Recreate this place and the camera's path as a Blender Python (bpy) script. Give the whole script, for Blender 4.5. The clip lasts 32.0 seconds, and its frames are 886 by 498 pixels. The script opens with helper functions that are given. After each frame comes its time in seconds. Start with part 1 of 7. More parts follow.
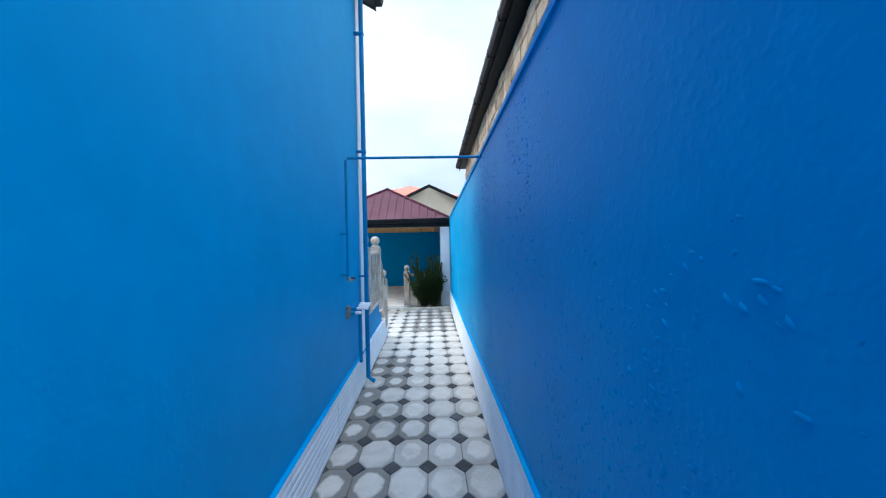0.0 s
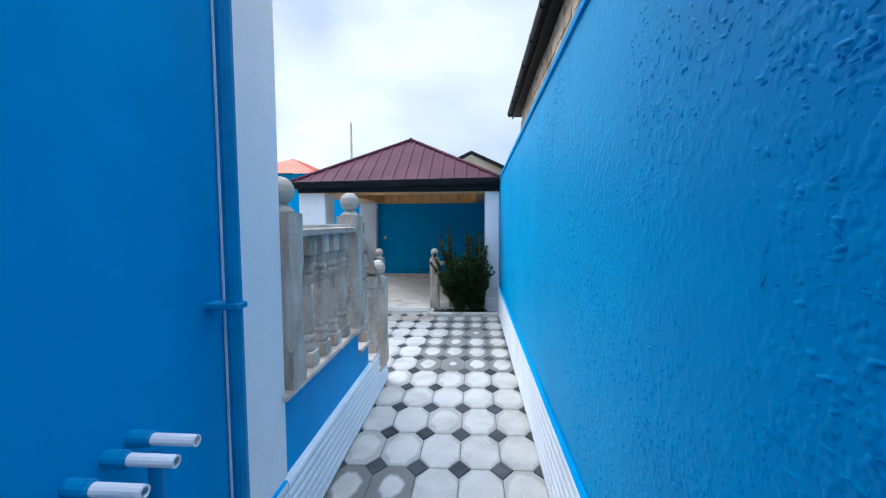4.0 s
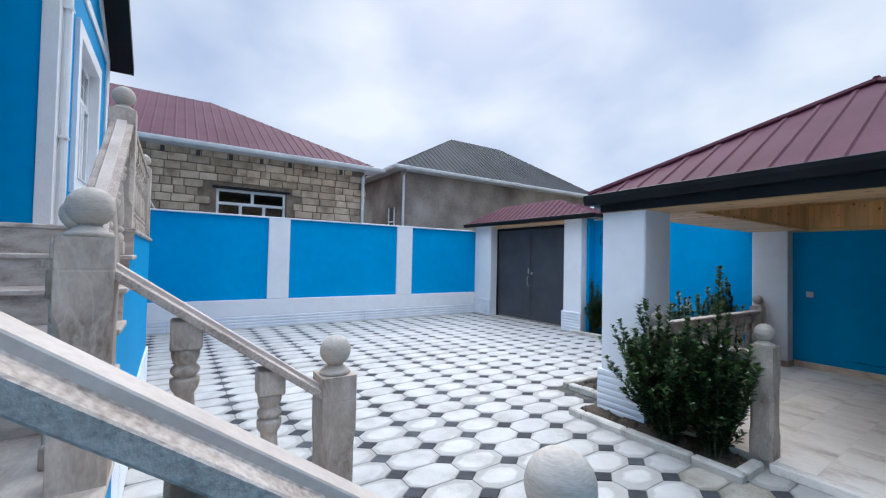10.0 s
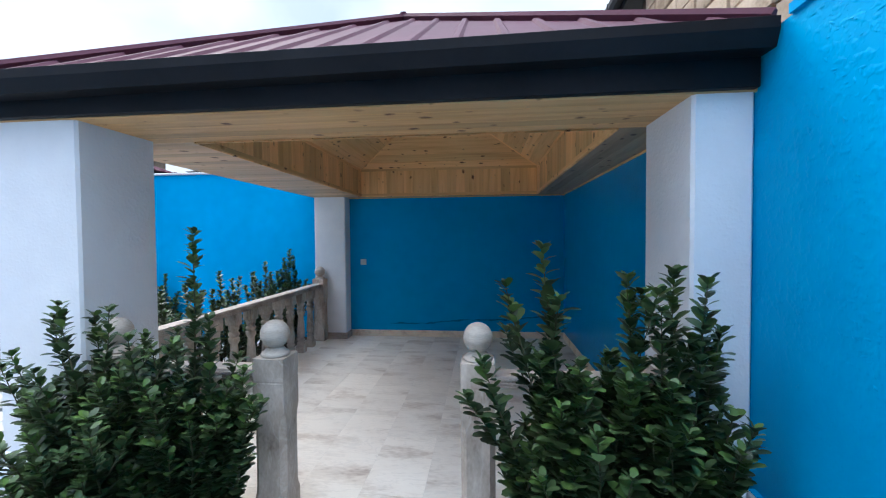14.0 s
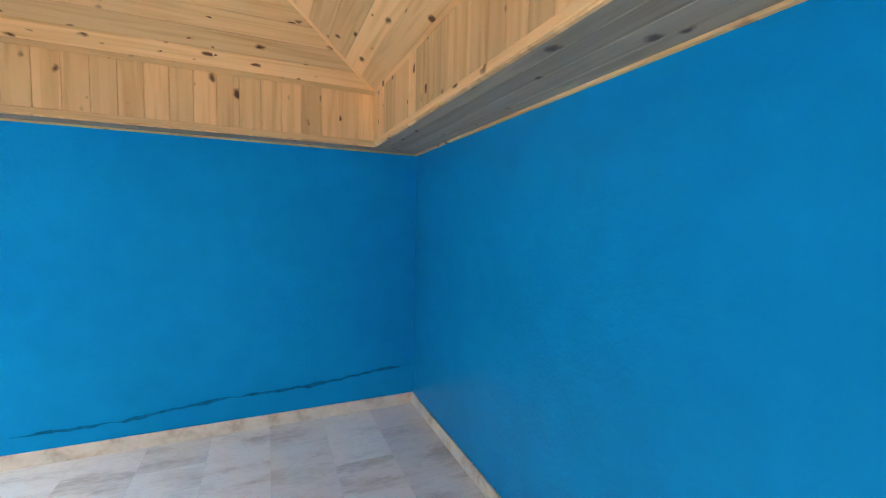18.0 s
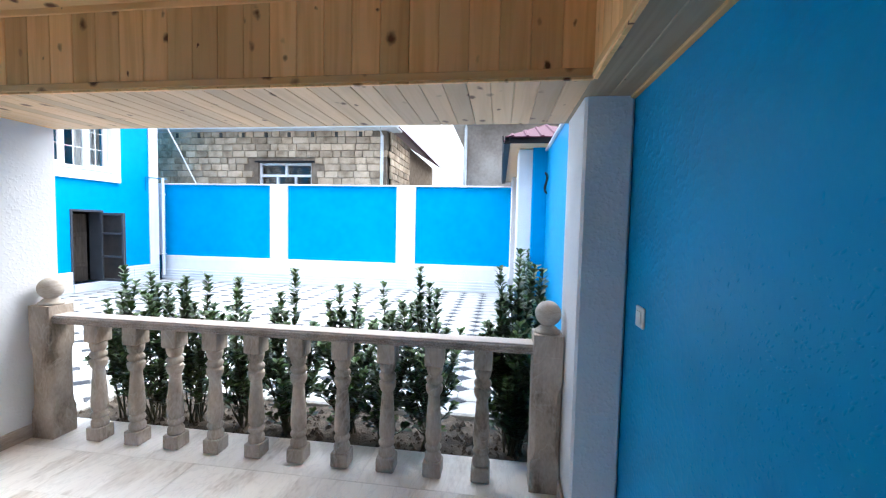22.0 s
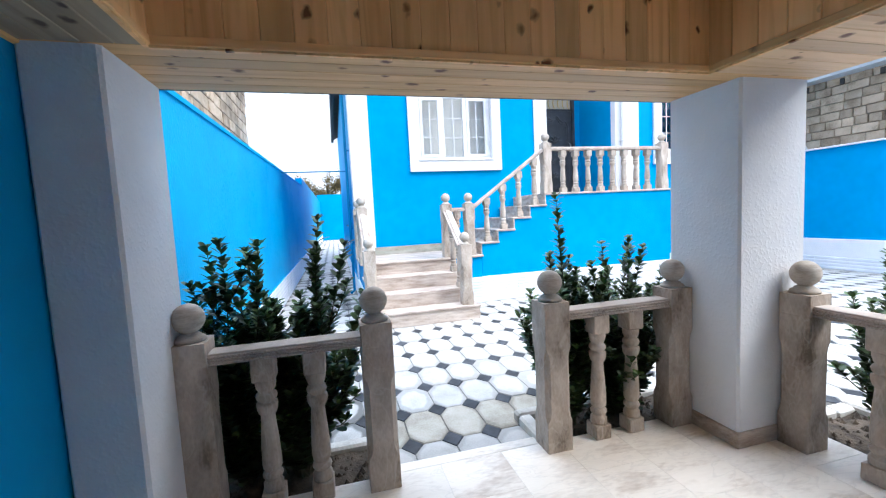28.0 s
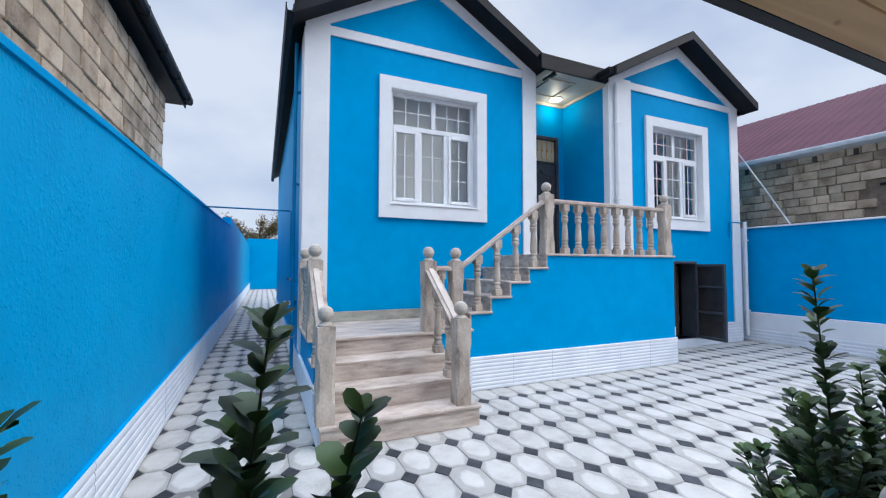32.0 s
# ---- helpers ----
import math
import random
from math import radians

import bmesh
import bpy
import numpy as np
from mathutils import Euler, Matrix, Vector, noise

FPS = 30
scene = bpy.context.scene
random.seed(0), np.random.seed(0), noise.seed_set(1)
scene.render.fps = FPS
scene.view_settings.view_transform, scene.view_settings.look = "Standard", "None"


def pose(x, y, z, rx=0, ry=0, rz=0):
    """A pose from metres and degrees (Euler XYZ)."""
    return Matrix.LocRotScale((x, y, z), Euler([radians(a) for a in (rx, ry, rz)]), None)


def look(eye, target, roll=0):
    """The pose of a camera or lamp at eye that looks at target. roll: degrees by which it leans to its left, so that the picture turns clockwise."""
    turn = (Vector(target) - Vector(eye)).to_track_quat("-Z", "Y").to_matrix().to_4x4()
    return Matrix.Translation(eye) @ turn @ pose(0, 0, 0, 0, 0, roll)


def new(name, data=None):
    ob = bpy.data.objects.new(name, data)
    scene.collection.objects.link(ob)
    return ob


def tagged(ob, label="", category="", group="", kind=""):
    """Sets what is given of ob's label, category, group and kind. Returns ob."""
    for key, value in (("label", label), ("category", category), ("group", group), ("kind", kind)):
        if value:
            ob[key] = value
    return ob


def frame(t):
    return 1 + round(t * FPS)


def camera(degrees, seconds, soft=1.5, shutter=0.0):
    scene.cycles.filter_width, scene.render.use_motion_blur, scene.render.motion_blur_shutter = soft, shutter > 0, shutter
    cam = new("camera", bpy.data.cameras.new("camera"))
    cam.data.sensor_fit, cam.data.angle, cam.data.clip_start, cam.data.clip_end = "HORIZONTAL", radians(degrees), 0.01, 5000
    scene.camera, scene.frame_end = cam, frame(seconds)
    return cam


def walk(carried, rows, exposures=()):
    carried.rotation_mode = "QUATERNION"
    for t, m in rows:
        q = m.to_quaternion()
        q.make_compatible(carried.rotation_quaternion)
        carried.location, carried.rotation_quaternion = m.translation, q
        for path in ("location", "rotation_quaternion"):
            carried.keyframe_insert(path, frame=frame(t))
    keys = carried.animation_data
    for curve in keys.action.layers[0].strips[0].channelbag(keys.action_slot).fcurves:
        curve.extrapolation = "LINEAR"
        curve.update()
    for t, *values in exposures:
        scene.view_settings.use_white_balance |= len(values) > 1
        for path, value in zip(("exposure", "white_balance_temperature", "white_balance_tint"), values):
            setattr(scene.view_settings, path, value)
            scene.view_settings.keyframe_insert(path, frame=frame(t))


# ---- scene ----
# ---------------- camera and walk ----------------
cam = camera(94.8, 32.0, soft=1.2)
PATH = [
    (0, (0.191, -5.237, 1.577), (0.25, -3.239, 1.549), -1.1),
    (0.5, (0.185, -4.862, 1.573), (0.288, -2.865, 1.512), -1.0),
    (1, (0.209, -4.41, 1.576), (0.32, -2.414, 1.523), -1.3),
    (1.5, (0.205, -4.029, 1.538), (0.372, -2.037, 1.459), -1.6),
    (2, (0.231, -3.596, 1.532), (0.402, -1.605, 1.435), -1.4),
    (2.5, (0.276, -3.149, 1.536), (0.352, -1.152, 1.44), -1.2),
    (3, (0.264, -2.749, 1.525), (0.314, -0.752, 1.425), -0.2),
    (3.5, (0.225, -2.25, 1.45), (0.175, -0.254, 1.326), -0.2),
    (4, (0.222, -1.91, 1.491), (0.076, 0.081, 1.359), -0.3),
    (4.5, (0.088, -1.47, 1.477), (-0.135, 0.516, 1.392), -0.3),
    (6.5, (0.104, -0.193, 1.488), (-0.419, 1.736, 1.433), 0.1),
    (7, (0.193, 0.059, 1.505), (-0.465, 1.948, 1.471), 0.1),
    (7.5, (0.171, 0.266, 1.496), (-0.661, 2.085, 1.466), 0.1),
    (8, (0.108, 0.485, 1.516), (-0.958, 2.176, 1.461), -0.1),
    (8.5, (0.072, 0.608, 1.492), (-1.182, 2.166, 1.466), 0.2),
    (9, (0.033, 0.895, 1.497), (-1.411, 2.279, 1.489), 0.4),
    (9.5, (-0.063, 1.056, 1.487), (-1.637, 2.289, 1.518), 0.7),
    (10, (-0.139, 1.164, 1.49), (-1.806, 2.267, 1.537), 1.2),
    (10.5, (-0.035, 1.241, 1.498), (-1.726, 2.308, 1.543), 1.0),
    (11, (0.045, 1.318, 1.497), (-1.497, 2.591, 1.548), 1.0),
    (11.5, (0.051, 1.459, 1.507), (-1.178, 3.032, 1.633), 1.2),
    (12, (-0.003, 1.753, 1.511), (-0.901, 3.53, 1.707), 1.1),
    (12.5, (-0.055, 2.095, 1.508), (-0.659, 3.989, 1.726), 0.5),
    (13, (-0.123, 2.431, 1.513), (-0.548, 4.381, 1.639), 0.0),
    (13.5, (-0.261, 2.75, 1.477), (-0.572, 4.725, 1.491), -0.2),
    (15.5, (-0.683, 4.132, 1.347), (-0.464, 6.116, 1.230), 0.4),
    (16, (-0.755, 4.422, 1.340), (-0.342, 6.375, 1.210), 1.7),
    (16.5, (-0.729, 4.788, 1.384), (-0.137, 6.69, 1.202), 1.8),
    (17, (-0.663, 5.125, 1.368), (0.027, 6.989, 1.145), 1.3),
    (17.5, (-0.499, 5.375, 1.463), (0.296, 7.201, 1.279), 0.9),
    (18, (-0.387, 5.684, 1.498), (0.41, 7.512, 1.356), 1.2),
    (18.5, (-0.276, 5.977, 1.492), (0.329, 7.879, 1.364), 1.7),
    (19, (-0.196, 6.298, 1.485), (0.21, 8.253, 1.369), 2.4),
    (19.2, (-0.199, 6.464, 1.466), (0.215, 8.415, 1.305), 2.6),
    (19.5, (-0.201, 6.714, 1.438), (0.289, 8.651, 1.34), 2.9),
    (20, (-0.105, 7.134, 1.425), (0.18, 9.112, 1.338), 1.9),
    (20.5, (-0.135, 7.46, 1.415), (-0.240, 9.457, 1.450), 0.6),
    (20.8, (-0.19, 7.63, 1.41), (-0.674, 9.571, 1.410), 0.3),
    (21, (-0.235, 7.72, 1.405), (-1.032, 9.554, 1.370), 0.3),
    (21.1, (-0.258, 7.76, 1.405), (-1.347, 9.437, 1.381), 0.6),
    (21.2, (-0.28, 7.8, 1.404), (-1.657, 9.251, 1.394), 0.9),
    (21.3, (-0.302, 7.84, 1.403), (-1.910, 9.030, 1.403), 1.2),
    (21.4, (-0.324, 7.88, 1.403), (-2.11, 8.779, 1.418), 1.5),
    (22, (-0.438, 8.076, 1.426), (-2.416, 7.801, 1.312), 1.3),
    (22.5, (-0.262, 8.129, 1.403), (-2.184, 7.590, 1.272), 0.5),
    (23, (-0.167, 8.185, 1.425), (-1.999, 7.384, 1.386), -1.4),
    (23.5, (-0.210, 8.247, 1.427), (-1.923, 7.216, 1.457), -2.4),
    (24, (-0.221, 8.280, 1.419), (-1.792, 7.043, 1.487), -2.5),
    (24.5, (-0.189, 8.260, 1.441), (-1.598, 6.845, 1.542), -2.1),
    (25, (-0.116, 8.190, 1.453), (-1.319, 6.595, 1.558), -1.8),
    (25.5, (-0.062, 8.114, 1.456), (-1.060, 6.382, 1.524), -1.5),
    (26, (-0.125, 7.921, 1.445), (-0.928, 6.089, 1.460), -1.5),
    (26.5, (-0.203, 7.703, 1.426), (-0.829, 5.805, 1.364), -1.9),
    (28.5, (-0.273, 6.561, 1.370), (-0.771, 4.631, 1.204), -2.8),
    (29, (-0.287, 6.274, 1.393), (-0.798, 4.343, 1.287), -2.0),
    (29.5, (-0.323, 6.059, 1.389), (-0.834, 4.126, 1.340), -1.5),
    (30, (-0.371, 5.963, 1.452), (-0.905, 4.036, 1.406), -0.9),
    (30.5, (-0.265, 5.767, 1.444), (-0.873, 3.862, 1.435), -1.0),
    (31, (-0.171, 5.597, 1.458), (-0.841, 3.713, 1.474), -0.7),
    (31.5, (-0.151, 5.449, 1.450), (-0.893, 3.593, 1.505), -0.3),
    (32, (-0.170, 5.266, 1.470), (-0.974, 3.437, 1.558), 0.1),
]
walk(cam, [(t, look(e, g, r)) for t, e, g, r in PATH],
     exposures=[(0.0, 0.88, 6500, 5), (1.0, 0.86, 6450, 5), (3.0, 0.84, 6350, 7), (4.5, 0.5, 6300, 8), (7.0, 0.2, 6300, 10), (9.0, 0.34, 6450, 9), (11.0, 0.34, 6350, 9), (12.5, 0.36, 6300, 8), (13.0, 0.42, 6300, 8), (13.5, 0.66, 6300, 8), (15.5, 1.5, 6600, 8), (17.0, 2.25, 6800, 8), (18.0, 2.6, 6800, 8),
                (19.0, 2.8, 6600, 8), (21.0, 3.2, 6100, 8), (21.4, 2.35, 6500, 8), (22.0, 1.78, 6500, 8), (23.0, 1.5, 6500, 9), (26.0, 1.3, 6500, 9), (28.5, 1.2, 6350, 9), (29.0, 1.1, 6250, 9),
                (30.0, 0.76, 6150, 8), (31.0, 0.56, 6050, 8), (32.0, 0.25, 6350, 10)])

# ---------------- sky and light ----------------
world = bpy.data.worlds.new("sky")
scene.world = world
world.use_nodes = True
wt = world.node_tree
wt.nodes.clear()


def wn(kind, **kw):
    n = wt.nodes.new(kind)
    for k, v in kw.items():
        n.inputs[k].default_value = v
    return n


sky = wn("ShaderNodeTexSky")
sky.sky_type, sky.sun_disc = "NISHITA", False
sky.sun_elevation, sky.sun_rotation = radians(42), radians(-52)
sky.air_density, sky.dust_density = 1.0, 2.0
tc = wn("ShaderNodeTexCoord")
stretch = wn("ShaderNodeMapping", Scale=(1.0, 1.0, 1.7))
cloud = wn("ShaderNodeTexNoise", Scale=2.3, Detail=6.0, Roughness=0.46, Distortion=0.15)
ramp = wn("ShaderNodeValToRGB")
ramp.color_ramp.elements[0].position, ramp.color_ramp.elements[0].color = 0.37, (4.3, 5.35, 7.55, 1)
ramp.color_ramp.elements[1].position, ramp.color_ramp.elements[1].color = 0.62, (7.5, 8.2, 9.35, 1)
mix = wn("ShaderNodeMix")
mix.data_type = "RGBA"
mix.inputs["Factor"].default_value = 0.86
# an overcast sky is brightest overhead
height = wn("ShaderNodeSeparateXYZ")
lift = wn("ShaderNodeMapRange")
lift.inputs["From Min"].default_value, lift.inputs["From Max"].default_value = 0.55, 1.0
lift.inputs["To Min"].default_value, lift.inputs["To Max"].default_value = 1.0, 5.6
brighter = wn("ShaderNodeVectorMath")
brighter.operation = "SCALE"
bg = wn("ShaderNodeBackground", Strength=0.088)
out = wn("ShaderNodeOutputWorld")
for a, b in ((tc.outputs["Generated"], stretch.inputs["Vector"]), (stretch.outputs[0], cloud.inputs["Vector"]),
             (cloud.outputs["Fac"], ramp.inputs["Fac"]), (sky.outputs[0], mix.inputs[6]), (ramp.outputs[0], mix.inputs[7]),
             (tc.outputs["Generated"], height.inputs[0]), (height.outputs["Z"], lift.inputs["Value"]),
             (mix.outputs[2], brighter.inputs[0]), (lift.outputs[0], brighter.inputs["Scale"]),
             (brighter.outputs[0], bg.inputs["Color"]), (bg.outputs[0], out.inputs[0])):
    wt.links.new(a, b)
sun = new("sun", bpy.data.lights.new("sun", "SUN"))
sun.data.energy, sun.data.angle, sun.data.color = 1.15, radians(35), (1.0, 0.97, 0.92)
sun.matrix_world = look((0, 0, 20), (9.5, -7.5, 9.0))

# ---------------- materials ----------------
def material(name, colors, rough=0.6, metal=0.0, scale=6.0, fine=60.0, bump=0.15, fine_mix=0.25, island=0.0, per_object=0.0, coord="Object", stretch=(1, 1, 1), bump_dist=0.01, spread=(0.35, 0.65), spec=0.4, turn=0.0, veins=0.0):
    """Two-scale noise between colours, with relief; island and per_object shift the brightness from piece to piece."""
    m = bpy.data.materials.new(name)
    m.use_nodes = True
    nt = m.node_tree
    nd, lk = nt.nodes, nt.links
    bs = nd["Principled BSDF"]
    bs.inputs["Roughness"].default_value, bs.inputs["Metallic"].default_value = rough, metal
    bs.inputs["Specular IOR Level"].default_value = spec
    tx = nd.new("ShaderNodeTexCoord")
    mp = nd.new("ShaderNodeMapping")
    mp.inputs["Scale"].default_value = stretch
    mp.inputs["Rotation"].default_value = (0, 0, radians(turn))
    if per_object:
        # alike pieces each show another cut of the pattern
        own = nd.new("ShaderNodeObjectInfo")
        shift = nd.new("ShaderNodeVectorMath")
        shift.operation = "MULTIPLY_ADD"
        shift.inputs[1].default_value = (37.0, 53.0, 71.0)
        lk.new(own.outputs["Random"], shift.inputs[0])
        lk.new(tx.outputs[coord], shift.inputs[2])
        lk.new(shift.outputs[0], mp.inputs["Vector"])
    else:
        lk.new(tx.outputs[coord], mp.inputs["Vector"])
    big = nd.new("ShaderNodeTexNoise")
    big.inputs["Scale"].default_value, big.inputs["Detail"].default_value = scale, 5.0
    small = nd.new("ShaderNodeTexNoise")
    small.inputs["Scale"].default_value, small.inputs["Detail"].default_value = fine, 3.0
    lk.new(mp.outputs[0], big.inputs["Vector"])
    lk.new(mp.outputs[0], small.inputs["Vector"])
    bl = nd.new("ShaderNodeMix")
    bl.inputs["Factor"].default_value = fine_mix
    lk.new(big.outputs["Fac"], bl.inputs[2])
    lk.new(small.outputs["Fac"], bl.inputs[3])
    rp = nd.new("ShaderNodeValToRGB")
    while len(rp.color_ramp.elements) < len(colors):
        rp.color_ramp.elements.new(0.5)
    for i, c in enumerate(colors):
        rp.color_ramp.elements[i].position = spread[0] + (spread[1] - spread[0]) * i / max(1, len(colors) - 1)
        rp.color_ramp.elements[i].color = (*c, 1)
    lk.new(bl.outputs[0], rp.inputs["Fac"])
    colour = rp.outputs["Color"]
    if veins:
        # thin pale veins wander through the stone
        vn = nd.new("ShaderNodeTexNoise")
        vn.inputs["Scale"].default_value, vn.inputs["Detail"].default_value, vn.inputs["Distortion"].default_value = 3.2, 4.0, 1.6
        lk.new(mp.outputs[0], vn.inputs["Vector"])
        off = nd.new("ShaderNodeMath")
        off.operation = "SUBTRACT"
        off.inputs[1].default_value = 0.5
        lk.new(vn.outputs["Fac"], off.inputs[0])
        mag = nd.new("ShaderNodeMath")
        mag.operation = "ABSOLUTE"
        lk.new(off.outputs[0], mag.inputs[0])
        vr = nd.new("ShaderNodeMapRange")
        vr.inputs["From Max"].default_value = 0.03
        vr.inputs["To Min"].default_value, vr.inputs["To Max"].default_value = veins, 0.0
        lk.new(mag.outputs[0], vr.inputs["Value"])
        vm = nd.new("ShaderNodeMix")
        vm.data_type = "RGBA"
        lk.new(vr.outputs[0], vm.inputs["Factor"])
        lk.new(colour, vm.inputs[6])
        vm.inputs[7].default_value = (0.72, 0.66, 0.59, 1)
        colour = vm.outputs[2]
    if island or per_object:
        if island:
            src = nd.new("ShaderNodeNewGeometry").outputs["Random Per Island"]
        else:
            src = nd.new("ShaderNodeObjectInfo").outputs["Random"]
        amount = island or per_object
        mr = nd.new("ShaderNodeMapRange")
        mr.inputs["To Min"].default_value, mr.inputs["To Max"].default_value = 1 - amount, 1 + amount
        lk.new(src, mr.inputs["Value"])
        hs = nd.new("ShaderNodeHueSaturation")
        lk.new(mr.outputs[0], hs.inputs["Value"])
        lk.new(colour, hs.inputs["Color"])
        colour = hs.outputs["Color"]
    lk.new(colour, bs.inputs["Base Color"])
    if bump:
        bp = nd.new("ShaderNodeBump")
        bp.inputs["Strength"].default_value, bp.inputs["Distance"].default_value = bump, bump_dist
        lk.new(bl.outputs[0], bp.inputs["Height"])
        lk.new(bp.outputs[0], bs.inputs["Normal"])
    return m


def flecked_plaster(name, colors, rough, fleck_scale, fleck_bump, patch, spec, sheen=(1.0, 1.0, 1.0), fade=None):
    """Painted plaster: faint stains, a rough float finish in patches."""
    m = material(name, colors, rough, scale=0.9, fine=7.0, bump=0.0, fine_mix=0.35, spec=spec)
    nt = m.node_tree
    nd, lk = nt.nodes, nt.links
    bs = nd["Principled BSDF"]
    bs.inputs["Specular Tint"].default_value = (*sheen, 1)
    tx = nd.new("ShaderNodeTexCoord")
    vo = nd.new("ShaderNodeTexNoise")
    vo.inputs["Scale"].default_value, vo.inputs["Detail"].default_value = fleck_scale, 1.0
    lk.new(tx.outputs["Object"], vo.inputs["Vector"])
    cut = nd.new("ShaderNodeMapRange")
    cut.inputs["From Min"].default_value, cut.inputs["From Max"].default_value = 0.48, 0.72
    lk.new(vo.outputs["Fac"], cut.inputs["Value"])
    area = nd.new("ShaderNodeTexNoise")
    area.inputs["Scale"].default_value = 0.7
    lk.new(tx.outputs["Object"], area.inputs["Vector"])
    on = nd.new("ShaderNodeMapRange")
    on.inputs["From Min"].default_value, on.inputs["From Max"].default_value = patch
    lk.new(area.outputs["Fac"], on.inputs["Value"])
    mu = nd.new("ShaderNodeMath")
    mu.operation = "MULTIPLY"
    lk.new(cut.outputs[0], mu.inputs[0])
    lk.new(on.outputs[0], mu.inputs[1])
    relief = mu.outputs[0]
    if fade:
        # trowelled smoother towards one end of the wall
        along = nd.new("ShaderNodeSeparateXYZ")
        lk.new(tx.outputs["Object"], along.inputs[0])
        grow = nd.new("ShaderNodeMapRange")
        grow.inputs["From Min"].default_value, grow.inputs["From Max"].default_value = fade
        grow.inputs["To Min"].default_value = 0.22
        lk.new(along.outputs["Y"], grow.inputs["Value"])
        less = nd.new("ShaderNodeMath")
        less.operation = "MULTIPLY"
        lk.new(relief, less.inputs[0])
        lk.new(grow.outputs[0], less.inputs[1])
        relief = less.outputs[0]
    bp = nd.new("ShaderNodeBump")
    bp.inputs["Strength"].default_value, bp.inputs["Distance"].default_value = fleck_bump, 0.012
    lk.new(relief, bp.inputs["Height"])
    lk.new(bp.outputs[0], bs.inputs["Normal"])
    return m


BLUE = flecked_plaster("blue_wall_paint", [(0.0006, 0.288, 0.572), (0.001, 0.338, 0.64)], 0.50, 40.0, 0.27, (0.40, 0.62), 0.12, (0.06, 0.68, 1.0), (-3.8, -1.4))
BLUE_SMOOTH = flecked_plaster("blue_facade_paint", [(0.0006, 0.274, 0.566), (0.001, 0.321, 0.651)], 0.58, 40.0, 0.12, (0.42, 0.66), 0.08, (0.06, 0.68, 1.0))
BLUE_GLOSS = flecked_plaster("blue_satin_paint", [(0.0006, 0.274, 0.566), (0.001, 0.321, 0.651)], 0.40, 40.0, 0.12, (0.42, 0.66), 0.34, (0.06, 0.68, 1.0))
WHITE = flecked_plaster("white_wall_paint", [(0.74, 0.75, 0.77), (0.82, 0.83, 0.84)], 0.6, 55.0, 0.16, (0.3, 0.6), 0.2)
PLINTH = material("white_plinth_paint", [(0.66, 0.69, 0.74), (0.80, 0.82, 0.85)], 0.5, scale=3, fine=40, bump=0.25)


INSERT = material("dark_concrete_insert", [(0.030, 0.032, 0.037), (0.065, 0.068, 0.075)], 0.75, scale=8, fine=120, bump=0.3, per_object=0.35, spec=0.25)
INSERT_FAR = material("dark_concrete_insert_field", [(0.030, 0.032, 0.037), (0.065, 0.068, 0.075)], 0.75, scale=8, fine=120, bump=0.3, island=0.35, spec=0.25)
JOINT = material("sandy_joint", [(0.065, 0.06, 0.053), (0.13, 0.12, 0.105)], 0.95, scale=10, fine=150, bump=0.5)
SAND_SKIRT = material("sandy_stone_skirting", [(0.60, 0.46, 0.33), (0.82, 0.68, 0.53), (0.88, 0.77, 0.63)], 0.6, scale=7, fine=40, bump=0.08, spec=0.25)
MARBLE = material("veined_travertine", [(0.52, 0.42, 0.345), (0.78, 0.70, 0.61), (0.92, 0.85, 0.76), (0.88, 0.805, 0.715), (0.64, 0.545, 0.455)], 0.5, scale=1.5, fine=20, bump=0.05, fine_mix=0.2, per_object=0.07, stretch=(1.0, 3.0, 1.0), spread=(0.27, 0.66), turn=38.0, spec=0.3, veins=0.45)
STEP = material("veined_step_marble", [(0.25, 0.19, 0.152), (0.42, 0.34, 0.285), (0.54, 0.455, 0.39), (0.64, 0.56, 0.49)], 0.45, scale=3.4, fine=34, bump=0.06, per_object=0.08, stretch=(1.0, 2.2, 6.0), turn=14.0, spread=(0.32, 0.68))
SKIRT = material("greenish_skirting_stone", [(0.19, 0.20, 0.165), (0.34, 0.345, 0.295), (0.43, 0.43, 0.38)], 0.5, scale=4, fine=40, bump=0.06, stretch=(1.0, 1.0, 3.0))
STONE = material("turned_grey_stone", [(0.215, 0.168, 0.132), (0.405, 0.335, 0.275), (0.505, 0.425, 0.355), (0.62, 0.54, 0.462)], 0.7, scale=4.5, fine=46, bump=0.42, per_object=0.10, spec=0.2, veins=0.24, stretch=(1.8, 1.7, 0.9), turn=20.0, spread=(0.32, 0.68))
RAIL = material("rough_hewn_rail_stone", [(0.24, 0.19, 0.158), (0.45, 0.375, 0.32), (0.62, 0.535, 0.465)], 0.88, scale=8, fine=115, bump=0.65, fine_mix=0.48, per_object=0.06, spec=0.12, spread=(0.32, 0.68))
RAIL_TOP = material("smooth_rail_top_stone", [(0.43, 0.36, 0.31), (0.60, 0.52, 0.455)], 0.65, scale=5, fine=80, bump=0.2, per_object=0.06, spec=0.25)
KERB = material("pale_kerb_stone", [(0.36, 0.33, 0.285), (0.52, 0.485, 0.43), (0.60, 0.57, 0.515)], 0.8, scale=6, fine=70, bump=0.3, per_object=0.12, spec=0.2)
BALL = material("pale_turned_stone", [(0.35, 0.302, 0.255), (0.47, 0.415, 0.355), (0.58, 0.52, 0.45)], 0.82, scale=8, fine=70, bump=0.22, fine_mix=0.35, spec=0.2, stretch=(1.0, 1.0, 4.5), spread=(0.32, 0.66))
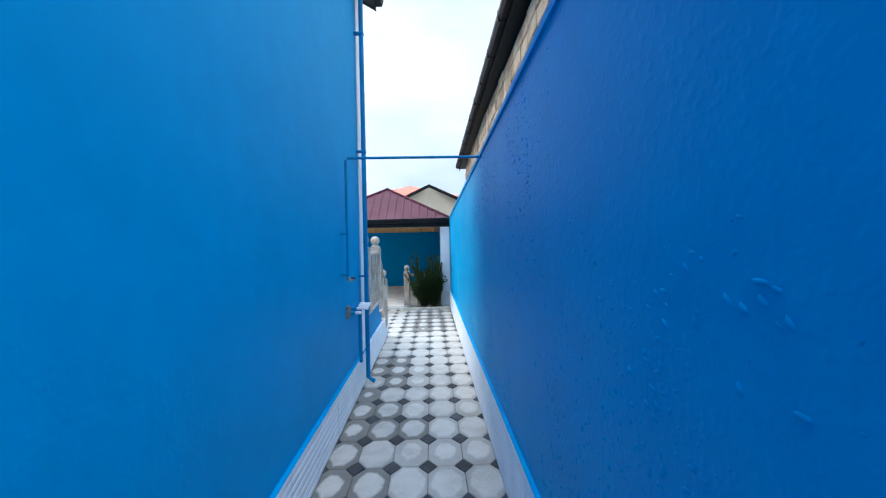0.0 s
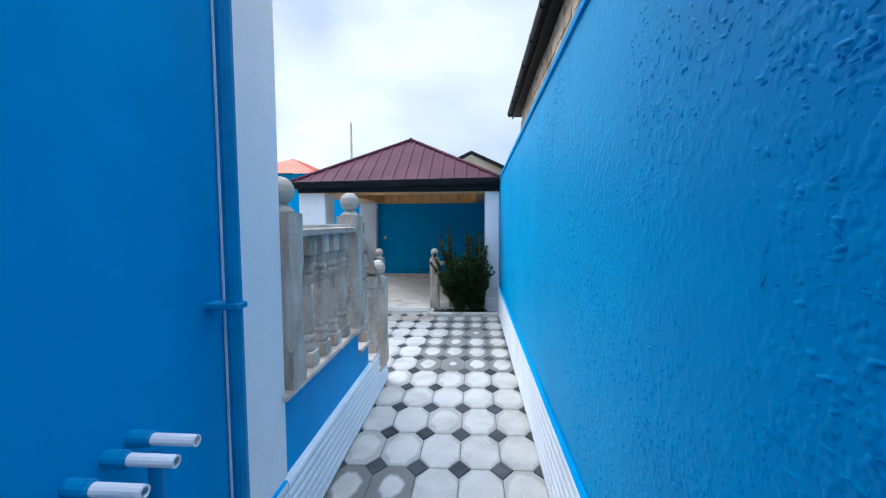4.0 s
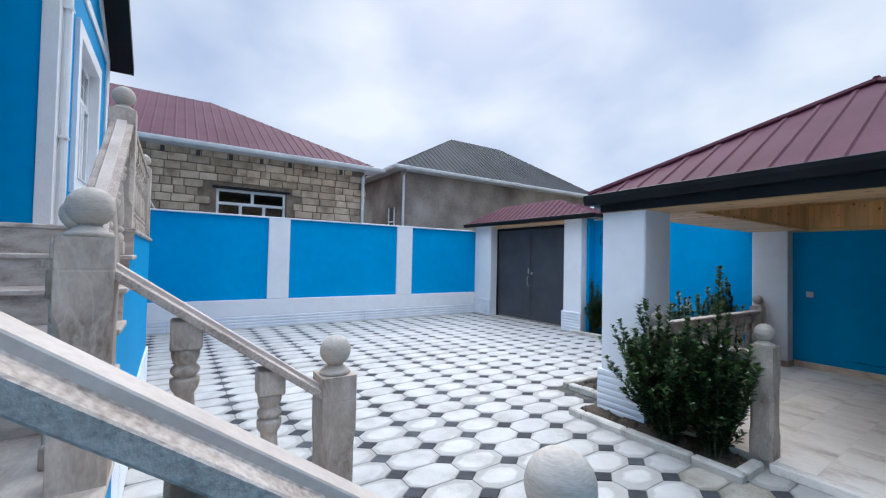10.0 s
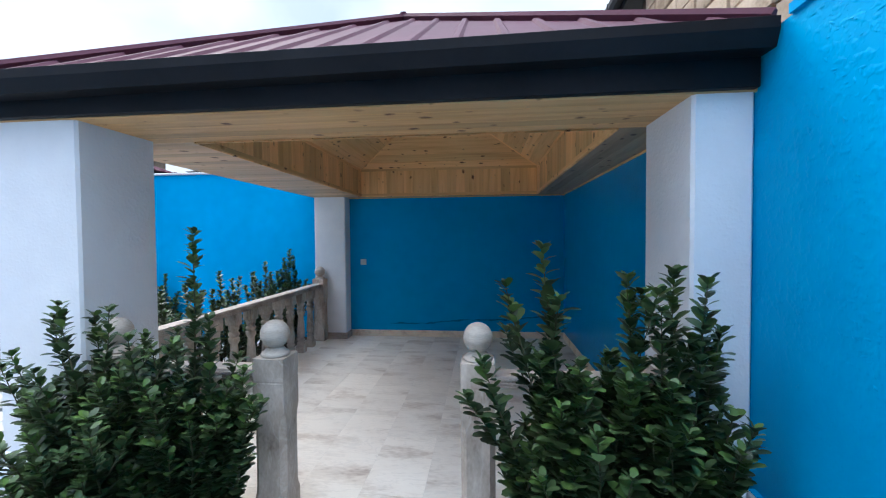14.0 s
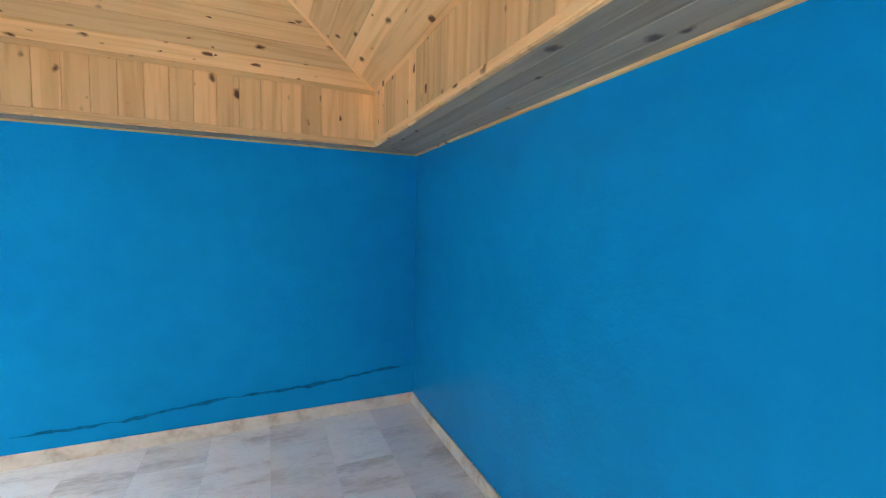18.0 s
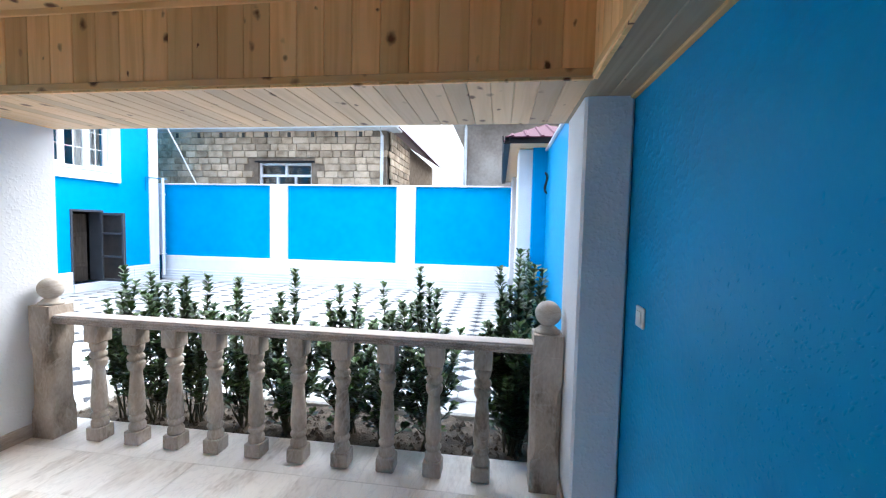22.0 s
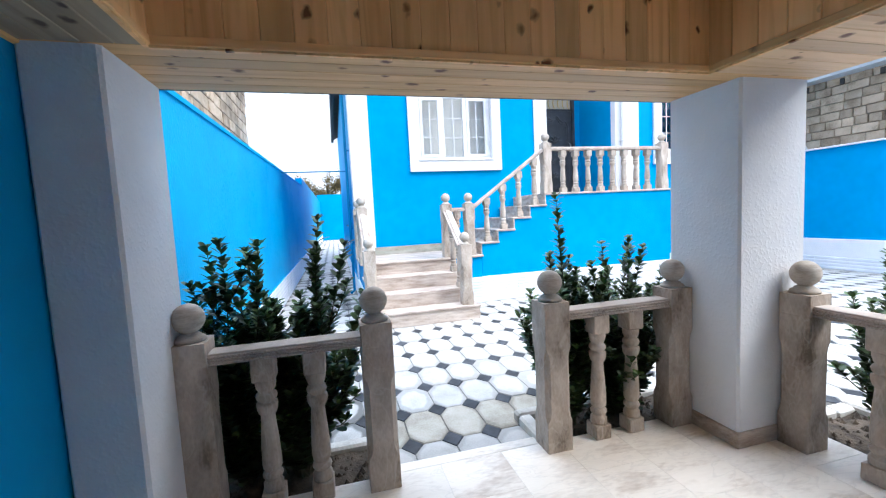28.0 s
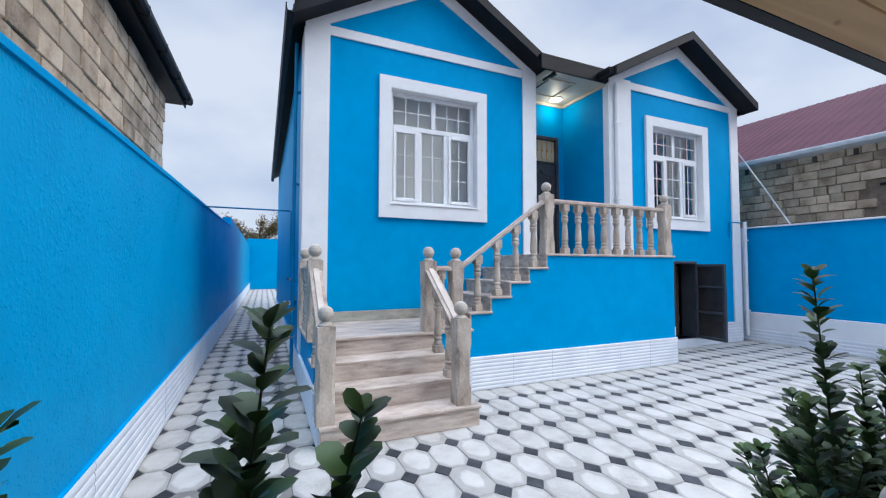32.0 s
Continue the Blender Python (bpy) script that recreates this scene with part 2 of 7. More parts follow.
ROOF = material("wine_red_roof_sheet", [(0.072, 0.022, 0.035), (0.105, 0.036, 0.054)], 0.65, scale=1.2, fine=30, bump=0.03, spec=0.1)
ROOF_GREY = material("grey_roof_sheet", [(0.032, 0.035, 0.038), (0.055, 0.058, 0.062)], 0.7, scale=0.6, fine=8, bump=0.05, spec=0.12)
BLACK = material("black_gutter_metal", [(0.005, 0.006, 0.008), (0.011, 0.012, 0.015)], 0.5, scale=3, fine=40, bump=0.03, spec=0.18)
GATE = material("grey_gate_paint", [(0.045, 0.05, 0.058), (0.07, 0.075, 0.085)], 0.5, scale=2, fine=50, bump=0.04, spec=0.25)
PIPE = material("blue_pipe_paint", [(0.002, 0.18, 0.38), (0.003, 0.26, 0.52)], 0.55, scale=4, fine=40, bump=0.05, spec=0.15)
PVC = material("white_plastic", [(0.74, 0.75, 0.76), (0.82, 0.83, 0.84)], 0.32, scale=5, fine=60, bump=0.02)
SOIL = material("dry_soil", [(0.035, 0.026, 0.018), (0.105, 0.078, 0.055)], 0.95, scale=14, fine=90, bump=0.9, bump_dist=0.03)
BARK = material("shrub_stem", [(0.05, 0.055, 0.03), (0.10, 0.09, 0.05)], 0.8, scale=20, fine=100, bump=0.2)
LEAF = material("shrub_leaf", [(0.028, 0.055, 0.021), (0.078, 0.124, 0.046)], 0.42, scale=3, fine=20, bump=0.05, island=0.55, spec=0.28)
LEAF_YOUNG = material("young_shrub_leaf", [(0.045, 0.10, 0.022), (0.10, 0.17, 0.04)], 0.42, scale=3, fine=20, bump=0.05, island=0.35)
LIME = material("limestone_block", [(0.28, 0.205, 0.14), (0.49, 0.378, 0.27), (0.60, 0.478, 0.355)], 0.9, scale=4, fine=45, bump=0.6, per_object=0.26, spec=0.15)
MORTAR = material("grey_mortar", [(0.15, 0.115, 0.085), (0.26, 0.205, 0.155)], 0.95, scale=8, fine=60, bump=0.5, spec=0.15)
RENDER = material("bare_cement_render", [(0.12, 0.10, 0.085), (0.24, 0.205, 0.175), (0.38, 0.335, 0.29)], 0.92, scale=0.75, fine=14, bump=0.12, fine_mix=0.15, spec=0.15)
PORCH = material("greyish_porch_panel", [(0.36, 0.35, 0.30), (0.48, 0.47, 0.41)], 0.5, scale=2, fine=25, bump=0.03)
SLATE = material("blue_grey_render", [(0.07, 0.10, 0.125), (0.11, 0.145, 0.17)], 0.85, scale=0.5, fine=6, bump=0.05)
TERRACOTTA = material("orange_roof_tile", [(0.50, 0.12, 0.075), (0.62, 0.19, 0.12)], 0.7, scale=1, fine=12, bump=0.1)
CREAM = material("cream_render", [(0.48, 0.42, 0.33), (0.58, 0.52, 0.42)], 0.85, scale=1, fine=10, bump=0.1)
GALV = material("galvanised_gutter", [(0.52, 0.54, 0.55), (0.66, 0.68, 0.69)], 0.45, scale=4, fine=40, bump=0.03)
STEEL = material("brushed_steel", [(0.35, 0.34, 0.32), (0.5, 0.49, 0.47)], 0.3, metal=1.0, scale=6, fine=80, bump=0.02)
BRASS = material("polished_brass", [(0.55, 0.38, 0.14), (0.68, 0.49, 0.20)], 0.3, metal=1.0, scale=6, fine=60, bump=0.02)
DOOR = material("dark_brown_steel_door", [(0.022, 0.018, 0.017), (0.045, 0.038, 0.035)], 0.4, scale=5, fine=50, bump=0.05)
DOOR_GREY = material("charcoal_door_paint", [(0.045, 0.046, 0.050), (0.075, 0.076, 0.082)], 0.38, scale=5, fine=50, bump=0.05)
# lack of light in rooms, holes and openings is put into this colour
DARK = material("unlit_depth_colour", [(0.05, 0.047, 0.045), (0.09, 0.085, 0.08)], 0.9, scale=3, fine=30, bump=0.2)
ROOM = material("plain_room_plaster", [(0.66, 0.62, 0.56), (0.76, 0.72, 0.66)], 0.9, scale=2, fine=20, bump=0.05)
CURTAIN = material("pale_window_blind", [(0.74, 0.73, 0.70), (0.84, 0.83, 0.80)], 0.8, scale=2, fine=120, bump=0.05)
BOX_GREY = material("weathered_grey_plastic", [(0.13, 0.125, 0.12), (0.24, 0.23, 0.22)], 0.7, scale=20, fine=90, bump=0.1, spec=0.2)
BOARD = material("weathered_brown_board", [(0.055, 0.04, 0.03), (0.11, 0.085, 0.065)], 0.85, scale=3, fine=40, bump=0.2, stretch=(8, 8, 1))
EARTH = material("bare_ground", [(0.16, 0.14, 0.11), (0.26, 0.23, 0.19)], 0.95, scale=0.3, fine=6, bump=0.3)
WIRE = material("white_cable", [(0.6, 0.6, 0.6), (0.7, 0.7, 0.7)], 0.5, bump=0.0)
TWIG = material("bare_tree_leaf", [(0.10, 0.075, 0.03), (0.20, 0.15, 0.06)], 0.7, island=0.4, bump=0.0)


def paver_material(name, colors, grime, by_island, worn=0.0):
    """Concrete block: a pale scoured middle, a dirtier rim of uneven width, some blocks dirtier all over."""
    kw = {"island": 0.07} if by_island else {"per_object": 0.07}
    m = material(name, colors, 0.75, scale=5, fine=110, bump=0.25, fine_mix=0.35, spec=0.3, **kw)
    nt = m.node_tree
    nd, lk = nt.nodes, nt.links
    bs = nd["Principled BSDF"]
    base = bs.inputs["Base Color"].links[0].from_socket
    rnd = nd.new("ShaderNodeNewGeometry").outputs["Random Per Island"] if by_island else nd.new("ShaderNodeObjectInfo").outputs["Random"]
    tx = nd.new("ShaderNodeTexCoord")
    uv = nd.new("ShaderNodeVectorMath")
    uv.operation = "ABSOLUTE"
    lk.new(tx.outputs["UV"], uv.inputs[0])
    sp = nd.new("ShaderNodeSeparateXYZ")
    lk.new(uv.outputs[0], sp.inputs[0])
    far = nd.new("ShaderNodeMath")
    far.operation = "SMOOTH_MAX"
    far.inputs[2].default_value = 0.1
    lk.new(sp.outputs["X"], far.inputs[0])
    lk.new(sp.outputs["Y"], far.inputs[1])
    both = nd.new("ShaderNodeMath")
    lk.new(sp.outputs["X"], both.inputs[0])
    lk.new(sp.outputs["Y"], both.inputs[1])
    cut = nd.new("ShaderNodeMath")
    cut.operation = "MULTIPLY"
    cut.inputs[1].default_value = 0.72
    lk.new(both.outputs[0], cut.inputs[0])
    far2 = nd.new("ShaderNodeMath")
    far2.operation = "SMOOTH_MAX"
    far2.inputs[2].default_value = 0.1
    lk.new(far.outputs[0], far2.inputs[0])
    lk.new(cut.outputs[0], far2.inputs[1])
    far = far2
    no = nd.new("ShaderNodeTexNoise")
    no.inputs["Scale"].default_value, no.inputs["Detail"].default_value = 9.0, 4.0
    lk.new(tx.outputs["Object"], no.inputs["Vector"])
    ad = nd.new("ShaderNodeMath")
    ad.operation = "MULTIPLY_ADD"
    ad.inputs[1].default_value = 0.4
    lk.new(no.outputs["Fac"], ad.inputs[0])
    lk.new(far.outputs[0], ad.inputs[2])
    dirty = nd.new("ShaderNodeMapRange")
    dirty.inputs["From Min"].default_value, dirty.inputs["From Max"].default_value = 0.66, 1.0
    dirty.inputs["To Min"].default_value, dirty.inputs["To Max"].default_value = 0.0, 0.34
    lk.new(rnd, dirty.inputs["Value"])
    ad2 = nd.new("ShaderNodeMath")
    lk.new(ad.outputs[0], ad2.inputs[0])
    lk.new(dirty.outputs[0], ad2.inputs[1])
    # whole stretches of the yard are grimier than others
    where = nd.new("ShaderNodeNewGeometry")
    patch = nd.new("ShaderNodeTexNoise")
    patch.inputs["Scale"].default_value, patch.inputs["Detail"].default_value = 0.75, 3.0
    lk.new(where.outputs["Position"], patch.inputs["Vector"])
    grimy = nd.new("ShaderNodeMapRange")
    grimy.inputs["From Min"].default_value, grimy.inputs["From Max"].default_value = 0.40, 0.60
    grimy.inputs["To Min"].default_value, grimy.inputs["To Max"].default_value = -0.05 + worn, 0.16 + worn
    lk.new(patch.outputs["Fac"], grimy.inputs["Value"])
    ad3 = nd.new("ShaderNodeMath")
    lk.new(ad2.outputs[0], ad3.inputs[0])
    lk.new(grimy.outputs[0], ad3.inputs[1])
    ad2 = ad3
    ri = nd.new("ShaderNodeMapRange")
    ri.inputs["From Min"].default_value, ri.inputs["From Max"].default_value = 1.06, 1.20
    ri.inputs["To Max"].default_value = 0.5 + worn
    lk.new(ad2.outputs[0], ri.inputs["Value"])
    mx = nd.new("ShaderNodeMix")
    mx.data_type = "RGBA"
    lk.new(ri.outputs[0], mx.inputs["Factor"])
    lk.new(base, mx.inputs[6])
    mx.inputs[7].default_value = (*grime, 1)
    lk.new(mx.outputs[2], bs.inputs["Base Color"])
    return m


PALE = [(0.36, 0.34, 0.31), (0.465, 0.445, 0.415), (0.525, 0.505, 0.475)]
PAVER = paver_material("pale_concrete_paver", PALE, (0.22, 0.21, 0.19), False)
PAVER_FAR = paver_material("pale_concrete_paver_field", PALE, (0.22, 0.21, 0.19), True)
PAVER_GRIMY = paver_material("grimy_concrete_paver", PALE, (0.075, 0.072, 0.064), False, 0.24)
PAVER_SANDY = paver_material("sandy_stained_paver", [(0.29, 0.25, 0.195), (0.41, 0.37, 0.305), (0.48, 0.445, 0.38)], (0.14, 0.12, 0.09), False)
GROUT = material("pale_tile_grout", [(0.70, 0.655, 0.60), (0.80, 0.75, 0.69)], 0.9, scale=10, fine=90, bump=0.1)


def glass_material():
    m = bpy.data.materials.new("window_glass")
    m.use_nodes = True
    bs = m.node_tree.nodes["Principled BSDF"]
    bs.inputs["Base Color"].default_value = (0.9, 0.93, 0.94, 1)
    bs.inputs["Roughness"].default_value = 0.02
    bs.inputs["Transmission Weight"].default_value = 1.0
    bs.inputs["IOR"].default_value = 1.45
    return m


def lamp_material(name, colour, strength):
    m = bpy.data.materials.new(name)
    m.use_nodes = True
    bs = m.node_tree.nodes["Principled BSDF"]
    bs.inputs["Base Color"].default_value = (0.85, 0.85, 0.83, 1)
    bs.inputs["Emission Color"].default_value = (*colour, 1)
    bs.inputs["Emission Strength"].default_value = strength
    return m


def pine_material(name, light, dark, knot):
    """Varnished pine boards: grain along u, a tint of its own for each board, dark knots."""
    m = bpy.data.materials.new(name)
    m.use_nodes = True
    nt = m.node_tree
    nd, lk = nt.nodes, nt.links
    bs = nd["Principled BSDF"]
    bs.inputs["Roughness"].default_value, bs.inputs["Specular IOR Level"].default_value = 0.5, 0.18
    uv = nd.new("ShaderNodeTexCoord")
    mp = nd.new("ShaderNodeMapping")
    mp.inputs["Scale"].default_value = (0.55, 10.0, 1.0)
    lk.new(uv.outputs["UV"], mp.inputs["Vector"])
    gr = nd.new("ShaderNodeTexNoise")
    gr.inputs["Scale"].default_value, gr.inputs["Detail"].default_value, gr.inputs["Distortion"].default_value = 2.2, 4.0, 0.8
    lk.new(mp.outputs[0], gr.inputs["Vector"])
    rp = nd.new("ShaderNodeValToRGB")
    rp.color_ramp.elements[0].position, rp.color_ramp.elements[0].color = 0.18, (*dark, 1)
    rp.color_ramp.elements[1].position, rp.color_ramp.elements[1].color = 0.56, (*light, 1)
    lk.new(gr.outputs["Fac"], rp.inputs["Fac"])
    wob = nd.new("ShaderNodeTexNoise")
    wob.inputs["Scale"].default_value, wob.inputs["Detail"].default_value = 24.0, 2.0
    lk.new(uv.outputs["UV"], wob.inputs["Vector"])
    bend = nd.new("ShaderNodeVectorMath")
    bend.operation = "MULTIPLY_ADD"
    bend.inputs[1].default_value = (0.045, 0.032, 0.0)
    lk.new(wob.outputs["Color"], bend.inputs[0])
    lk.new(uv.outputs["UV"], bend.inputs[2])
    mk = nd.new("ShaderNodeMapping")
    mk.inputs["Scale"].default_value = (7.5, 11.5, 1.0)
    lk.new(bend.outputs[0], mk.inputs["Vector"])
    vo = nd.new("ShaderNodeTexVoronoi")
    vo.inputs["Scale"].default_value = 1.0
    lk.new(mk.outputs[0], vo.inputs["Vector"])
    # knots of all sizes, some of them mere pins
    cell = nd.new("ShaderNodeSeparateColor")
    lk.new(vo.outputs["Color"], cell.inputs[0])
    girth = nd.new("ShaderNodeMapRange")
    girth.inputs["To Min"].default_value, girth.inputs["To Max"].default_value = 0.35, 1.5
    lk.new(cell.outputs[0], girth.inputs["Value"])
    rel = nd.new("ShaderNodeMath")
    rel.operation = "DIVIDE"
    lk.new(vo.outputs["Distance"], rel.inputs[0])
    lk.new(girth.outputs[0], rel.inputs[1])
    kn = nd.new("ShaderNodeMapRange")
    kn.inputs["From Min"].default_value, kn.inputs["From Max"].default_value = 0.085, 0.19
    kn.inputs["To Min"].default_value, kn.inputs["To Max"].default_value = 1.0, 0.0
    lk.new(rel.outputs[0], kn.inputs["Value"])
    mx = nd.new("ShaderNodeMix")
    mx.data_type = "RGBA"
    lk.new(kn.outputs[0], mx.inputs["Factor"])
    lk.new(rp.outputs[0], mx.inputs[6])
    mx.inputs[7].default_value = (*knot, 1)
    ge = nd.new("ShaderNodeNewGeometry")
    mr = nd.new("ShaderNodeMapRange")
    mr.inputs["To Min"].default_value, mr.inputs["To Max"].default_value = 0.76, 1.14
    lk.new(ge.outputs["Random Per Island"], mr.inputs["Value"])
    hs = nd.new("ShaderNodeHueSaturation")
    lk.new(mr.outputs[0], hs.inputs["Value"])
    lk.new(mx.outputs[2], hs.inputs["Color"])
    lk.new(hs.outputs[0], bs.inputs["Base Color"])
    bp = nd.new("ShaderNodeBump")
    bp.inputs["Strength"].default_value, bp.inputs["Distance"].default_value = 0.12, 0.004
    lk.new(gr.outputs["Fac"], bp.inputs["Height"])
    lk.new(bp.outputs[0], bs.inputs["Normal"])
    return m


PINE = pine_material("varnished_pine", (0.90, 0.56, 0.26), (0.66, 0.355, 0.135), (0.15, 0.055, 0.02))
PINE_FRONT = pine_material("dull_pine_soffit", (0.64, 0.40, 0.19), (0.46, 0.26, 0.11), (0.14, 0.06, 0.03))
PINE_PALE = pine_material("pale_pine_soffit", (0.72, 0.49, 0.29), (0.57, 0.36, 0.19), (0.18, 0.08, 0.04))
# pine darkened to brown: the shade along the walls is in the colour
PINE_SHADED = pine_material("shaded_brown_soffit", (0.36, 0.29, 0.20), (0.225, 0.18, 0.12), (0.09, 0.06, 0.045))
GLASS = glass_material()
CRACK = material("dark_blue_crack", [(0.001, 0.11, 0.23), (0.001, 0.195, 0.39)], 0.8, scale=30, fine=120, bump=0.0, spec=0.1)
LAMP_OFF = material("opal_lamp_cover", [(0.72, 0.73, 0.76), (0.80, 0.81, 0.83)], 0.3, bump=0.0)
LAMP_ON = lamp_material("lit_opal_cover", (1.0, 0.86, 0.62), 5.0)

# ---------------- building tools ----------------
def finish(name, bm, mat, smooth=False):
    me = bpy.data.meshes.new(name)
    bm.normal_update()
    bm.to_mesh(me)
    bm.free()
    me.materials.append(mat)
    if smooth:
        for p in me.polygons:
            p.use_smooth = True
    return me


def part(name, bm, mat, parent, label="", smooth=False, at=None):
    """Links a bmesh as one mesh object under a thing or a part."""
    ob = new(name, finish(name, bm, mat, smooth))
    ob.parent = parent
    if at is not None:
        ob.matrix_basis = at
    if label:
        ob["label"] = label
    return ob


def piece(name, me, parent, at):
    ob = new(name, me)
    ob.parent = parent
    ob.matrix_basis = at
    return ob


def thing(name, label, category, at=None, group="", kind=""):
    ob = new(name)
    ob.empty_display_size = 0.2
    if at is not None:
        ob.matrix_basis = at
    return tagged(ob, label, category, group, kind)


def solid(name, bm, mat, label, category, kind="structure", smooth=False):
    return tagged(new(name, finish(name, bm, mat, smooth)), label, category, "", kind)


def bx(bm, x0, x1, y0, y1, z0, z1, bev=0.0):
    """A box, with its edges rounded off where bev is given."""
    vs = [bm.verts.new((x, y, z)) for z in (z0, z1) for y in (y0, y1) for x in (x0, x1)]
    fs = [bm.faces.new([vs[i] for i in q]) for q in ((0, 2, 3, 1), (4, 5, 7, 6), (0, 1, 5, 4), (2, 6, 7, 3), (0, 4, 6, 2), (1, 3, 7, 5))]
    if bev:
        es = list({e for f in fs for e in f.edges})
        bmesh.ops.bevel(bm, geom=es, offset=bev, segments=1, affect="EDGES", profile=0.5)
    return bm


def box(x0, x1, y0, y1, z0, z1, bev=0.0):
    return bx(bmesh.new(), x0, x1, y0, y1, z0, z1, bev)


def prism(bm, pts, axis, a, b):
    """Extrudes a closed outline along an axis; pts are pairs in the other two axes, in x, y, z order."""
    def place(p, v):
        q = list(p)
        q.insert("xyz".index(axis), v)
        return q
    lo = [bm.verts.new(place(p, a)) for p in pts]
    hi = [bm.verts.new(place(p, b)) for p in pts]
    n = len(pts)
    bm.faces.new(lo)
    bm.faces.new(hi[::-1])
    for i in range(n):
        bm.faces.new((lo[i], hi[i], hi[(i + 1) % n], lo[(i + 1) % n]))
    bmesh.ops.recalc_face_normals(bm, faces=bm.faces[:])
    return bm


def lathe(bm, prof, n=16, at=(0, 0, 0)):
    """A turned shape round z from pairs of radius and height."""
    rings = []
    for r, z in prof:
        rings.append([bm.verts.new((at[0] + r * math.cos(2 * math.pi * i / n), at[1] + r * math.sin(2 * math.pi * i / n), at[2] + z)) for i in range(n)])
    for a, b in zip(rings, rings[1:]):
        for i in range(n):
            bm.faces.new((a[i], a[(i + 1) % n], b[(i + 1) % n], b[i]))
    bm.faces.new(rings[0][::-1])
    bm.faces.new(rings[-1])
    return bm


def tube(bm, pts, r, n=8):
    """A round bar along a line of points."""
    pts = [Vector(p) for p in pts]
    rings = []
    for i, p in enumerate(pts):
        d = (pts[min(i + 1, len(pts) - 1)] - pts[max(i - 1, 0)]).normalized()
        u = d.cross(Vector((0, 0, 1)) if abs(d.z) < 0.9 else Vector((1, 0, 0))).normalized()
        v = d.cross(u)
        rr = r[i] if isinstance(r, (list, tuple)) else r
        rings.append([bm.verts.new(p + rr * (math.cos(2 * math.pi * k / n) * u + math.sin(2 * math.pi * k / n) * v)) for k in range(n)])
    for a, b in zip(rings, rings[1:]):
        for k in range(n):
            bm.faces.new((a[k], a[(k + 1) % n], b[(k + 1) % n], b[k]))
    bm.faces.new(rings[0][::-1])
    bm.faces.new(rings[-1])
    bmesh.ops.recalc_face_normals(bm, faces=bm.faces[:])
    return bm


def wall_with_holes(bm, axis, face, thick, a0, a1, z0, z1, holes):
    """A wall slab from face to face + thick across axis, with rectangular openings (a, b, low, high) through it."""
    xs = sorted({a0, a1, *[v for h in holes for v in h[:2]]})
    zs = sorted({z0, z1, *[v for h in holes for v in h[2:]]})
    for i in range(len(xs) - 1):
        for j in range(len(zs) - 1):
            cx, cz = (xs[i] + xs[i + 1]) / 2, (zs[j] + zs[j + 1]) / 2
            if any(h[0] < cx < h[1] and h[2] < cz < h[3] for h in holes):
                continue
            lo, hi = min(face, face + thick), max(face, face + thick)
            if axis == "y":
                bx(bm, xs[i], xs[i + 1], lo, hi, zs[j], zs[j + 1])
            else:
                bx(bm, lo, hi, xs[i], xs[i + 1], zs[j], zs[j + 1])
    bmesh.ops.remove_doubles(bm, verts=bm.verts[:], dist=1e-5)
    inner = [f for f in bm.faces if len({tuple(round(c, 4) for c in v.co) for v in f.verts}) == 4]
    seen = {}
    for f in inner:
        seen.setdefault(tuple(sorted(v.index for v in f.verts)), []).append(f)
    bmesh.ops.delete(bm, geom=[f for g in seen.values() if len(g) > 1 for f in g], context="FACES_ONLY")
    return bm


def ribbed(bm, axis, face, side, a0, a1, z0, z1, depth=0.035, ribs=7):
    """A plinth with half-round courses one above the other. side: +1 or -1, the way that it faces along axis."""
    pts = [(face - side * 0.02, z0), (face + side * depth * 0.55, z0)]
    h = (z1 - z0) / ribs
    for i in range(ribs):
        z = z0 + i * h
        pts += [(face + side * depth * 0.78, z + 0.04 * h), (face + side * depth * 0.93, z + 0.22 * h), (face + side * depth, z + 0.55 * h), (face + side * depth * 0.92, z + 0.86 * h), (face + side * depth * 0.78, z + 0.97 * h)]
    pts += [(face - side * 0.02, z1)]
    prism(bm, pts, "y" if axis == "x" else "x", a0, a1)
    return bm


def panels(parent, axis, face, side, a0, a1, z0, z1, depth=0.03, ribs=7, width=0.57):
    """A plinth of cast ribbed panels set end to end with hairline joints."""
    n = max(1, round((a1 - a0) / width))
    for i in range(n):
        lo, hi = a0 + (a1 - a0) * i / n, a0 + (a1 - a0) * (i + 1) / n
        shift = random.uniform(-0.0015, 0.0015)
        part("plinth_panel", ribbed(bmesh.new(), axis, face, side, lo + 0.0012, hi - 0.0012, z0, z1, depth + shift, ribs), PLINTH, parent)


def quad_slab(bm, a, b, c, d, t):
    """A flat plate through four points, t thick downwards along its normal."""
    a, b, c, d = (Vector(p) for p in (a, b, c, d))
    n = (b - a).cross(d - a).normalized()
    top = [bm.verts.new(p) for p in (a, b, c, d)]
    low = [bm.verts.new(p - n * t) for p in (a, b, c, d)]
    bm.faces.new(top)
    bm.faces.new(low[::-1])
    for i in range(4):
        bm.faces.new((top[i], low[i], low[(i + 1) % 4], top[(i + 1) % 4]))
    return bm


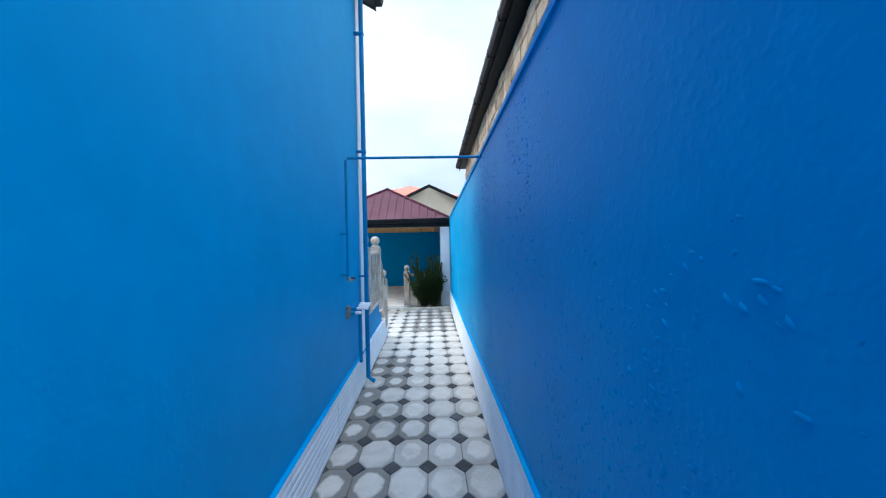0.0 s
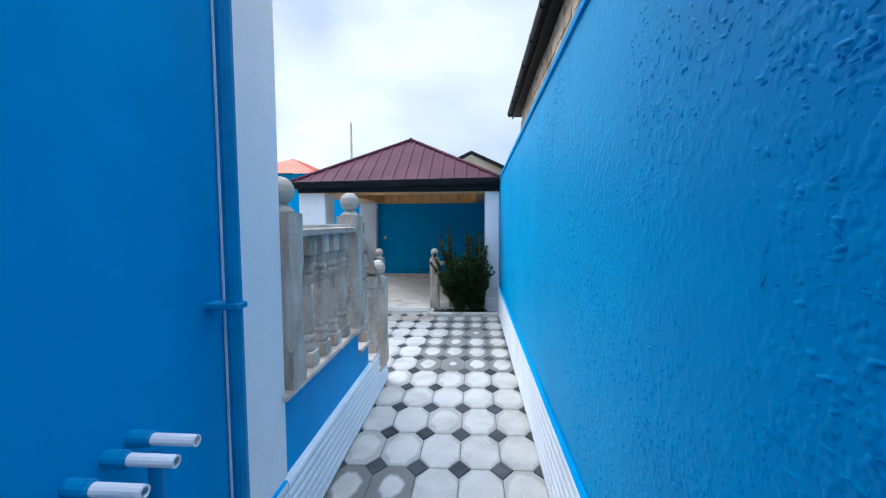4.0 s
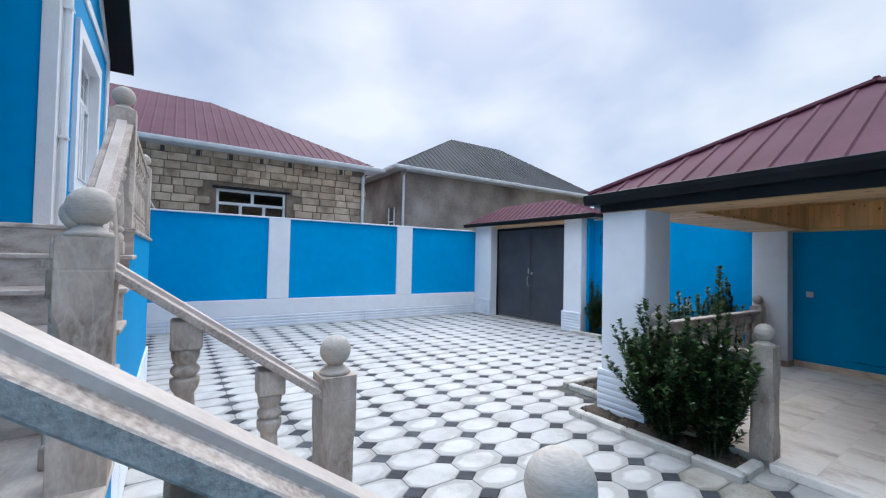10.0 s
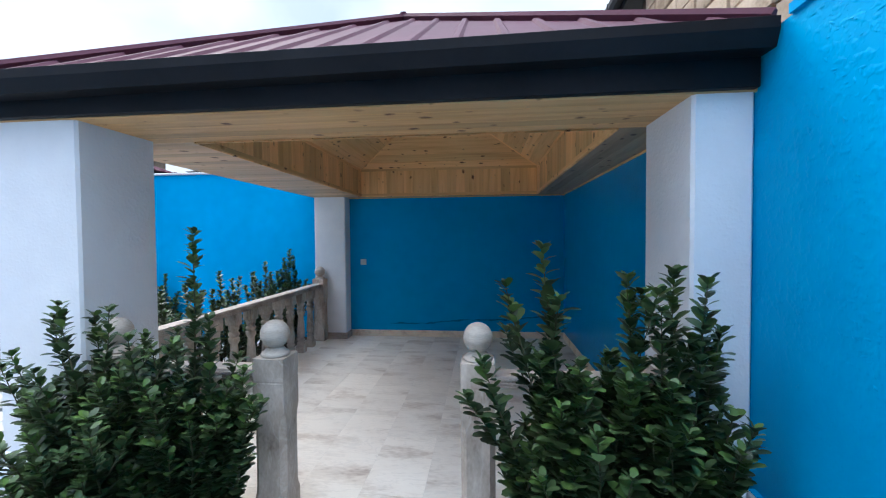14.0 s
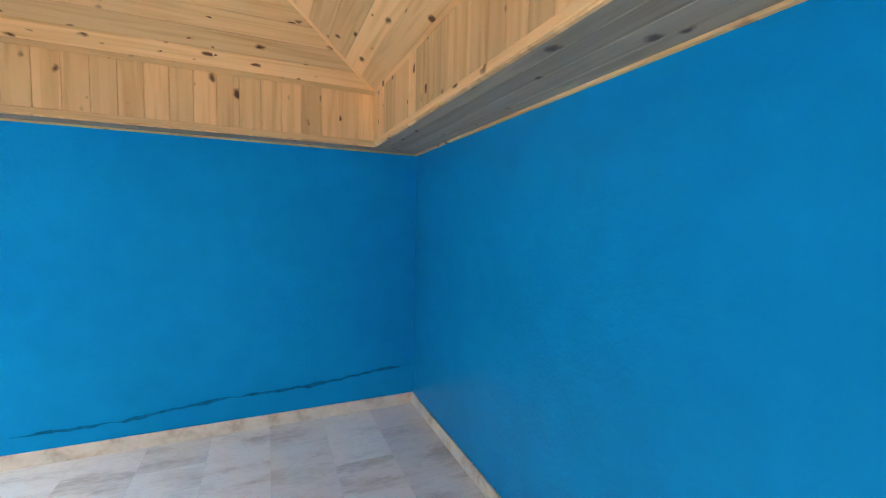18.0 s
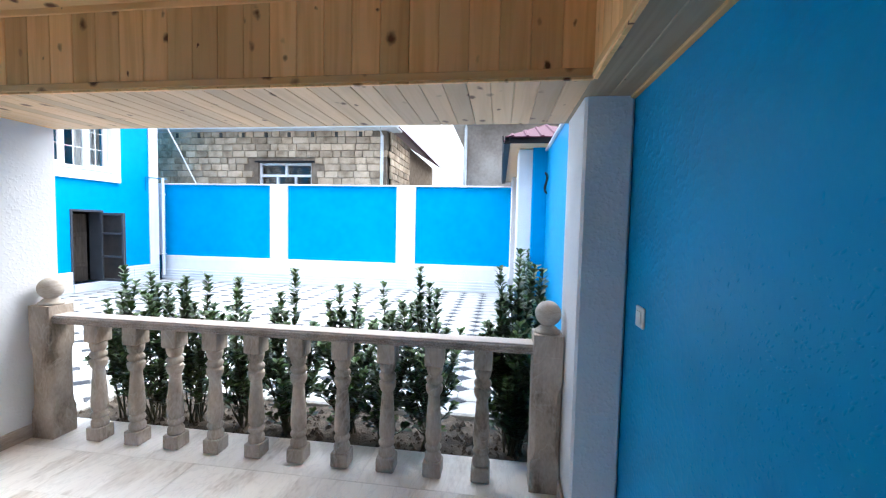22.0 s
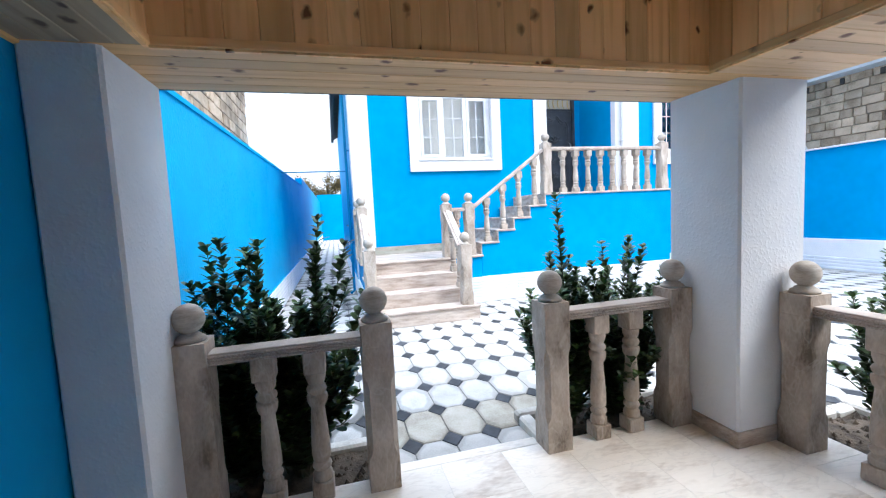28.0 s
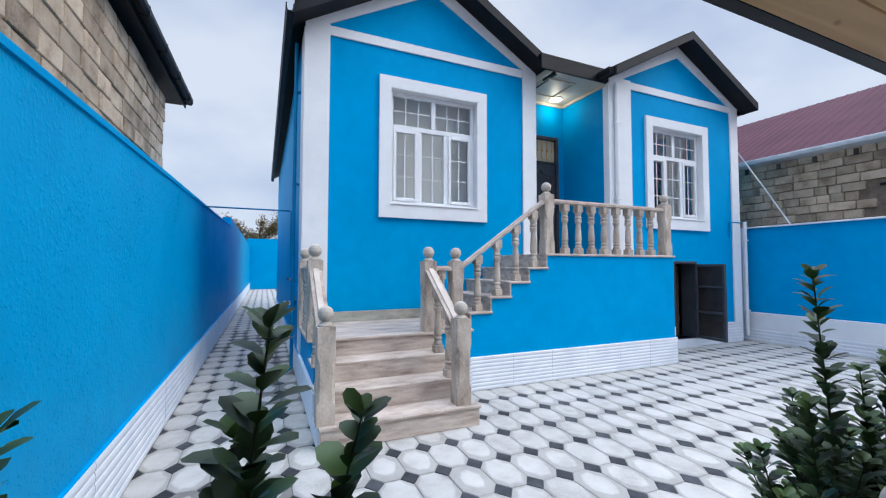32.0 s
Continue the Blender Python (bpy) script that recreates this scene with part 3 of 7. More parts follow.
def rib_roof(parent, mat, e0, e1, r0, r1, pitch=0.2, rib=0.014, t=0.012, label="", name="roof_sheet"):
    """A roof plane of ribbed sheet from the eave e0-e1 up to the ridge r0-r1, its ribs running down the slope."""
    e0, e1, r0, r1 = (Vector(p) for p in (e0, e1, r0, r1))
    bm = bmesh.new()
    u = (e1 - e0).normalized()
    length = (e1 - e0).length
    a, b = (r0 - e0).dot(u), (r1 - e0).dot(u)
    up = r0 - e0 - u * a
    h, s = up.length, up.normalized()
    n = u.cross(s).normalized()
    if n.z < 0:
        n = -n
    top = [bm.verts.new(p) for p in ((e0, e1, r1, r0) if (r1 - r0).length > 1e-3 else (e0, e1, r0))]
    low = [bm.verts.new(v.co - n * t) for v in top]
    bm.faces.new(top)
    bm.faces.new(low[::-1])
    m = len(top)
    for i in range(m):
        bm.faces.new((top[i], low[i], low[(i + 1) % m], top[(i + 1) % m]))
    ribs = []
    x = pitch * 0.5
    while x < length - 0.02:
        f = 1.0
        if x < a:
            f = x / a
        elif x > b:
            f = (length - x) / (length - b)
        g = h * f
        if g > 0.06:
            rb = bmesh.new()
            p = e0 + u * x
            sec = ((-0.026, 0), (-0.013, rib), (0.013, rib), (0.026, 0))
            lo = [rb.verts.new(p + u * du + n * dn - s * 0.01) for du, dn in sec]
            hi = [rb.verts.new(p + u * du + n * dn + s * (g - 0.02)) for du, dn in sec]
            for i in range(3):
                rb.faces.new((lo[i], lo[i + 1], hi[i + 1], hi[i]))
            rb.faces.new(lo[::-1])
            rb.faces.new(hi)
            bmesh.ops.recalc_face_normals(rb, faces=rb.faces[:])
            ribs.append(rb)
        x += pitch
    bmesh.ops.recalc_face_normals(bm, faces=bm.faces[:])
    sheet = part(name, bm, mat, parent, label)
    for rb in ribs:
        part("rib", rb, mat, sheet)
    return sheet


class Boards:
    """Gathers boards with texture coordinates along their grain into one mesh."""
    def __init__(self):
        self.v, self.f, self.uv = [], [], []

    def add(self, a, b, c, d, n, t=0.012, gap=0.0002):
        """A board a-b-c-d: a to b is its long side, n its outer normal."""
        a, b, c, d, n = (Vector(p) for p in (a, b, c, d, n))
        side = (d - a).normalized() * gap
        a, b, c, d = a + side, b + side, c - side, d - side
        ch = (d - a).normalized() * 0.0032
        k = len(self.v)
        ou, ov = random.uniform(0, 40), random.uniform(0, 40)
        u = (b - a).normalized()
        w = (d - a).length
        ring = [a - n * t, b - n * t, a, b, a + n * 0.0032 + ch, b + n * 0.0032 + ch, d + n * 0.0032 - ch, c + n * 0.0032 - ch, d, c, d - n * t, c - n * t]
        cross = [0, 0, 0.002, 0.002, 0.006, 0.006, w - 0.006, w - 0.006, w, w, w, w]
        for p, x in zip(ring, cross):
            self.v.append(tuple(p))
            self.uv.append(((p - a).dot(u) + ou, x + ov))
        for i in range(0, 10, 2):
            self.f.append((k + i, k + i + 1, k + i + 3, k + i + 2))
        self.f.append((k, k + 2, k + 4, k + 6, k + 8, k + 10))
        self.f.append((k + 11, k + 9, k + 7, k + 5, k + 3, k + 1))

    def mesh(self, name, mat):
        me = bpy.data.meshes.new(name)
        me.from_pydata(self.v, [], self.f)
        lay = me.uv_layers.new(name="grain")
        flat = np.array([self.uv[l.vertex_index] for l in me.loops], dtype=np.float32).ravel()
        lay.data.foreach_set("uv", flat)
        me.materials.append(mat)
        b = bmesh.new()
        b.from_mesh(me)
        bmesh.ops.recalc_face_normals(b, faces=b.faces[:])
        b.to_mesh(me)
        b.free()
        return me

# ---------------- plan ----------------
WX = 0.66            # face of the long side wall
XL = -9.20           # face of the far side wall
YB = 8.62            # face of the street wall
FL, FR = -0.25, 0.15  # facades of the two house blocks
HX = -0.615           # house side towards the passage
STX = -0.585          # outer side of the first flight
DECK = 0.066         # pavilion floor
SOF = 1.985          # pavilion soffit
LAND, TERR = 0.745, 1.65

# ---------------- ground ----------------
g = bmesh.new()
bx(g, -400, 400, -400, 400, -0.5, -0.055)
solid("ground", g, EARTH, "bare earth around the houses", "ground")

# ---------------- side wall along the passage ----------------
def wall_top(y):
    return 2.315 - 0.029 * y


wall_e = thing("wall_east", "long blue rough-plastered boundary wall beside the passage", "wall", kind="structure")
b = bmesh.new()
prism(b, [(-24.0, -0.05), (5.0, -0.05), (5.0, wall_top(5.0)), (-7.0, wall_top(-7.0)), (-7.0, wall_top(-7.0) + 0.28), (-24.0, wall_top(-7) + 0.28)], "x", WX, WX + 0.2)
part("wall_face", b, BLUE, wall_e, "rough-plastered blue face")
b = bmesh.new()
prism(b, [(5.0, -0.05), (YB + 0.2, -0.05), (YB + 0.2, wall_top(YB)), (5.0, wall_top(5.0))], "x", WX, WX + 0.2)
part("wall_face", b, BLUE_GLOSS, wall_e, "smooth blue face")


def flecks(n, y0, y1, z0, z1, seed, wall=None, size=1.0, steep=1.0):
    """Short raised lumps of plaster under the paint, gathered in drifts."""
    r = random.Random(seed)
    v, f = [], []
    while n > 0:
        y, z = r.uniform(y0, y1), r.uniform(z0, z1)
        if noise.noise((y * 0.9, z * 1.3, seed)) + 0.5 * noise.noise((y * 3.1, z * 3.1, seed + 4.0)) < r.uniform(-0.15, 0.55):
            continue
        n -= 1
        ln = (0.0045 + 0.012 * r.random() ** 2.2) * size
        wd = min(ln * r.uniform(0.3, 0.62), 0.006 * size)
        up = wd * r.uniform(0.32, 0.55) * steep
        a = r.gauss(0.5, 0.6)
        c, s = math.cos(a), math.sin(a)
        k = len(v)
        for p, q, h in ((-ln, 0, -0.001), (-ln * 0.4, wd, -0.001), (ln * 0.5, wd * 0.8, -0.001), (ln, wd * 0.2, -0.001), (ln * 0.4, -wd, -0.001), (-ln * 0.5, -wd * 0.7, -0.001), (-ln * 0.45, 0, up), (ln * 0.45, 0, up * 0.8)):
            s1, s2 = y + p * c - q * s, z + p * s + q * c
            v.append((s1, YB - h, s2) if wall else (WX - h, s1, s2))
        f += [(k, k + 1, k + 6), (k + 1, k + 2, k + 7, k + 6), (k + 2, k + 3, k + 7), (k + 3, k + 4, k + 7), (k + 4, k + 5, k + 6, k + 7), (k + 5, k, k + 6)]
    me = bpy.data.meshes.new("plaster_flecks")
    me.from_pydata(v, [], f)
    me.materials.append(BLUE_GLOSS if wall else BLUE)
    o = new("plaster_flecks", me)
    for pl in me.polygons:
        pl.use_smooth = True
    o.parent = wall or wall_e
    return tagged(o, "raised slivers in the painted plaster", "", "", "stuff")


flecks(2000, -6.5, -2.8, 0.5, 2.45, 3, size=1.15, steep=1.8)
flecks(6500, -2.8, 0.4, 0.5, 2.35, 9, size=1.1, steep=1.15)
flecks(8500, 0.4, 4.6, 0.3, 2.2, 6, size=1.1)
b = bmesh.new()
quad_slab(b, (WX - 0.014, -7.0, wall_top(-7) + 0.035), (WX + 0.23, -7.0, wall_top(-7) + 0.035), (WX + 0.23, 4.62, wall_top(4.62) + 0.035), (WX - 0.014, 4.62, wall_top(4.62) + 0.035), 0.035)
part("coping", b, BLUE_SMOOTH, wall_e)
panels(wall_e, "x", WX, -1, -24.0, 4.78, 0.0, 0.43)
part("plinth_ledge", box(WX - 0.026, WX + 0.001, -24.0, 4.78, 0.43, 0.436, 0.002), BLUE_SMOOTH, wall_e, "blue paint over the plinth ledge")
wall_s = thing("wall_south", "blue wall closing the end of the passage", "wall", kind="structure")
part("wall_face", box(-3.0, WX + 0.2, -24.2, -24.0, -0.05, 3.3), BLUE, wall_s)

# ---------------- far side wall with pilasters ----------------
wall_w = thing("wall_west", "blue yard wall with white pilasters and white plinth", "wall", kind="structure")
part("wall_face", box(XL - 0.22, XL - 0.05, -6.0, YB + 0.2, -0.05, 2.26), BLUE_SMOOTH, wall_w)
part("plinth_band", box(XL - 0.05, XL - 0.012, 0.0, 8.3, 0.24, 0.575, 0.008), WHITE, wall_w, "white painted band")
panels(wall_w, "x", XL - 0.03, 1, 0.0, 8.3, 0.0, 0.24, ribs=4)
part("coping", box(XL - 0.25, XL + 0.005, -6.0, YB + 0.1, 2.26, 2.29, 0.006), WHITE, wall_w, "thin white coping")
for y0 in (-0.35, 2.81, 5.80):
    part("pilaster", box(XL - 0.06, XL, y0, y0 + 0.43, 0.575, 2.285, 0.01), WHITE, wall_w, "white pilaster")

# ---------------- street wall ----------------
wall_n = thing("wall_north", "blue street wall behind the pavilion", "wall", kind="structure")
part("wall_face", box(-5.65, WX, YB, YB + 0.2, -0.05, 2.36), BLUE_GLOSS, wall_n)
part("coping", box(-5.65, -2.7, YB - 0.03, YB + 0.23, 2.36, 2.39, 0.006), GALV, wall_n)
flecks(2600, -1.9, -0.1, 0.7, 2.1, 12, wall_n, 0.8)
part("side_wall", box(-14.0, XL + 0.02, YB, YB + 0.2, -0.05, 2.26), BLUE, wall_n)

# ---------------- pavilion ----------------
pav = thing("pavilion", "open pavilion with white pillars and a wine-red sheet metal roof", "pavilion")
for nm, x0, x1, y0, y1 in (("pillar", -2.70, -2.25, 4.80, 5.25), ("pillar", 0.425, WX - 0.003, 4.80, 5.27), ("pillar", -2.68, -2.25, 8.415, YB - 0.003)):
    p = part(nm, box(x0, x1, y0, y1, DECK if y0 > 8 else 0.0, SOF + 0.05, 0.012), WHITE, pav, "white plastered square pillar")
    part("skirting", box(x0 - 0.014, min(x1 + 0.014, WX - 0.001), y0 + (0.05 if y0 < 8 else -0.014), min(y1 + 0.014, YB - 0.001), DECK, DECK + 0.085, 0.004), STEP, p, "brown stone skirting")
b = bmesh.new()
ribbed(b, "y", 4.80, -1, -2.72, -2.23, 0.0, 0.42, ribs=7, depth=0.03)
part("plinth", b, PLINTH, pav, "white ribbed pillar base")
b = bmesh.new()
ribbed(b, "x", -2.70, -1, 4.79, 5.25, 0.0, 0.42, ribs=7, depth=0.03)
part("plinth", b, PLINTH, pav, "white ribbed pillar base")
b = bmesh.new()
ribbed(b, "y", 4.80, -1, 0.42, WX - 0.035, 0.0, 0.42, ribs=7, depth=0.03)
part("plinth", b, PLINTH, pav, "white ribbed pillar base")
# eaves and roof
EX0, EX1, EY0, EY1, EZ = -2.80, WX - 0.01, 4.70, 8.95, 2.20
EZW = EZ - 0.04      # the eaves fall a little towards the yard
RX, RY0, RY1, RZ = -1.0, 6.25, 7.3, 3.11
for nm, q in (("roof_sheet", ((EX0, EY0, EZW), (EX1, EY0, EZ), (RX, RY0, RZ), (RX, RY0, RZ))), ("roof_sheet", ((EX1, EY1, EZ), (EX0, EY1, EZW), (RX, RY1, RZ), (RX, RY1, RZ))),
              ("roof_sheet", ((EX0, EY1, EZW), (EX0, EY0, EZW), (RX, RY0, RZ), (RX, RY1, RZ))), ("roof_sheet", ((EX1, EY0, EZ), (EX1, EY1, EZ), (RX, RY1, RZ), (RX, RY0, RZ)))):
    rib_roof(pav, ROOF, *q, pitch=0.2)
for x, y, yr in ((EX0, EY0, RY0), (EX1, EY0, RY0), (EX0, EY1, RY1), (EX1, EY1, RY1)):
    part("ridge_cap", tube(bmesh.new(), [(x, y, (EZW if x == EX0 else EZ) + 0.015), (RX, yr, RZ + 0.02)], 0.03, 6), ROOF, pav)
part("ridge_cap", tube(bmesh.new(), [(RX, RY0 - 0.03, RZ + 0.02), (RX, RY1 + 0.03, RZ + 0.02)], 0.035, 6), ROOF, pav)
b = bmesh.new()
bx(b, EX0 + 0.10, EX1, EY0 + 0.06, EY0 + 0.095, SOF + 0.003, EZ - 0.05, 0.004)
part("fascia", b, BLACK, pav, "black fascia board")
part("fascia", box(EX0 + 0.10, EX0 + 0.14, EY0 + 0.11, EY1 - 0.1, SOF + 0.003, EZW - 0.05, 0.004), BLACK, pav, "black fascia board")
def gutter(bm, axis, line, side, a0, a1, z, w=0.10, h=0.085):
    """A box gutter with a rolled lip."""
    pts = [(line, z), (line, z - h), (line + side * w * 0.8, z - h), (line + side * w, z - h * 0.4), (line + side * w, z), (line + side * (w - 0.012), z + 0.006), (line + side * (w - 0.014), z - h * 0.4), (line + side * w * 0.75, z - h + 0.012), (line + side * 0.012, z - h + 0.012), (line + side * 0.012, z)]
    return prism(bm, pts, "y" if axis == "x" else "x", a0, a1)


b = gutter(bmesh.new(), "y", EY0 + 0.06, -1, EX0 - 0.03, EX1, EZ, 0.10, 0.10)
for v in b.verts:
    if v.co.x < 0:
        v.co.z -= EZ - EZW
part("gutter", b, BLACK, pav, "black rain gutter")
part("gutter", gutter(bmesh.new(), "x", EX0 + 0.10, -1, EY0 - 0.03, EY1, EZW, 0.12, 0.10), BLACK, pav, "black rain gutter")

# boarded ceiling
IX0, IX1, IY0, IY1, IZ = -2.02, 0.285, 5.28, 8.40, 2.335     # inner box
TX0, TX1, TY0, TY1, TZ = -1.41, -0.38, 5.79, 7.97, 2.70      # flat top
ceil, shaded_boards, front_boards = Boards(), Boards(), Boards()
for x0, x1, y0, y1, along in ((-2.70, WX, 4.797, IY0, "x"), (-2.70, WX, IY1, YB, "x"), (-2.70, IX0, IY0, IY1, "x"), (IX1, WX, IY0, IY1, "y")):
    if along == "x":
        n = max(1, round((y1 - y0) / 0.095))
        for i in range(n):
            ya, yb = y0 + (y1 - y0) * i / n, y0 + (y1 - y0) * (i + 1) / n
            (shaded_boards if y0 == IY1 else front_boards if y1 == IY0 else ceil).add((x0, ya, SOF), (x1, ya, SOF), (x1, yb, SOF), (x0, yb, SOF), (0, 0, -1))
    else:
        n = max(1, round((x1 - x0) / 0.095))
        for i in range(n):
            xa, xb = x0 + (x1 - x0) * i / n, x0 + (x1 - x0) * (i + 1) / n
            shaded_boards.add((xa, y0, SOF), (xa, y1, SOF), (xb, y1, SOF), (xb, y0, SOF), (0, 0, -1))
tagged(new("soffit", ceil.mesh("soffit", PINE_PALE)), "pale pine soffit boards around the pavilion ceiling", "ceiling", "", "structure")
# wall-side boards carry their shade in the board colour
tagged(new("soffit", shaded_boards.mesh("soffit", PINE_SHADED)), "pine soffit boards along the pavilion walls, coloured brown for shade", "ceiling", "", "structure")
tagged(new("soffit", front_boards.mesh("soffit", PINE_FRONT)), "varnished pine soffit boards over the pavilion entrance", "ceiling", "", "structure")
ceil = Boards()
for (x0, y0), (x1, y1), n in (((IX0, IY0), (IX1, IY0), (0, 1, 0)), ((IX1, IY0), (IX1, IY1), (-1, 0, 0)), ((IX1, IY1), (IX0, IY1), (0, -1, 0)), ((IX0, IY1), (IX0, IY0), (1, 0, 0))):
    ln = math.hypot(x1 - x0, y1 - y0)
    k = round(ln / 0.115)
    for i in range(k):
        pa = (x0 + (x1 - x0) * i / k, y0 + (y1 - y0) * i / k)
        pb = (x0 + (x1 - x0) * (i + 1) / k, y0 + (y1 - y0) * (i + 1) / k)
        ceil.add((*pa, SOF - 0.012), (*pa, IZ), (*pb, IZ), (*pb, SOF - 0.012), n)
def slope(lo0, lo1, hi0, hi1, k):
    """Boards along the slope plane between its lower and upper edges."""
    lo0, lo1, hi0, hi1 = (Vector(p) for p in (lo0, lo1, hi0, hi1))
    n = (lo1 - lo0).cross(hi0 - lo0).normalized()
    if n.z > 0:
        n = -n
    for i in range(k):
        f, h = i / k, (i + 1) / k
        ceil.add(lo0.lerp(hi0, f), lo1.lerp(hi1, f), lo1.lerp(hi1, h), lo0.lerp(hi0, h), n)
slope((IX0, IY0, IZ), (IX1, IY0, IZ), (TX0, TY0, TZ), (TX1, TY0, TZ), 5)
slope((IX0, IY1, IZ), (IX1, IY1, IZ), (TX0, TY1, TZ), (TX1, TY1, TZ), 5)
slope((IX0, IY0, IZ), (IX0, IY1, IZ), (TX0, TY0, TZ), (TX0, TY1, TZ), 6)
slope((IX1, IY0, IZ), (IX1, IY1, IZ), (TX1, TY0, TZ), (TX1, TY1, TZ), 6)
for i in range(9):
    xa, xb = TX0 + (TX1 - TX0) * i / 9, TX0 + (TX1 - TX0) * (i + 1) / 9
    ceil.add((xa, TY0, TZ), (xa, TY1, TZ), (xb, TY1, TZ), (xb, TY0, TZ), (0, 0, -1))
# moulding strips along the angles
def strip(a, b, n, w=0.03):
    a, b, n = Vector(a), Vector(b), Vector(n).normalized()
    s = n.cross((b - a).normalized()) * w / 2
    ceil.add(a - s + n * 0.006, b - s + n * 0.006, b + s + n * 0.006, a + s + n * 0.006, n, t=0.01, gap=0.0)
for c, t in (((IX0, IY0), (TX0, TY0)), ((IX1, IY0), (TX1, TY0)), ((IX0, IY1), (TX0, TY1)), ((IX1, IY1), (TX1, TY1))):
    strip((*c, IZ), (*t, TZ), (0.0 - (c[0] > -1) * 0.5 + (c[0] < -1) * 0.5, 0.5 if c[1] < 7 else -0.5, -0.7))
for a, e, n in (((IX0, IY0), (IX1, IY0), (0, 1, 0)), ((IX1, IY0), (IX1, IY1), (-1, 0, 0)), ((IX1, IY1), (IX0, IY1), (0, -1, 0)), ((IX0, IY1), (IX0, IY0), (1, 0, 0))):
    for z in (IZ - 0.012, SOF + 0.012):
        strip((*a, z), (*e, z), n, 0.032)
for a, e, n in (((TX0, TY0), (TX1, TY0), (0, 0.4, -1)), ((TX0, TY1), (TX1, TY1), (0, -0.4, -1))):
    strip((*a, TZ), (*e, TZ), n, 0.03)
for a, e in (((WX - 0.012, 5.2), (WX - 0.012, YB)), ((WX, YB - 0.012), (-2.27, YB - 0.012))):
    strip((*a, SOF - 0.004), (*e, SOF - 0.004), (0, 0, -1), 0.024)
tagged(new("ceiling", ceil.mesh("ceiling", PINE)), "varnished knotty pine board ceiling of the pavilion", "ceiling", "", "structure")
b = bmesh.new()
for x0, x1, y0, y1 in ((EX0 + 0.14, EX1, EY0 + 0.11, IY0 - 0.03), (EX0 + 0.14, EX1, IY1 + 0.03, EY1 - 0.12), (EX0 + 0.14, IX0 - 0.03, IY0 - 0.03, IY1 + 0.03), (IX1 + 0.03, EX1, IY0 - 0.03, IY1 + 0.03)):
    bx(b, x0, x1, y0, y1, SOF + 0.02, SOF + 0.15)
part("ring_beam", b, MORTAR, pav)

# pavilion floor
deck = thing("floor", "pale veined travertine tile floor of the pavilion", "floor", kind="structure")
b = box(-2.72, WX, 4.86, YB, 0.0, DECK - 0.0015)
part("bed", b, GROUT, deck)
part("edge_step", box(-1.30, -0.49, 4.78, 4.86, 0.0, DECK, 0.006), MARBLE, deck, "stone edge step")
part("skirting", box(WX - 0.014, WX - 0.001, 5.285, YB, DECK, DECK + 0.085, 0.003), SAND_SKIRT, deck, "sandy stone skirting")
part("skirting", box(-2.25, WX - 0.014, YB - 0.014, YB - 0.001, DECK, DECK + 0.085, 0.003), SAND_SKIRT, deck, "sandy stone skirting")

# ---------------- house ----------------
house = thing("house", "blue single-storey house with white trim, twin gables and a raised terrace", "house")
RB = -1.0   # back of the porch


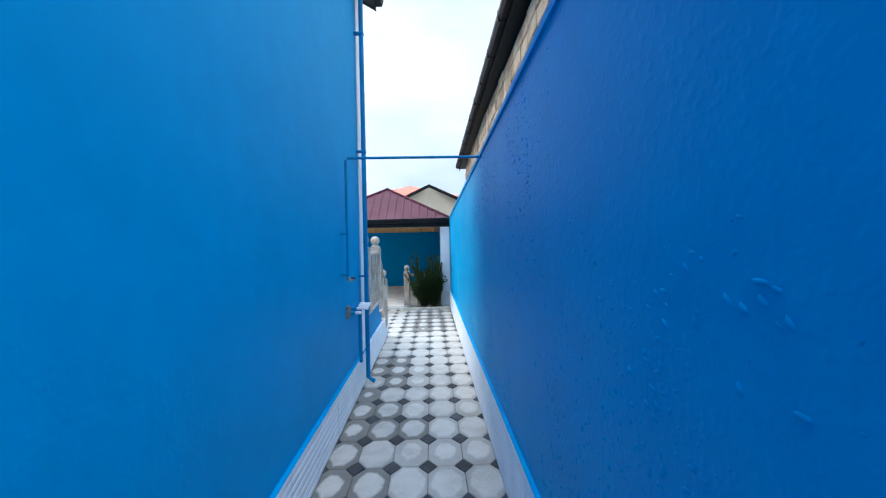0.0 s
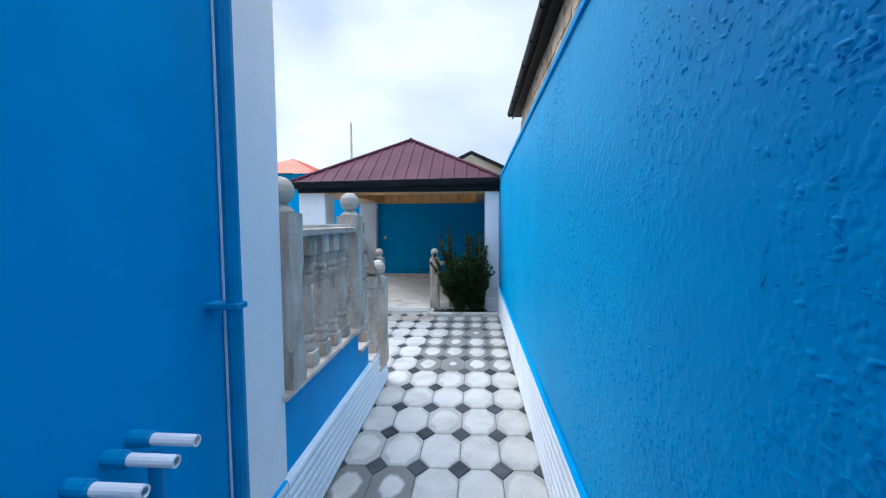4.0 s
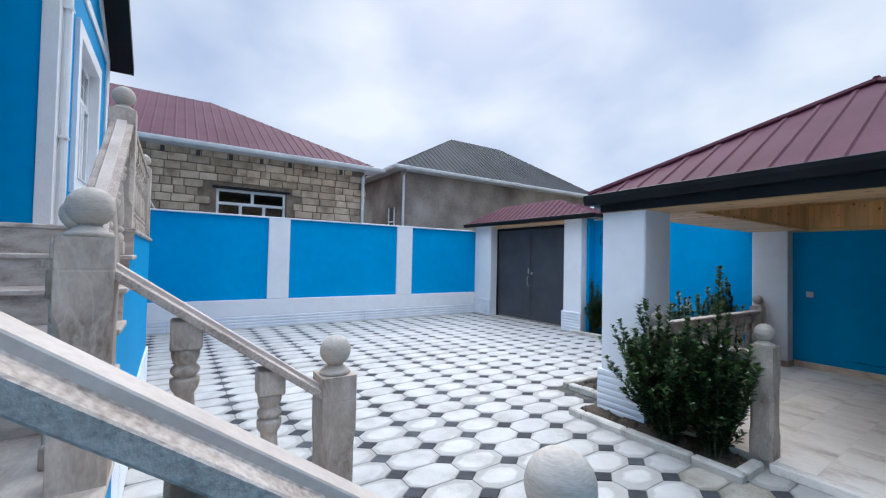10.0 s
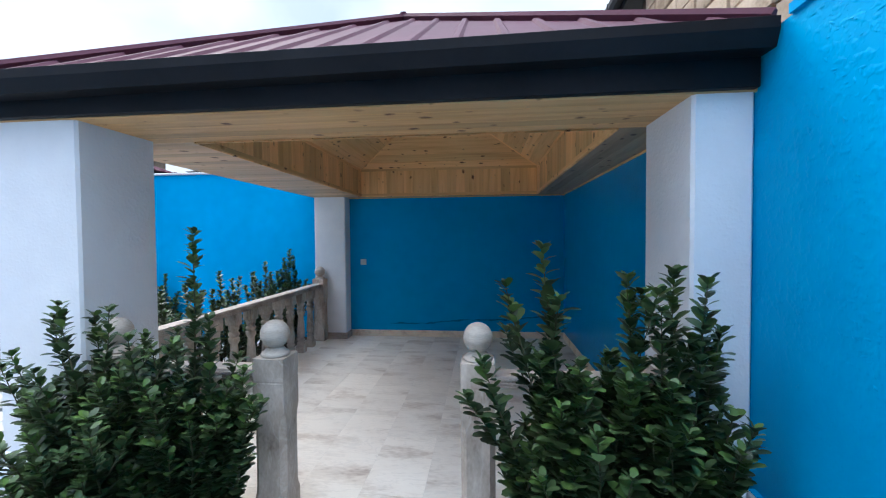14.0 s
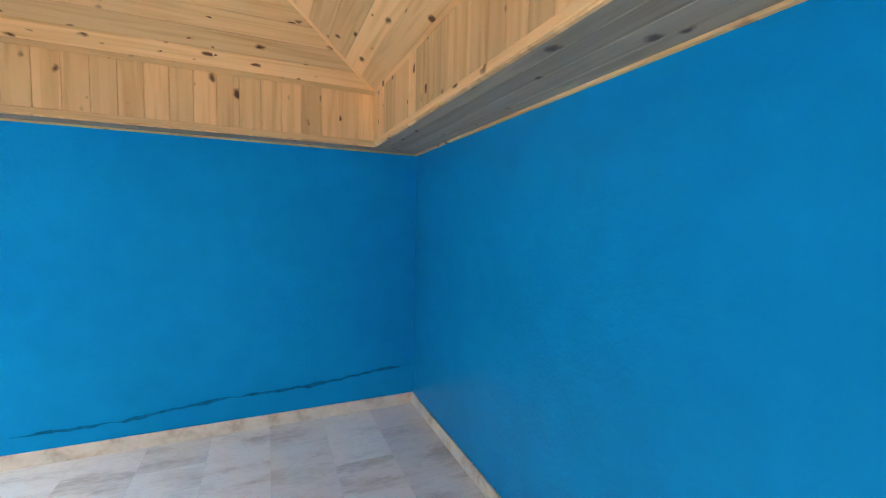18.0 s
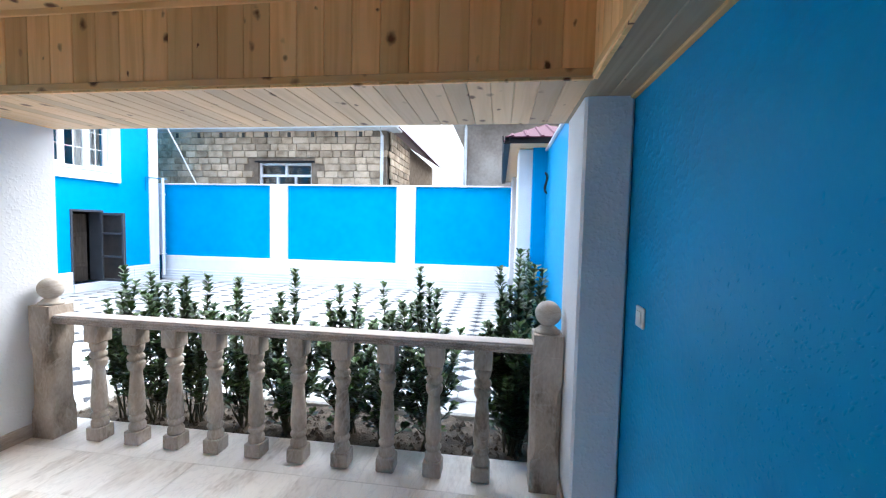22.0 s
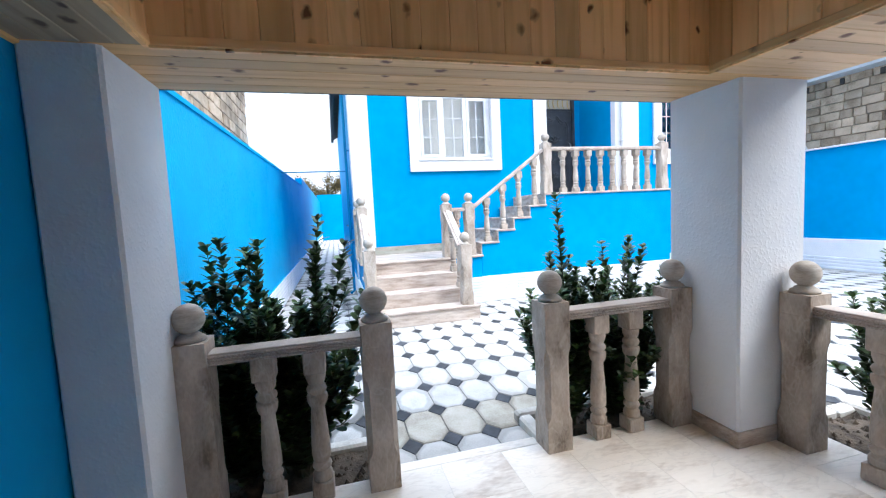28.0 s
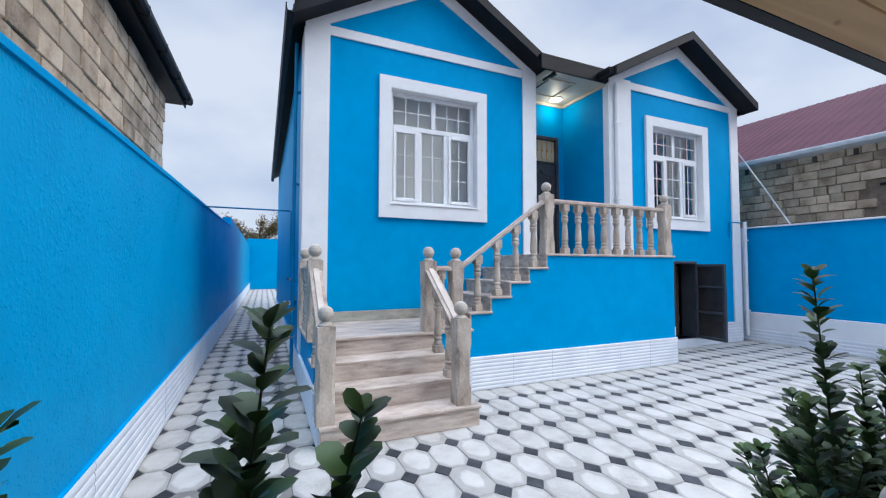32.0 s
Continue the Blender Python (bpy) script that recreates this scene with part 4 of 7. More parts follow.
def gable_block(x0, x1, y, zc, za, win, side_depth, holes, strip_l, strip_r):
    """A gabled block: front wall with its window, gable, white corner strips, bands and surround."""
    xm = (x0 + x1) / 2
    part("wall", wall_with_holes(bmesh.new(), "y", y, -0.28, x0, x1, 0.0, zc, [win] + holes), BLUE_SMOOTH, house)
    b = bmesh.new()
    prism(b, [(x0, zc), (x1, zc), (xm, za)], "y", y - 0.28, y)
    part("gable", b, BLUE_SMOOTH, house, "blue gable")
    for a, c, low in ((x0, x0 + strip_l, 0.36), (x1 - strip_r, x1, 0.36)):
        part("corner_strip", box(a, c, y, y + 0.03, low, zc + 0.02, 0.004), WHITE, house, "white corner strip")
    part("string_course", box(x0 + strip_l, x1 - strip_r, y, y + 0.026, zc - 0.13, zc, 0.004), WHITE, house, "white band")
    for s in (0, 1):
        e = (x0 if s == 0 else x1)
        d = 1 if s == 0 else -1
        b = bmesh.new()
        k = (za - zc) / (xm - x0)
        w = 0.20
        prism(b, [(e, zc), (e + d * 0.26, zc), (xm, za - w * 1.15), (xm, za)], "y", y + 0.002, y + 0.028)
        part("gable_trim", b, WHITE, house, "white gable trim")
    # window surround, frame and glass
    wx0, wx1, wz0, wz1 = win
    w = new("window")
    w.parent = house
    o = 0.155
    for q in ((wx0 - o, wx1 + o, wz1, wz1 + o), (wx0 - o, wx1 + o, wz0 - o - 0.03, wz0), (wx0 - o, wx0, wz0, wz1), (wx1, wx1 + o, wz0, wz1)):
        part("surround", box(q[0], q[1], y, y + 0.045, q[2], q[3]), WHITE, w, "white plaster surround")
    for q in ((wx0, wx0 + 0.012, wz0, wz1), (wx1 - 0.012, wx1, wz0, wz1), (wx0, wx1, wz1 - 0.012, wz1), (wx0, wx1, wz0, wz0 + 0.012)):
        part("reveal", box(q[0], q[1], y - 0.2, y + 0.043, q[2], q[3]), WHITE, w)
    fy = y - 0.14
    zt = wz0 + (wz1 - wz0) * 0.685
    b = bmesh.new()
    ins = 0.014
    a0, a1, c0, c1 = wx0 + ins, wx1 - ins, wz0 + ins, wz1 - ins
    f = 0.06
    bars = [(a0, a0 + f, c0, c1), (a1 - f, a1, c0, c1), (a0 + f, a1 - f, c0, c0 + f), (a0 + f, a1 - f, c1 - f, c1), (a0 + f, a1 - f, zt - 0.035, zt + 0.035)]
    am = (a0 + a1) / 2
    bars.append((am - 0.035, am + 0.035, zt + 0.035, c1 - f))
    t1, t2 = a0 + (a1 - a0) * 0.35, a0 + (a1 - a0) * 0.66
    bars += [(t1 - 0.035, t1 + 0.035, c0 + f, zt - 0.035), (t2 - 0.035, t2 + 0.035, c0 + f, zt - 0.035)]
    for q in bars:
        bx(b, q[0], q[1], fy, fy + 0.07, q[2], q[3], 0.006)
    part("window_frame", b, PVC, w, "white plastic window frame")
    for lo, hi in ((a0 + f, t1 - 0.035), (t2 + 0.035, a1 - f)):
        b = bmesh.new()
        s = 0.045
        for q in ((lo, lo + s, c0 + f, zt - 0.035), (hi - s, hi, c0 + f, zt - 0.035), (lo + s, hi - s, c0 + f, c0 + f + s), (lo + s, hi - s, zt - 0.035 - s, zt - 0.035)):
            bx(b, q[0], q[1], fy + 0.03, fy + 0.088, q[2], q[3], 0.006)
        part("sash", b, PVC, w, "white opening sash")
    b = bmesh.new()
    for lo, hi, zl, zh, nx, nz in ((a0 + f, am - 0.035, zt + 0.035, c1 - f, 3, 2), (am + 0.035, a1 - f, zt + 0.035, c1 - f, 3, 2), (a0 + f + 0.045, t1 - 0.08, c0 + f + 0.045, zt - 0.08, 2, 3), (t1 + 0.035, t2 - 0.035, c0 + f, zt - 0.035, 2, 3), (t2 + 0.08, a1 - f - 0.045, c0 + f + 0.045, zt - 0.08, 2, 3)):
        for i in range(1, nx):
            xx = lo + (hi - lo) * i / nx
            bx(b, xx - 0.007, xx + 0.007, fy + 0.036, fy + 0.050, zl, zh)
        for i in range(1, nz):
            zz = zl + (zh - zl) * i / nz
            bx(b, lo, hi, fy + 0.037, fy + 0.049, zz - 0.007, zz + 0.007)
        gl = part("pane", box(lo, hi, fy + 0.040, fy + 0.046, zl, zh), GLASS, w)
        gl.visible_shadow = False
    part("glazing_grille", b, PVC, w, "thin white glazing bars")
    part("sill", box(wx0, wx1, y - 0.14, y + 0.06, wz0 - 0.0, wz0 + 0.022, 0.004), PVC, w, "white sill")
    return w


gable_block(-4.27, HX, FL, 4.71, 5.78, (-3.165, -1.765, 2.345, 4.02), 0, [], 0.265, 0.315)
gable_block(-8.96, -5.49, FR, 4.71, 5.64, (-7.85, -6.49, 2.345, 4.02), 0, [(-7.60, -7.02, 0.16, 1.54)], 0.24, 0.50)
# sides and rear close the house
part("wall", box(HX - 0.28, HX, -10.8, FL - 0.28, 0.0, 4.71), BLUE_SMOOTH, house)
part("wall", box(-8.96, -8.68, -10.8, FR - 0.28, 0.0, 4.71), BLUE_SMOOTH, house)
part("wall", box(-8.68, HX - 0.28, -10.8, -10.55, 0.0, 4.71), BLUE_SMOOTH, house)
part("wall", wall_with_holes(bmesh.new(), "y", RB, -0.2, -5.49, -4.27, 0.0, 4.62, [(-5.36, -4.44, TERR, TERR + 2.32)]), BLUE_SMOOTH, house)
part("wall", box(-4.27, -4.07, RB - 0.2, FL - 0.28, 0.0, 4.71), BLUE_SMOOTH, house)
part("wall", box(-5.69, -5.49, RB - 0.2, FR - 0.28, 0.0, 4.71), BLUE_SMOOTH, house)
part("corner_strip", box(-5.49 + 0.0, -5.464, FR - 0.10, FR + 0.028, TERR, 4.62, 0.004), WHITE, house, "white corner strip")
part("corner_strip", box(HX, HX + 0.014, FL - 0.37, FL + 0.03, 0.36, 4.62, 0.004), WHITE, house, "white corner strip")
panels(house, "x", HX, 1, -10.8, FL, 0.0, 0.36)
part("plinth_ledge", box(HX - 0.001, HX + 0.03, -10.8, FL, 0.36, 0.366, 0.002), BLUE_SMOOTH, house, "blue paint over the plinth ledge")
panels(house, "y", FR, 1, -8.96, -7.62, 0.0, 0.40)
panels(house, "y", FR, 1, -7.0, -6.0, 0.0, 0.40)
part("threshold", box(-7.62, -7.0, FR - 0.28, FR + 0.06, 0.0, 0.16, 0.006), PLINTH, house, "white cellar threshold")
# rooms behind the windows
for x0, x1, y in ((-4.25, HX - 0.28, FL), (-8.68, -5.51, FR)):
    b = bmesh.new()
    bx(b, x0, x1, -5.0, -4.9, 1.7, 4.5)
    part("room_wall", b, ROOM, house)
    part("room_floor", box(x0, x1, -5.0, y - 0.28, 1.66, 1.70), ROOM, house)
    part("room_ceiling", box(x0, x1, -5.0, y - 0.28, 4.48, 4.52), ROOM, house)
part("blind", box(-3.3, -1.65, FL - 0.34, FL - 0.33, 2.3, 4.1), CURTAIN, house, "pale grey drawn blind")
def curtain(x0, x1):
    """A hanging curtain in soft folds."""
    b = bmesh.new()
    n = 28
    pts = [(x0 + (x1 - x0) * i / n, FR - 0.40 + 0.022 * math.sin(i * 1.55)) for i in range(n + 1)]
    front = [[b.verts.new((x, y, z)) for x, y in pts] for z in (2.25, 4.15)]
    back = [[b.verts.new((x, y - 0.004, z)) for x, y in pts] for z in (2.25, 4.15)]
    for i in range(n):
        b.faces.new((front[0][i], front[0][i + 1], front[1][i + 1], front[1][i]))
        b.faces.new((back[0][i + 1], back[0][i], back[1][i], back[1][i + 1]))
    part("curtain", b, CURTAIN, house, "pale folded curtain", smooth=True)


curtain(-7.95, -7.42)
curtain(-6.80, -6.40)
# cellar shell, its darkness in the colour
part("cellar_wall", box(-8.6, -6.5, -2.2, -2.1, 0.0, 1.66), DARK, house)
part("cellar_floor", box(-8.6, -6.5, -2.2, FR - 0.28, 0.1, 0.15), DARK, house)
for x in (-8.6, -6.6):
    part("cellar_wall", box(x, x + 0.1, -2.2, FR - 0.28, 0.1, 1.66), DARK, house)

# roofs
def gable_roof(x0, x1, y, zc, za, ox):
    xm = (x0 + x1) / 2
    k = (za - zc) / (xm - x0)
    yf = y + 0.34
    for s in (-1, 1):
        e = x0 - ox if s < 0 else x1 + ox
        ze = zc - ox * k
        rib_roof(house, BLACK, (e, -11.0, ze + 0.12), (e, yf, ze + 0.12), (xm, -11.0, za + 0.12), (xm, yf, za + 0.12), pitch=0.25, label="dark roof sheet")
        b = bmesh.new()
        prism(b, [(e, ze - 0.03), (e, ze + 0.115), (xm, za + 0.115), (xm, za - 0.03)], "y", yf - 0.035, yf)
        part("verge_board", b, BLACK, house, "black verge board")
        b = bmesh.new()
        prism(b, [(e, ze - 0.02), (e, ze + 0.03), (xm, za + 0.03), (xm, za - 0.02)], "y", y + 0.03, yf - 0.035)
        part("verge_soffit", b, BLACK, house, "black boarded soffit")
        b = bmesh.new()
        gutter(b, "x", e, 1 if s > 0 else -1, -11.0, yf - 0.05, ze + 0.10, 0.10, 0.10)
        part("gutter", b, BLACK, house, "black rain gutter")
gable_roof(-4.27, HX, FL, 4.71, 5.78, 0.16)
gable_roof(-8.96, -5.49, FR, 4.71, 5.64, 0.16)
part("porch_soffit", box(-5.48, -4.28, RB, 0.12, 4.62, 4.66), PORCH, house, "pale porch soffit")
for q in ((-5.488, -4.272, RB, RB + 0.045), (-5.488, -5.445, RB + 0.045, 0.118), (-4.315, -4.272, RB + 0.045, 0.118)):
    part("porch_trim", box(*q, 4.565, 4.62, 0.008), CREAM, house, "cream ceiling moulding")
b = bmesh.new()
for q in ((-5.02, -4.42, -0.72, -0.69), (-5.02, -4.42, -0.13, -0.10), (-5.02, -4.99, -0.69, -0.13), (-4.45, -4.42, -0.69, -0.13)):
    bx(b, *q, 4.60, 4.62, 0.004)
part("porch_panel_frame", b, CREAM, house, "raised ceiling panel frame")
part("porch_fascia", box(-5.6, -4.1, 0.12, 0.16, 4.60, 4.80, 0.004), BLACK, house, "black porch fascia")
part("porch_roof", box(-5.6, -4.1, -2.0, 0.16, 4.80, 4.84), BLACK, house)
lamp = thing("ceiling_light", "lit round ceiling light under the porch", "ceiling light", at=pose(-5.12, -0.76, 4.62))
b = bmesh.new()
lathe(b, [(0.002, 0.0), (0.125, 0.0), (0.13, -0.012), (0.118, -0.02), (0.112, -0.014), (0.002, -0.014)], 20)
part("frame", b, PVC, lamp, smooth=True)
b = bmesh.new()
lathe(b, [(0.002, -0.045), (0.05, -0.041), (0.09, -0.03), (0.108, -0.0145), (0.002, -0.0142)], 20)
part("diffuser", b, LAMP_ON, lamp, "lit opal cover", smooth=True)
pl = new("porch_lamp", bpy.data.lights.new("porch_lamp", "POINT"))
pl.data.shadow_soft_size, pl.data.energy, pl.data.color = 0.07, 4.5, (1.0, 0.90, 0.72)
pl.location = (-5.12, -0.76, 4.47)

# terrace, landing and stairs (masonry under the steps)
TY = 0.93
mass = thing("staircase", "blue-painted outdoor staircase with veined marble treads up to the terrace", "staircase")
b = bmesh.new()
bx(b, -5.97, -3.56, FL, TY, 0.0, TERR - 0.03)
part("terrace_base", b, BLUE_SMOOTH, mass, "blue terrace wall")
part("terrace_base", box(-5.46, -4.3, RB, FL, 0.0, TERR - 0.03), BLUE_SMOOTH, mass)
part("terrace_base", box(-5.97, -5.49, FL, FR, 0.0, TERR - 0.03), BLUE_SMOOTH, mass)
part("terrace_slab", box(-5.99, -3.53, FL, TY + 0.025, TERR - 0.03, TERR, 0.006), STEP, mass, "veined marble slab")
part("terrace_slab", box(-5.46, -4.3, RB, FL, TERR - 0.03, TERR, 0.0), STEP, mass, "veined marble slab")
TREADS = [(0.934, -2.42), (1.113, -2.70), (1.292, -2.98), (1.471, -3.26)]
for z, x in TREADS:
    part("stair_body", box(x - 0.30, x - 0.02, FL, TY, 0.0, z - 0.03), BLUE_SMOOTH, mass)
    part("riser", box(x - 0.022, x - 0.001, FL, TY + 0.012, z - 0.19, z - 0.03, 0.002), STEP, mass, "marble riser")
    part("tread", box(x - 0.31, x + 0.02, FL, TY + 0.03, z - 0.03, z, 0.006), STEP, mass, "marble tread")
part("riser", box(-3.56, -3.54, FL, TY + 0.012, TERR - 0.18, TERR - 0.03, 0.002), STEP, mass, "marble riser")
part("landing_base", box(-2.42, STX - 0.03, FL, 0.97, 0.0, LAND - 0.03), BLUE_SMOOTH, mass)
part("landing_slab", box(-2.44, STX + 0.01, FL, 1.01, LAND - 0.03, LAND, 0.006), STEP, mass, "veined marble landing")
part("landing_skirting", box(-2.40, STX - 0.32, FL + 0.03, FL + 0.045, LAND, LAND + 0.135, 0.003), SKIRT, mass, "greenish stone skirting")
for i, z in enumerate((0.56, 0.375, 0.19)):
    y0 = 0.97 + 0.30 * i
    part("stair_body", box(-2.0, STX - 0.03, y0, y0 + 0.28, 0.0, z - 0.03), BLUE_SMOOTH, mass)
    part("tread", box(-2.05 if i == 2 else -2.02, STX - 0.005, y0, y0 + 0.32, z - 0.03, z, 0.006), STEP, mass, "marble tread")
    part("riser", box(-1.98, STX - 0.05, y0 - 0.001, y0 + 0.018, z, z + 0.156, 0.002), STEP, mass, "marble riser")
part("riser", box(-2.04, STX - 0.02, 1.85, 1.868, 0.0, 0.16, 0.002), STEP, mass, "marble riser")
panels(mass, "y", TY, 1, -6.0, -2.43, 0.0, 0.40, depth=0.022, ribs=9)
panels(mass, "y", 0.97, 1, -2.425, -2.03, 0.0, 0.40, depth=0.022, ribs=9)
part("plinth", ribbed(bmesh.new(), "x", -5.97, -1, FR, TY, 0.0, 0.40, ribs=7), PLINTH, mass, "white ribbed plinth")
b = bmesh.new()
ribbed(b, "x", STX - 0.03, 1, FL, 1.5, 0.0, 0.36, ribs=7)
part("plinth", b, PLINTH, mass, "white ribbed plinth")
part("plinth", ribbed(bmesh.new(), "x", STX - 0.03, 1, 1.5, 1.83, 0.0, 0.16, ribs=3), PLINTH, mass, "white ribbed plinth")

# ---------------- gate ----------------
gate = thing("gate", "closed grey two-leaf steel gate between white posts", "gate")
for x0, x1 in ((XL - 0.05, -8.56), (-6.11, -5.65)):
    part("post", box(x0, x1, 8.28, YB + 0.2, 0.0, 2.40, 0.012), WHITE, gate, "white plastered gate post")
    part("post_base", ribbed(bmesh.new(), "y", 8.28, -1, x0 - (0.0 if x0 < XL else 0.02), x1 + 0.02, 0.0, 0.42, ribs=7), PLINTH, gate, "white ribbed base")
part("post_flank", box(-5.648, -5.58, 8.45, YB + 0.2, 0.0, 2.42, 0.01), BLUE_SMOOTH, gate, "blue painted flank")
for x0, x1 in ((-8.53, -7.345), (-7.325, -6.14)):
    leaf = part("leaf", box(x0, x1, 8.54, 8.575, 0.03, 2.25, 0.004), GATE, gate, "grey sheet steel leaf")
    b = bmesh.new()
    for q in ((x0, x0 + 0.05, 0.03, 2.25), (x1 - 0.05, x1, 0.03, 2.25), (x0 + 0.05, x1 - 0.05, 0.03, 0.09), (x0 + 0.05, x1 - 0.05, 2.19, 2.25)):
        bx(b, q[0], q[1], 8.528, 8.540, q[2], q[3], 0.003)
    part("leaf_frame", b, GATE, leaf)
b = bmesh.new()
tube(b, [(-7.395, 8.525, 0.86), (-7.395, 8.48, 0.90), (-7.395, 8.48, 1.06), (-7.395, 8.525, 1.10)], 0.010)
part("handle", b, STEEL, gate, "bright steel handle")
b = bmesh.new()
bx(b, -7.415, -7.375, 8.51, 8.528, 1.16, 1.30, 0.004)
bx(b, -7.315, -7.255, 8.51, 8.528, 1.14, 1.20, 0.004)
part("lock", b, STEEL, gate, "small lock plate")
part("lintel", box(-8.56, -6.11, 8.36, YB + 0.2, 2.32, 2.40, 0.004), PINE_PALE, gate, "pale boarded lintel")
part("head_frame", box(-8.56, -6.11, 8.50, 8.60, 2.255, 2.318, 0.003), BLACK, gate, "black steel head of the gate frame")
for x in (-8.56, -6.14):
    part("jamb_frame", box(x, x + 0.03, 8.50, 8.60, 0.0, 2.255, 0.003), BLACK, gate)
GX0, GX1, GY0, GY1, GZ = -9.52, -5.25, 8.10, 9.25, 2.47
for q in (((GX0, GY0, GZ), (GX1, GY0, GZ), (-8.50, 8.68, 2.93), (-6.62, 8.68, 2.93)), ((GX1, GY1, GZ), (GX0, GY1, GZ), (-6.62, 8.68, 2.93), (-8.50, 8.68, 2.93)),
          ((GX0, GY1, GZ), (GX0, GY0, GZ), (-8.50, 8.68, 2.93), (-8.50, 8.68, 2.93)), ((GX1, GY0, GZ), (GX1, GY1, GZ), (-6.62, 8.68, 2.93), (-6.62, 8.68, 2.93))):
    rib_roof(gate, ROOF, *q, pitch=0.17, label="wine-red gate roof sheet")
part("soffit", box(GX0 + 0.06, GX1 - 0.06, GY0 + 0.06, GY1 - 0.06, 2.405, 2.43), PINE_PALE, gate)
part("gutter", gutter(bmesh.new(), "y", GY0 + 0.06, -1, GX0 - 0.02, GX1 + 0.02, GZ, 0.09, 0.09), BLACK, gate, "black rain gutter")
part("fascia", box(GX0 + 0.04, GX0 + 0.06, GY0, GY1, 2.40, GZ, 0.003), BLACK, gate)
part("fascia", box(GX1 - 0.06, GX1 - 0.04, GY0, GY1, 2.40, GZ, 0.003), BLACK, gate)
coil = bmesh.new()
tube(coil, [(-5.35 + 0.07 * math.cos(a), YB - 0.03 + 0.012 * math.sin(3 * a), 1.95 + 0.12 * math.sin(a)) for a in [i * math.pi / 10 for i in range(21)]], 0.008, 6)
solid("cable_coil", coil, BLACK, "dark cable coil hung on the blue street wall", "cable", kind="thing")

# ---------------- neighbouring house of limestone, across the far wall ----------------
SX = -10.14
stone_w = thing("stone_house", "unplastered limestone house with a wine-red metal roof behind the yard wall", "house")
part("wall", wall_with_holes(bmesh.new(), "x", SX - 0.04, -0.3, -7.0, 5.28, 0.0, 3.75, [(1.90, 3.35, 2.2, 2.93)]), MORTAR, stone_w)
part("wall", box(-17.0, SX - 0.34, 5.0, 5.28, 0.0, 3.75), MORTAR, stone_w)
# room wall coloured dark for the unlit inside
part("room_wall", box(-12.5, -12.4, 0.0, 5.0, 1.0, 3.7), DARK, stone_w)
for q in (((SX + 0.32, 5.62, 3.76), (SX + 0.32, -7.3, 3.76), (-13.6, 1.96, 5.84), (-13.6, -4.0, 5.84)), ((-17.0, 5.62, 3.76), (SX + 0.32, 5.62, 3.76), (-13.6, 1.96, 5.84), (-13.6, 1.96, 5.84))):
    rib_roof(stone_w, ROOF, *q, pitch=0.2, label="wine-red roof sheet")
part("eaves_board", box(SX - 0.3, SX + 0.30, -7.3, 5.60, 3.70, 3.745), GALV, stone_w)
part("gutter", gutter(bmesh.new(), "x", SX + 0.31, 1, -7.3, 5.68, 3.77, 0.10, 0.08), GALV, stone_w, "white gutter")
b = bmesh.new()
tube(b, [(SX + 0.34, 5.2, 3.70), (SX + 0.08, 5.2, 3.55), (SX + 0.08, 5.2, 0.3)], 0.04, 10)
part("downpipe", b, GALV, stone_w, "grey downpipe")
w = new("window")
w.parent = stone_w
b = bmesh.new()
for q in ((1.90, 1.96, 2.2, 2.93), (3.29, 3.35, 2.2, 2.93), (1.96, 3.29, 2.87, 2.93), (1.96, 3.29, 2.58, 2.64), (2.60, 2.66, 2.64, 2.87), (2.36, 2.42, 2.2, 2.58), (2.85, 2.91, 2.2, 2.58)):
    bx(b, SX - 0.20, SX - 0.13, q[0], q[1], q[2], q[3], 0.005)
part("window_frame", b, PVC, w, "white plastic window frame")
part("pane", box(SX - 0.17, SX - 0.165, 1.95, 3.30, 2.2, 2.9), GLASS, w)
part("lintel", box(SX - 0.06, SX - 0.02, 1.82, 3.43, 2.93, 2.975), BLACK, stone_w, "steel lintel")
b = bmesh.new()
tube(b, [(-9.18, -0.34, 4.50), (-9.27, 0.04, 3.80), (-9.30, 0.47, 3.02), (-9.32, 0.86, 2.29)], 0.013, 6)
part("cable", b, WIRE, stone_w, "slack white cable")
# dark blocks on the wall face paint the shade inside rafter holes
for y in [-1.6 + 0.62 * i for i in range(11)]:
    part("hole_shade", box(SX - 0.02, SX + 0.022, y, y + 0.075, 3.56, 3.67), DARK, stone_w, "dark block standing for the shade in a rafter hole")

# ---------------- neighbouring cement-rendered house ----------------
grey = thing("rendered_house", "bare cement-rendered house with a grey metal roof behind the yard wall", "house")
part("wall", box(-17.0, -11.5, 7.05, 16.4, 0.0, 4.28), RENDER, grey)
for q in (((-11.2, 16.8, 4.30), (-11.2, 6.75, 4.30), (-13.9, 13.2, 6.40), (-13.9, 10.6, 6.40)), ((-11.2, 6.75, 4.30), (-17.3, 6.75, 4.30), (-13.9, 10.6, 6.40), (-13.9, 10.6, 6.40)), ((-17.3, 16.8, 4.30), (-11.2, 16.8, 4.30), (-13.9, 13.2, 6.40), (-13.9, 13.2, 6.40))):
    rib_roof(grey, ROOF_GREY, *q, pitch=0.2, rib=0.015, label="grey roof sheet")
part("gutter", gutter(bmesh.new(), "x", -11.22, 1, 6.65, 16.9, 4.32, 0.10, 0.09), GALV, grey, "white gutter")
part("gutter", gutter(bmesh.new(), "y", 6.77, -1, -17.3, -11.1, 4.32, 0.10, 0.09), GALV, grey, "white gutter")
part("eaves_board", box(-17.2, -11.22, 6.77, 16.7, 4.22, 4.27), GALV, grey)
b = bmesh.new()
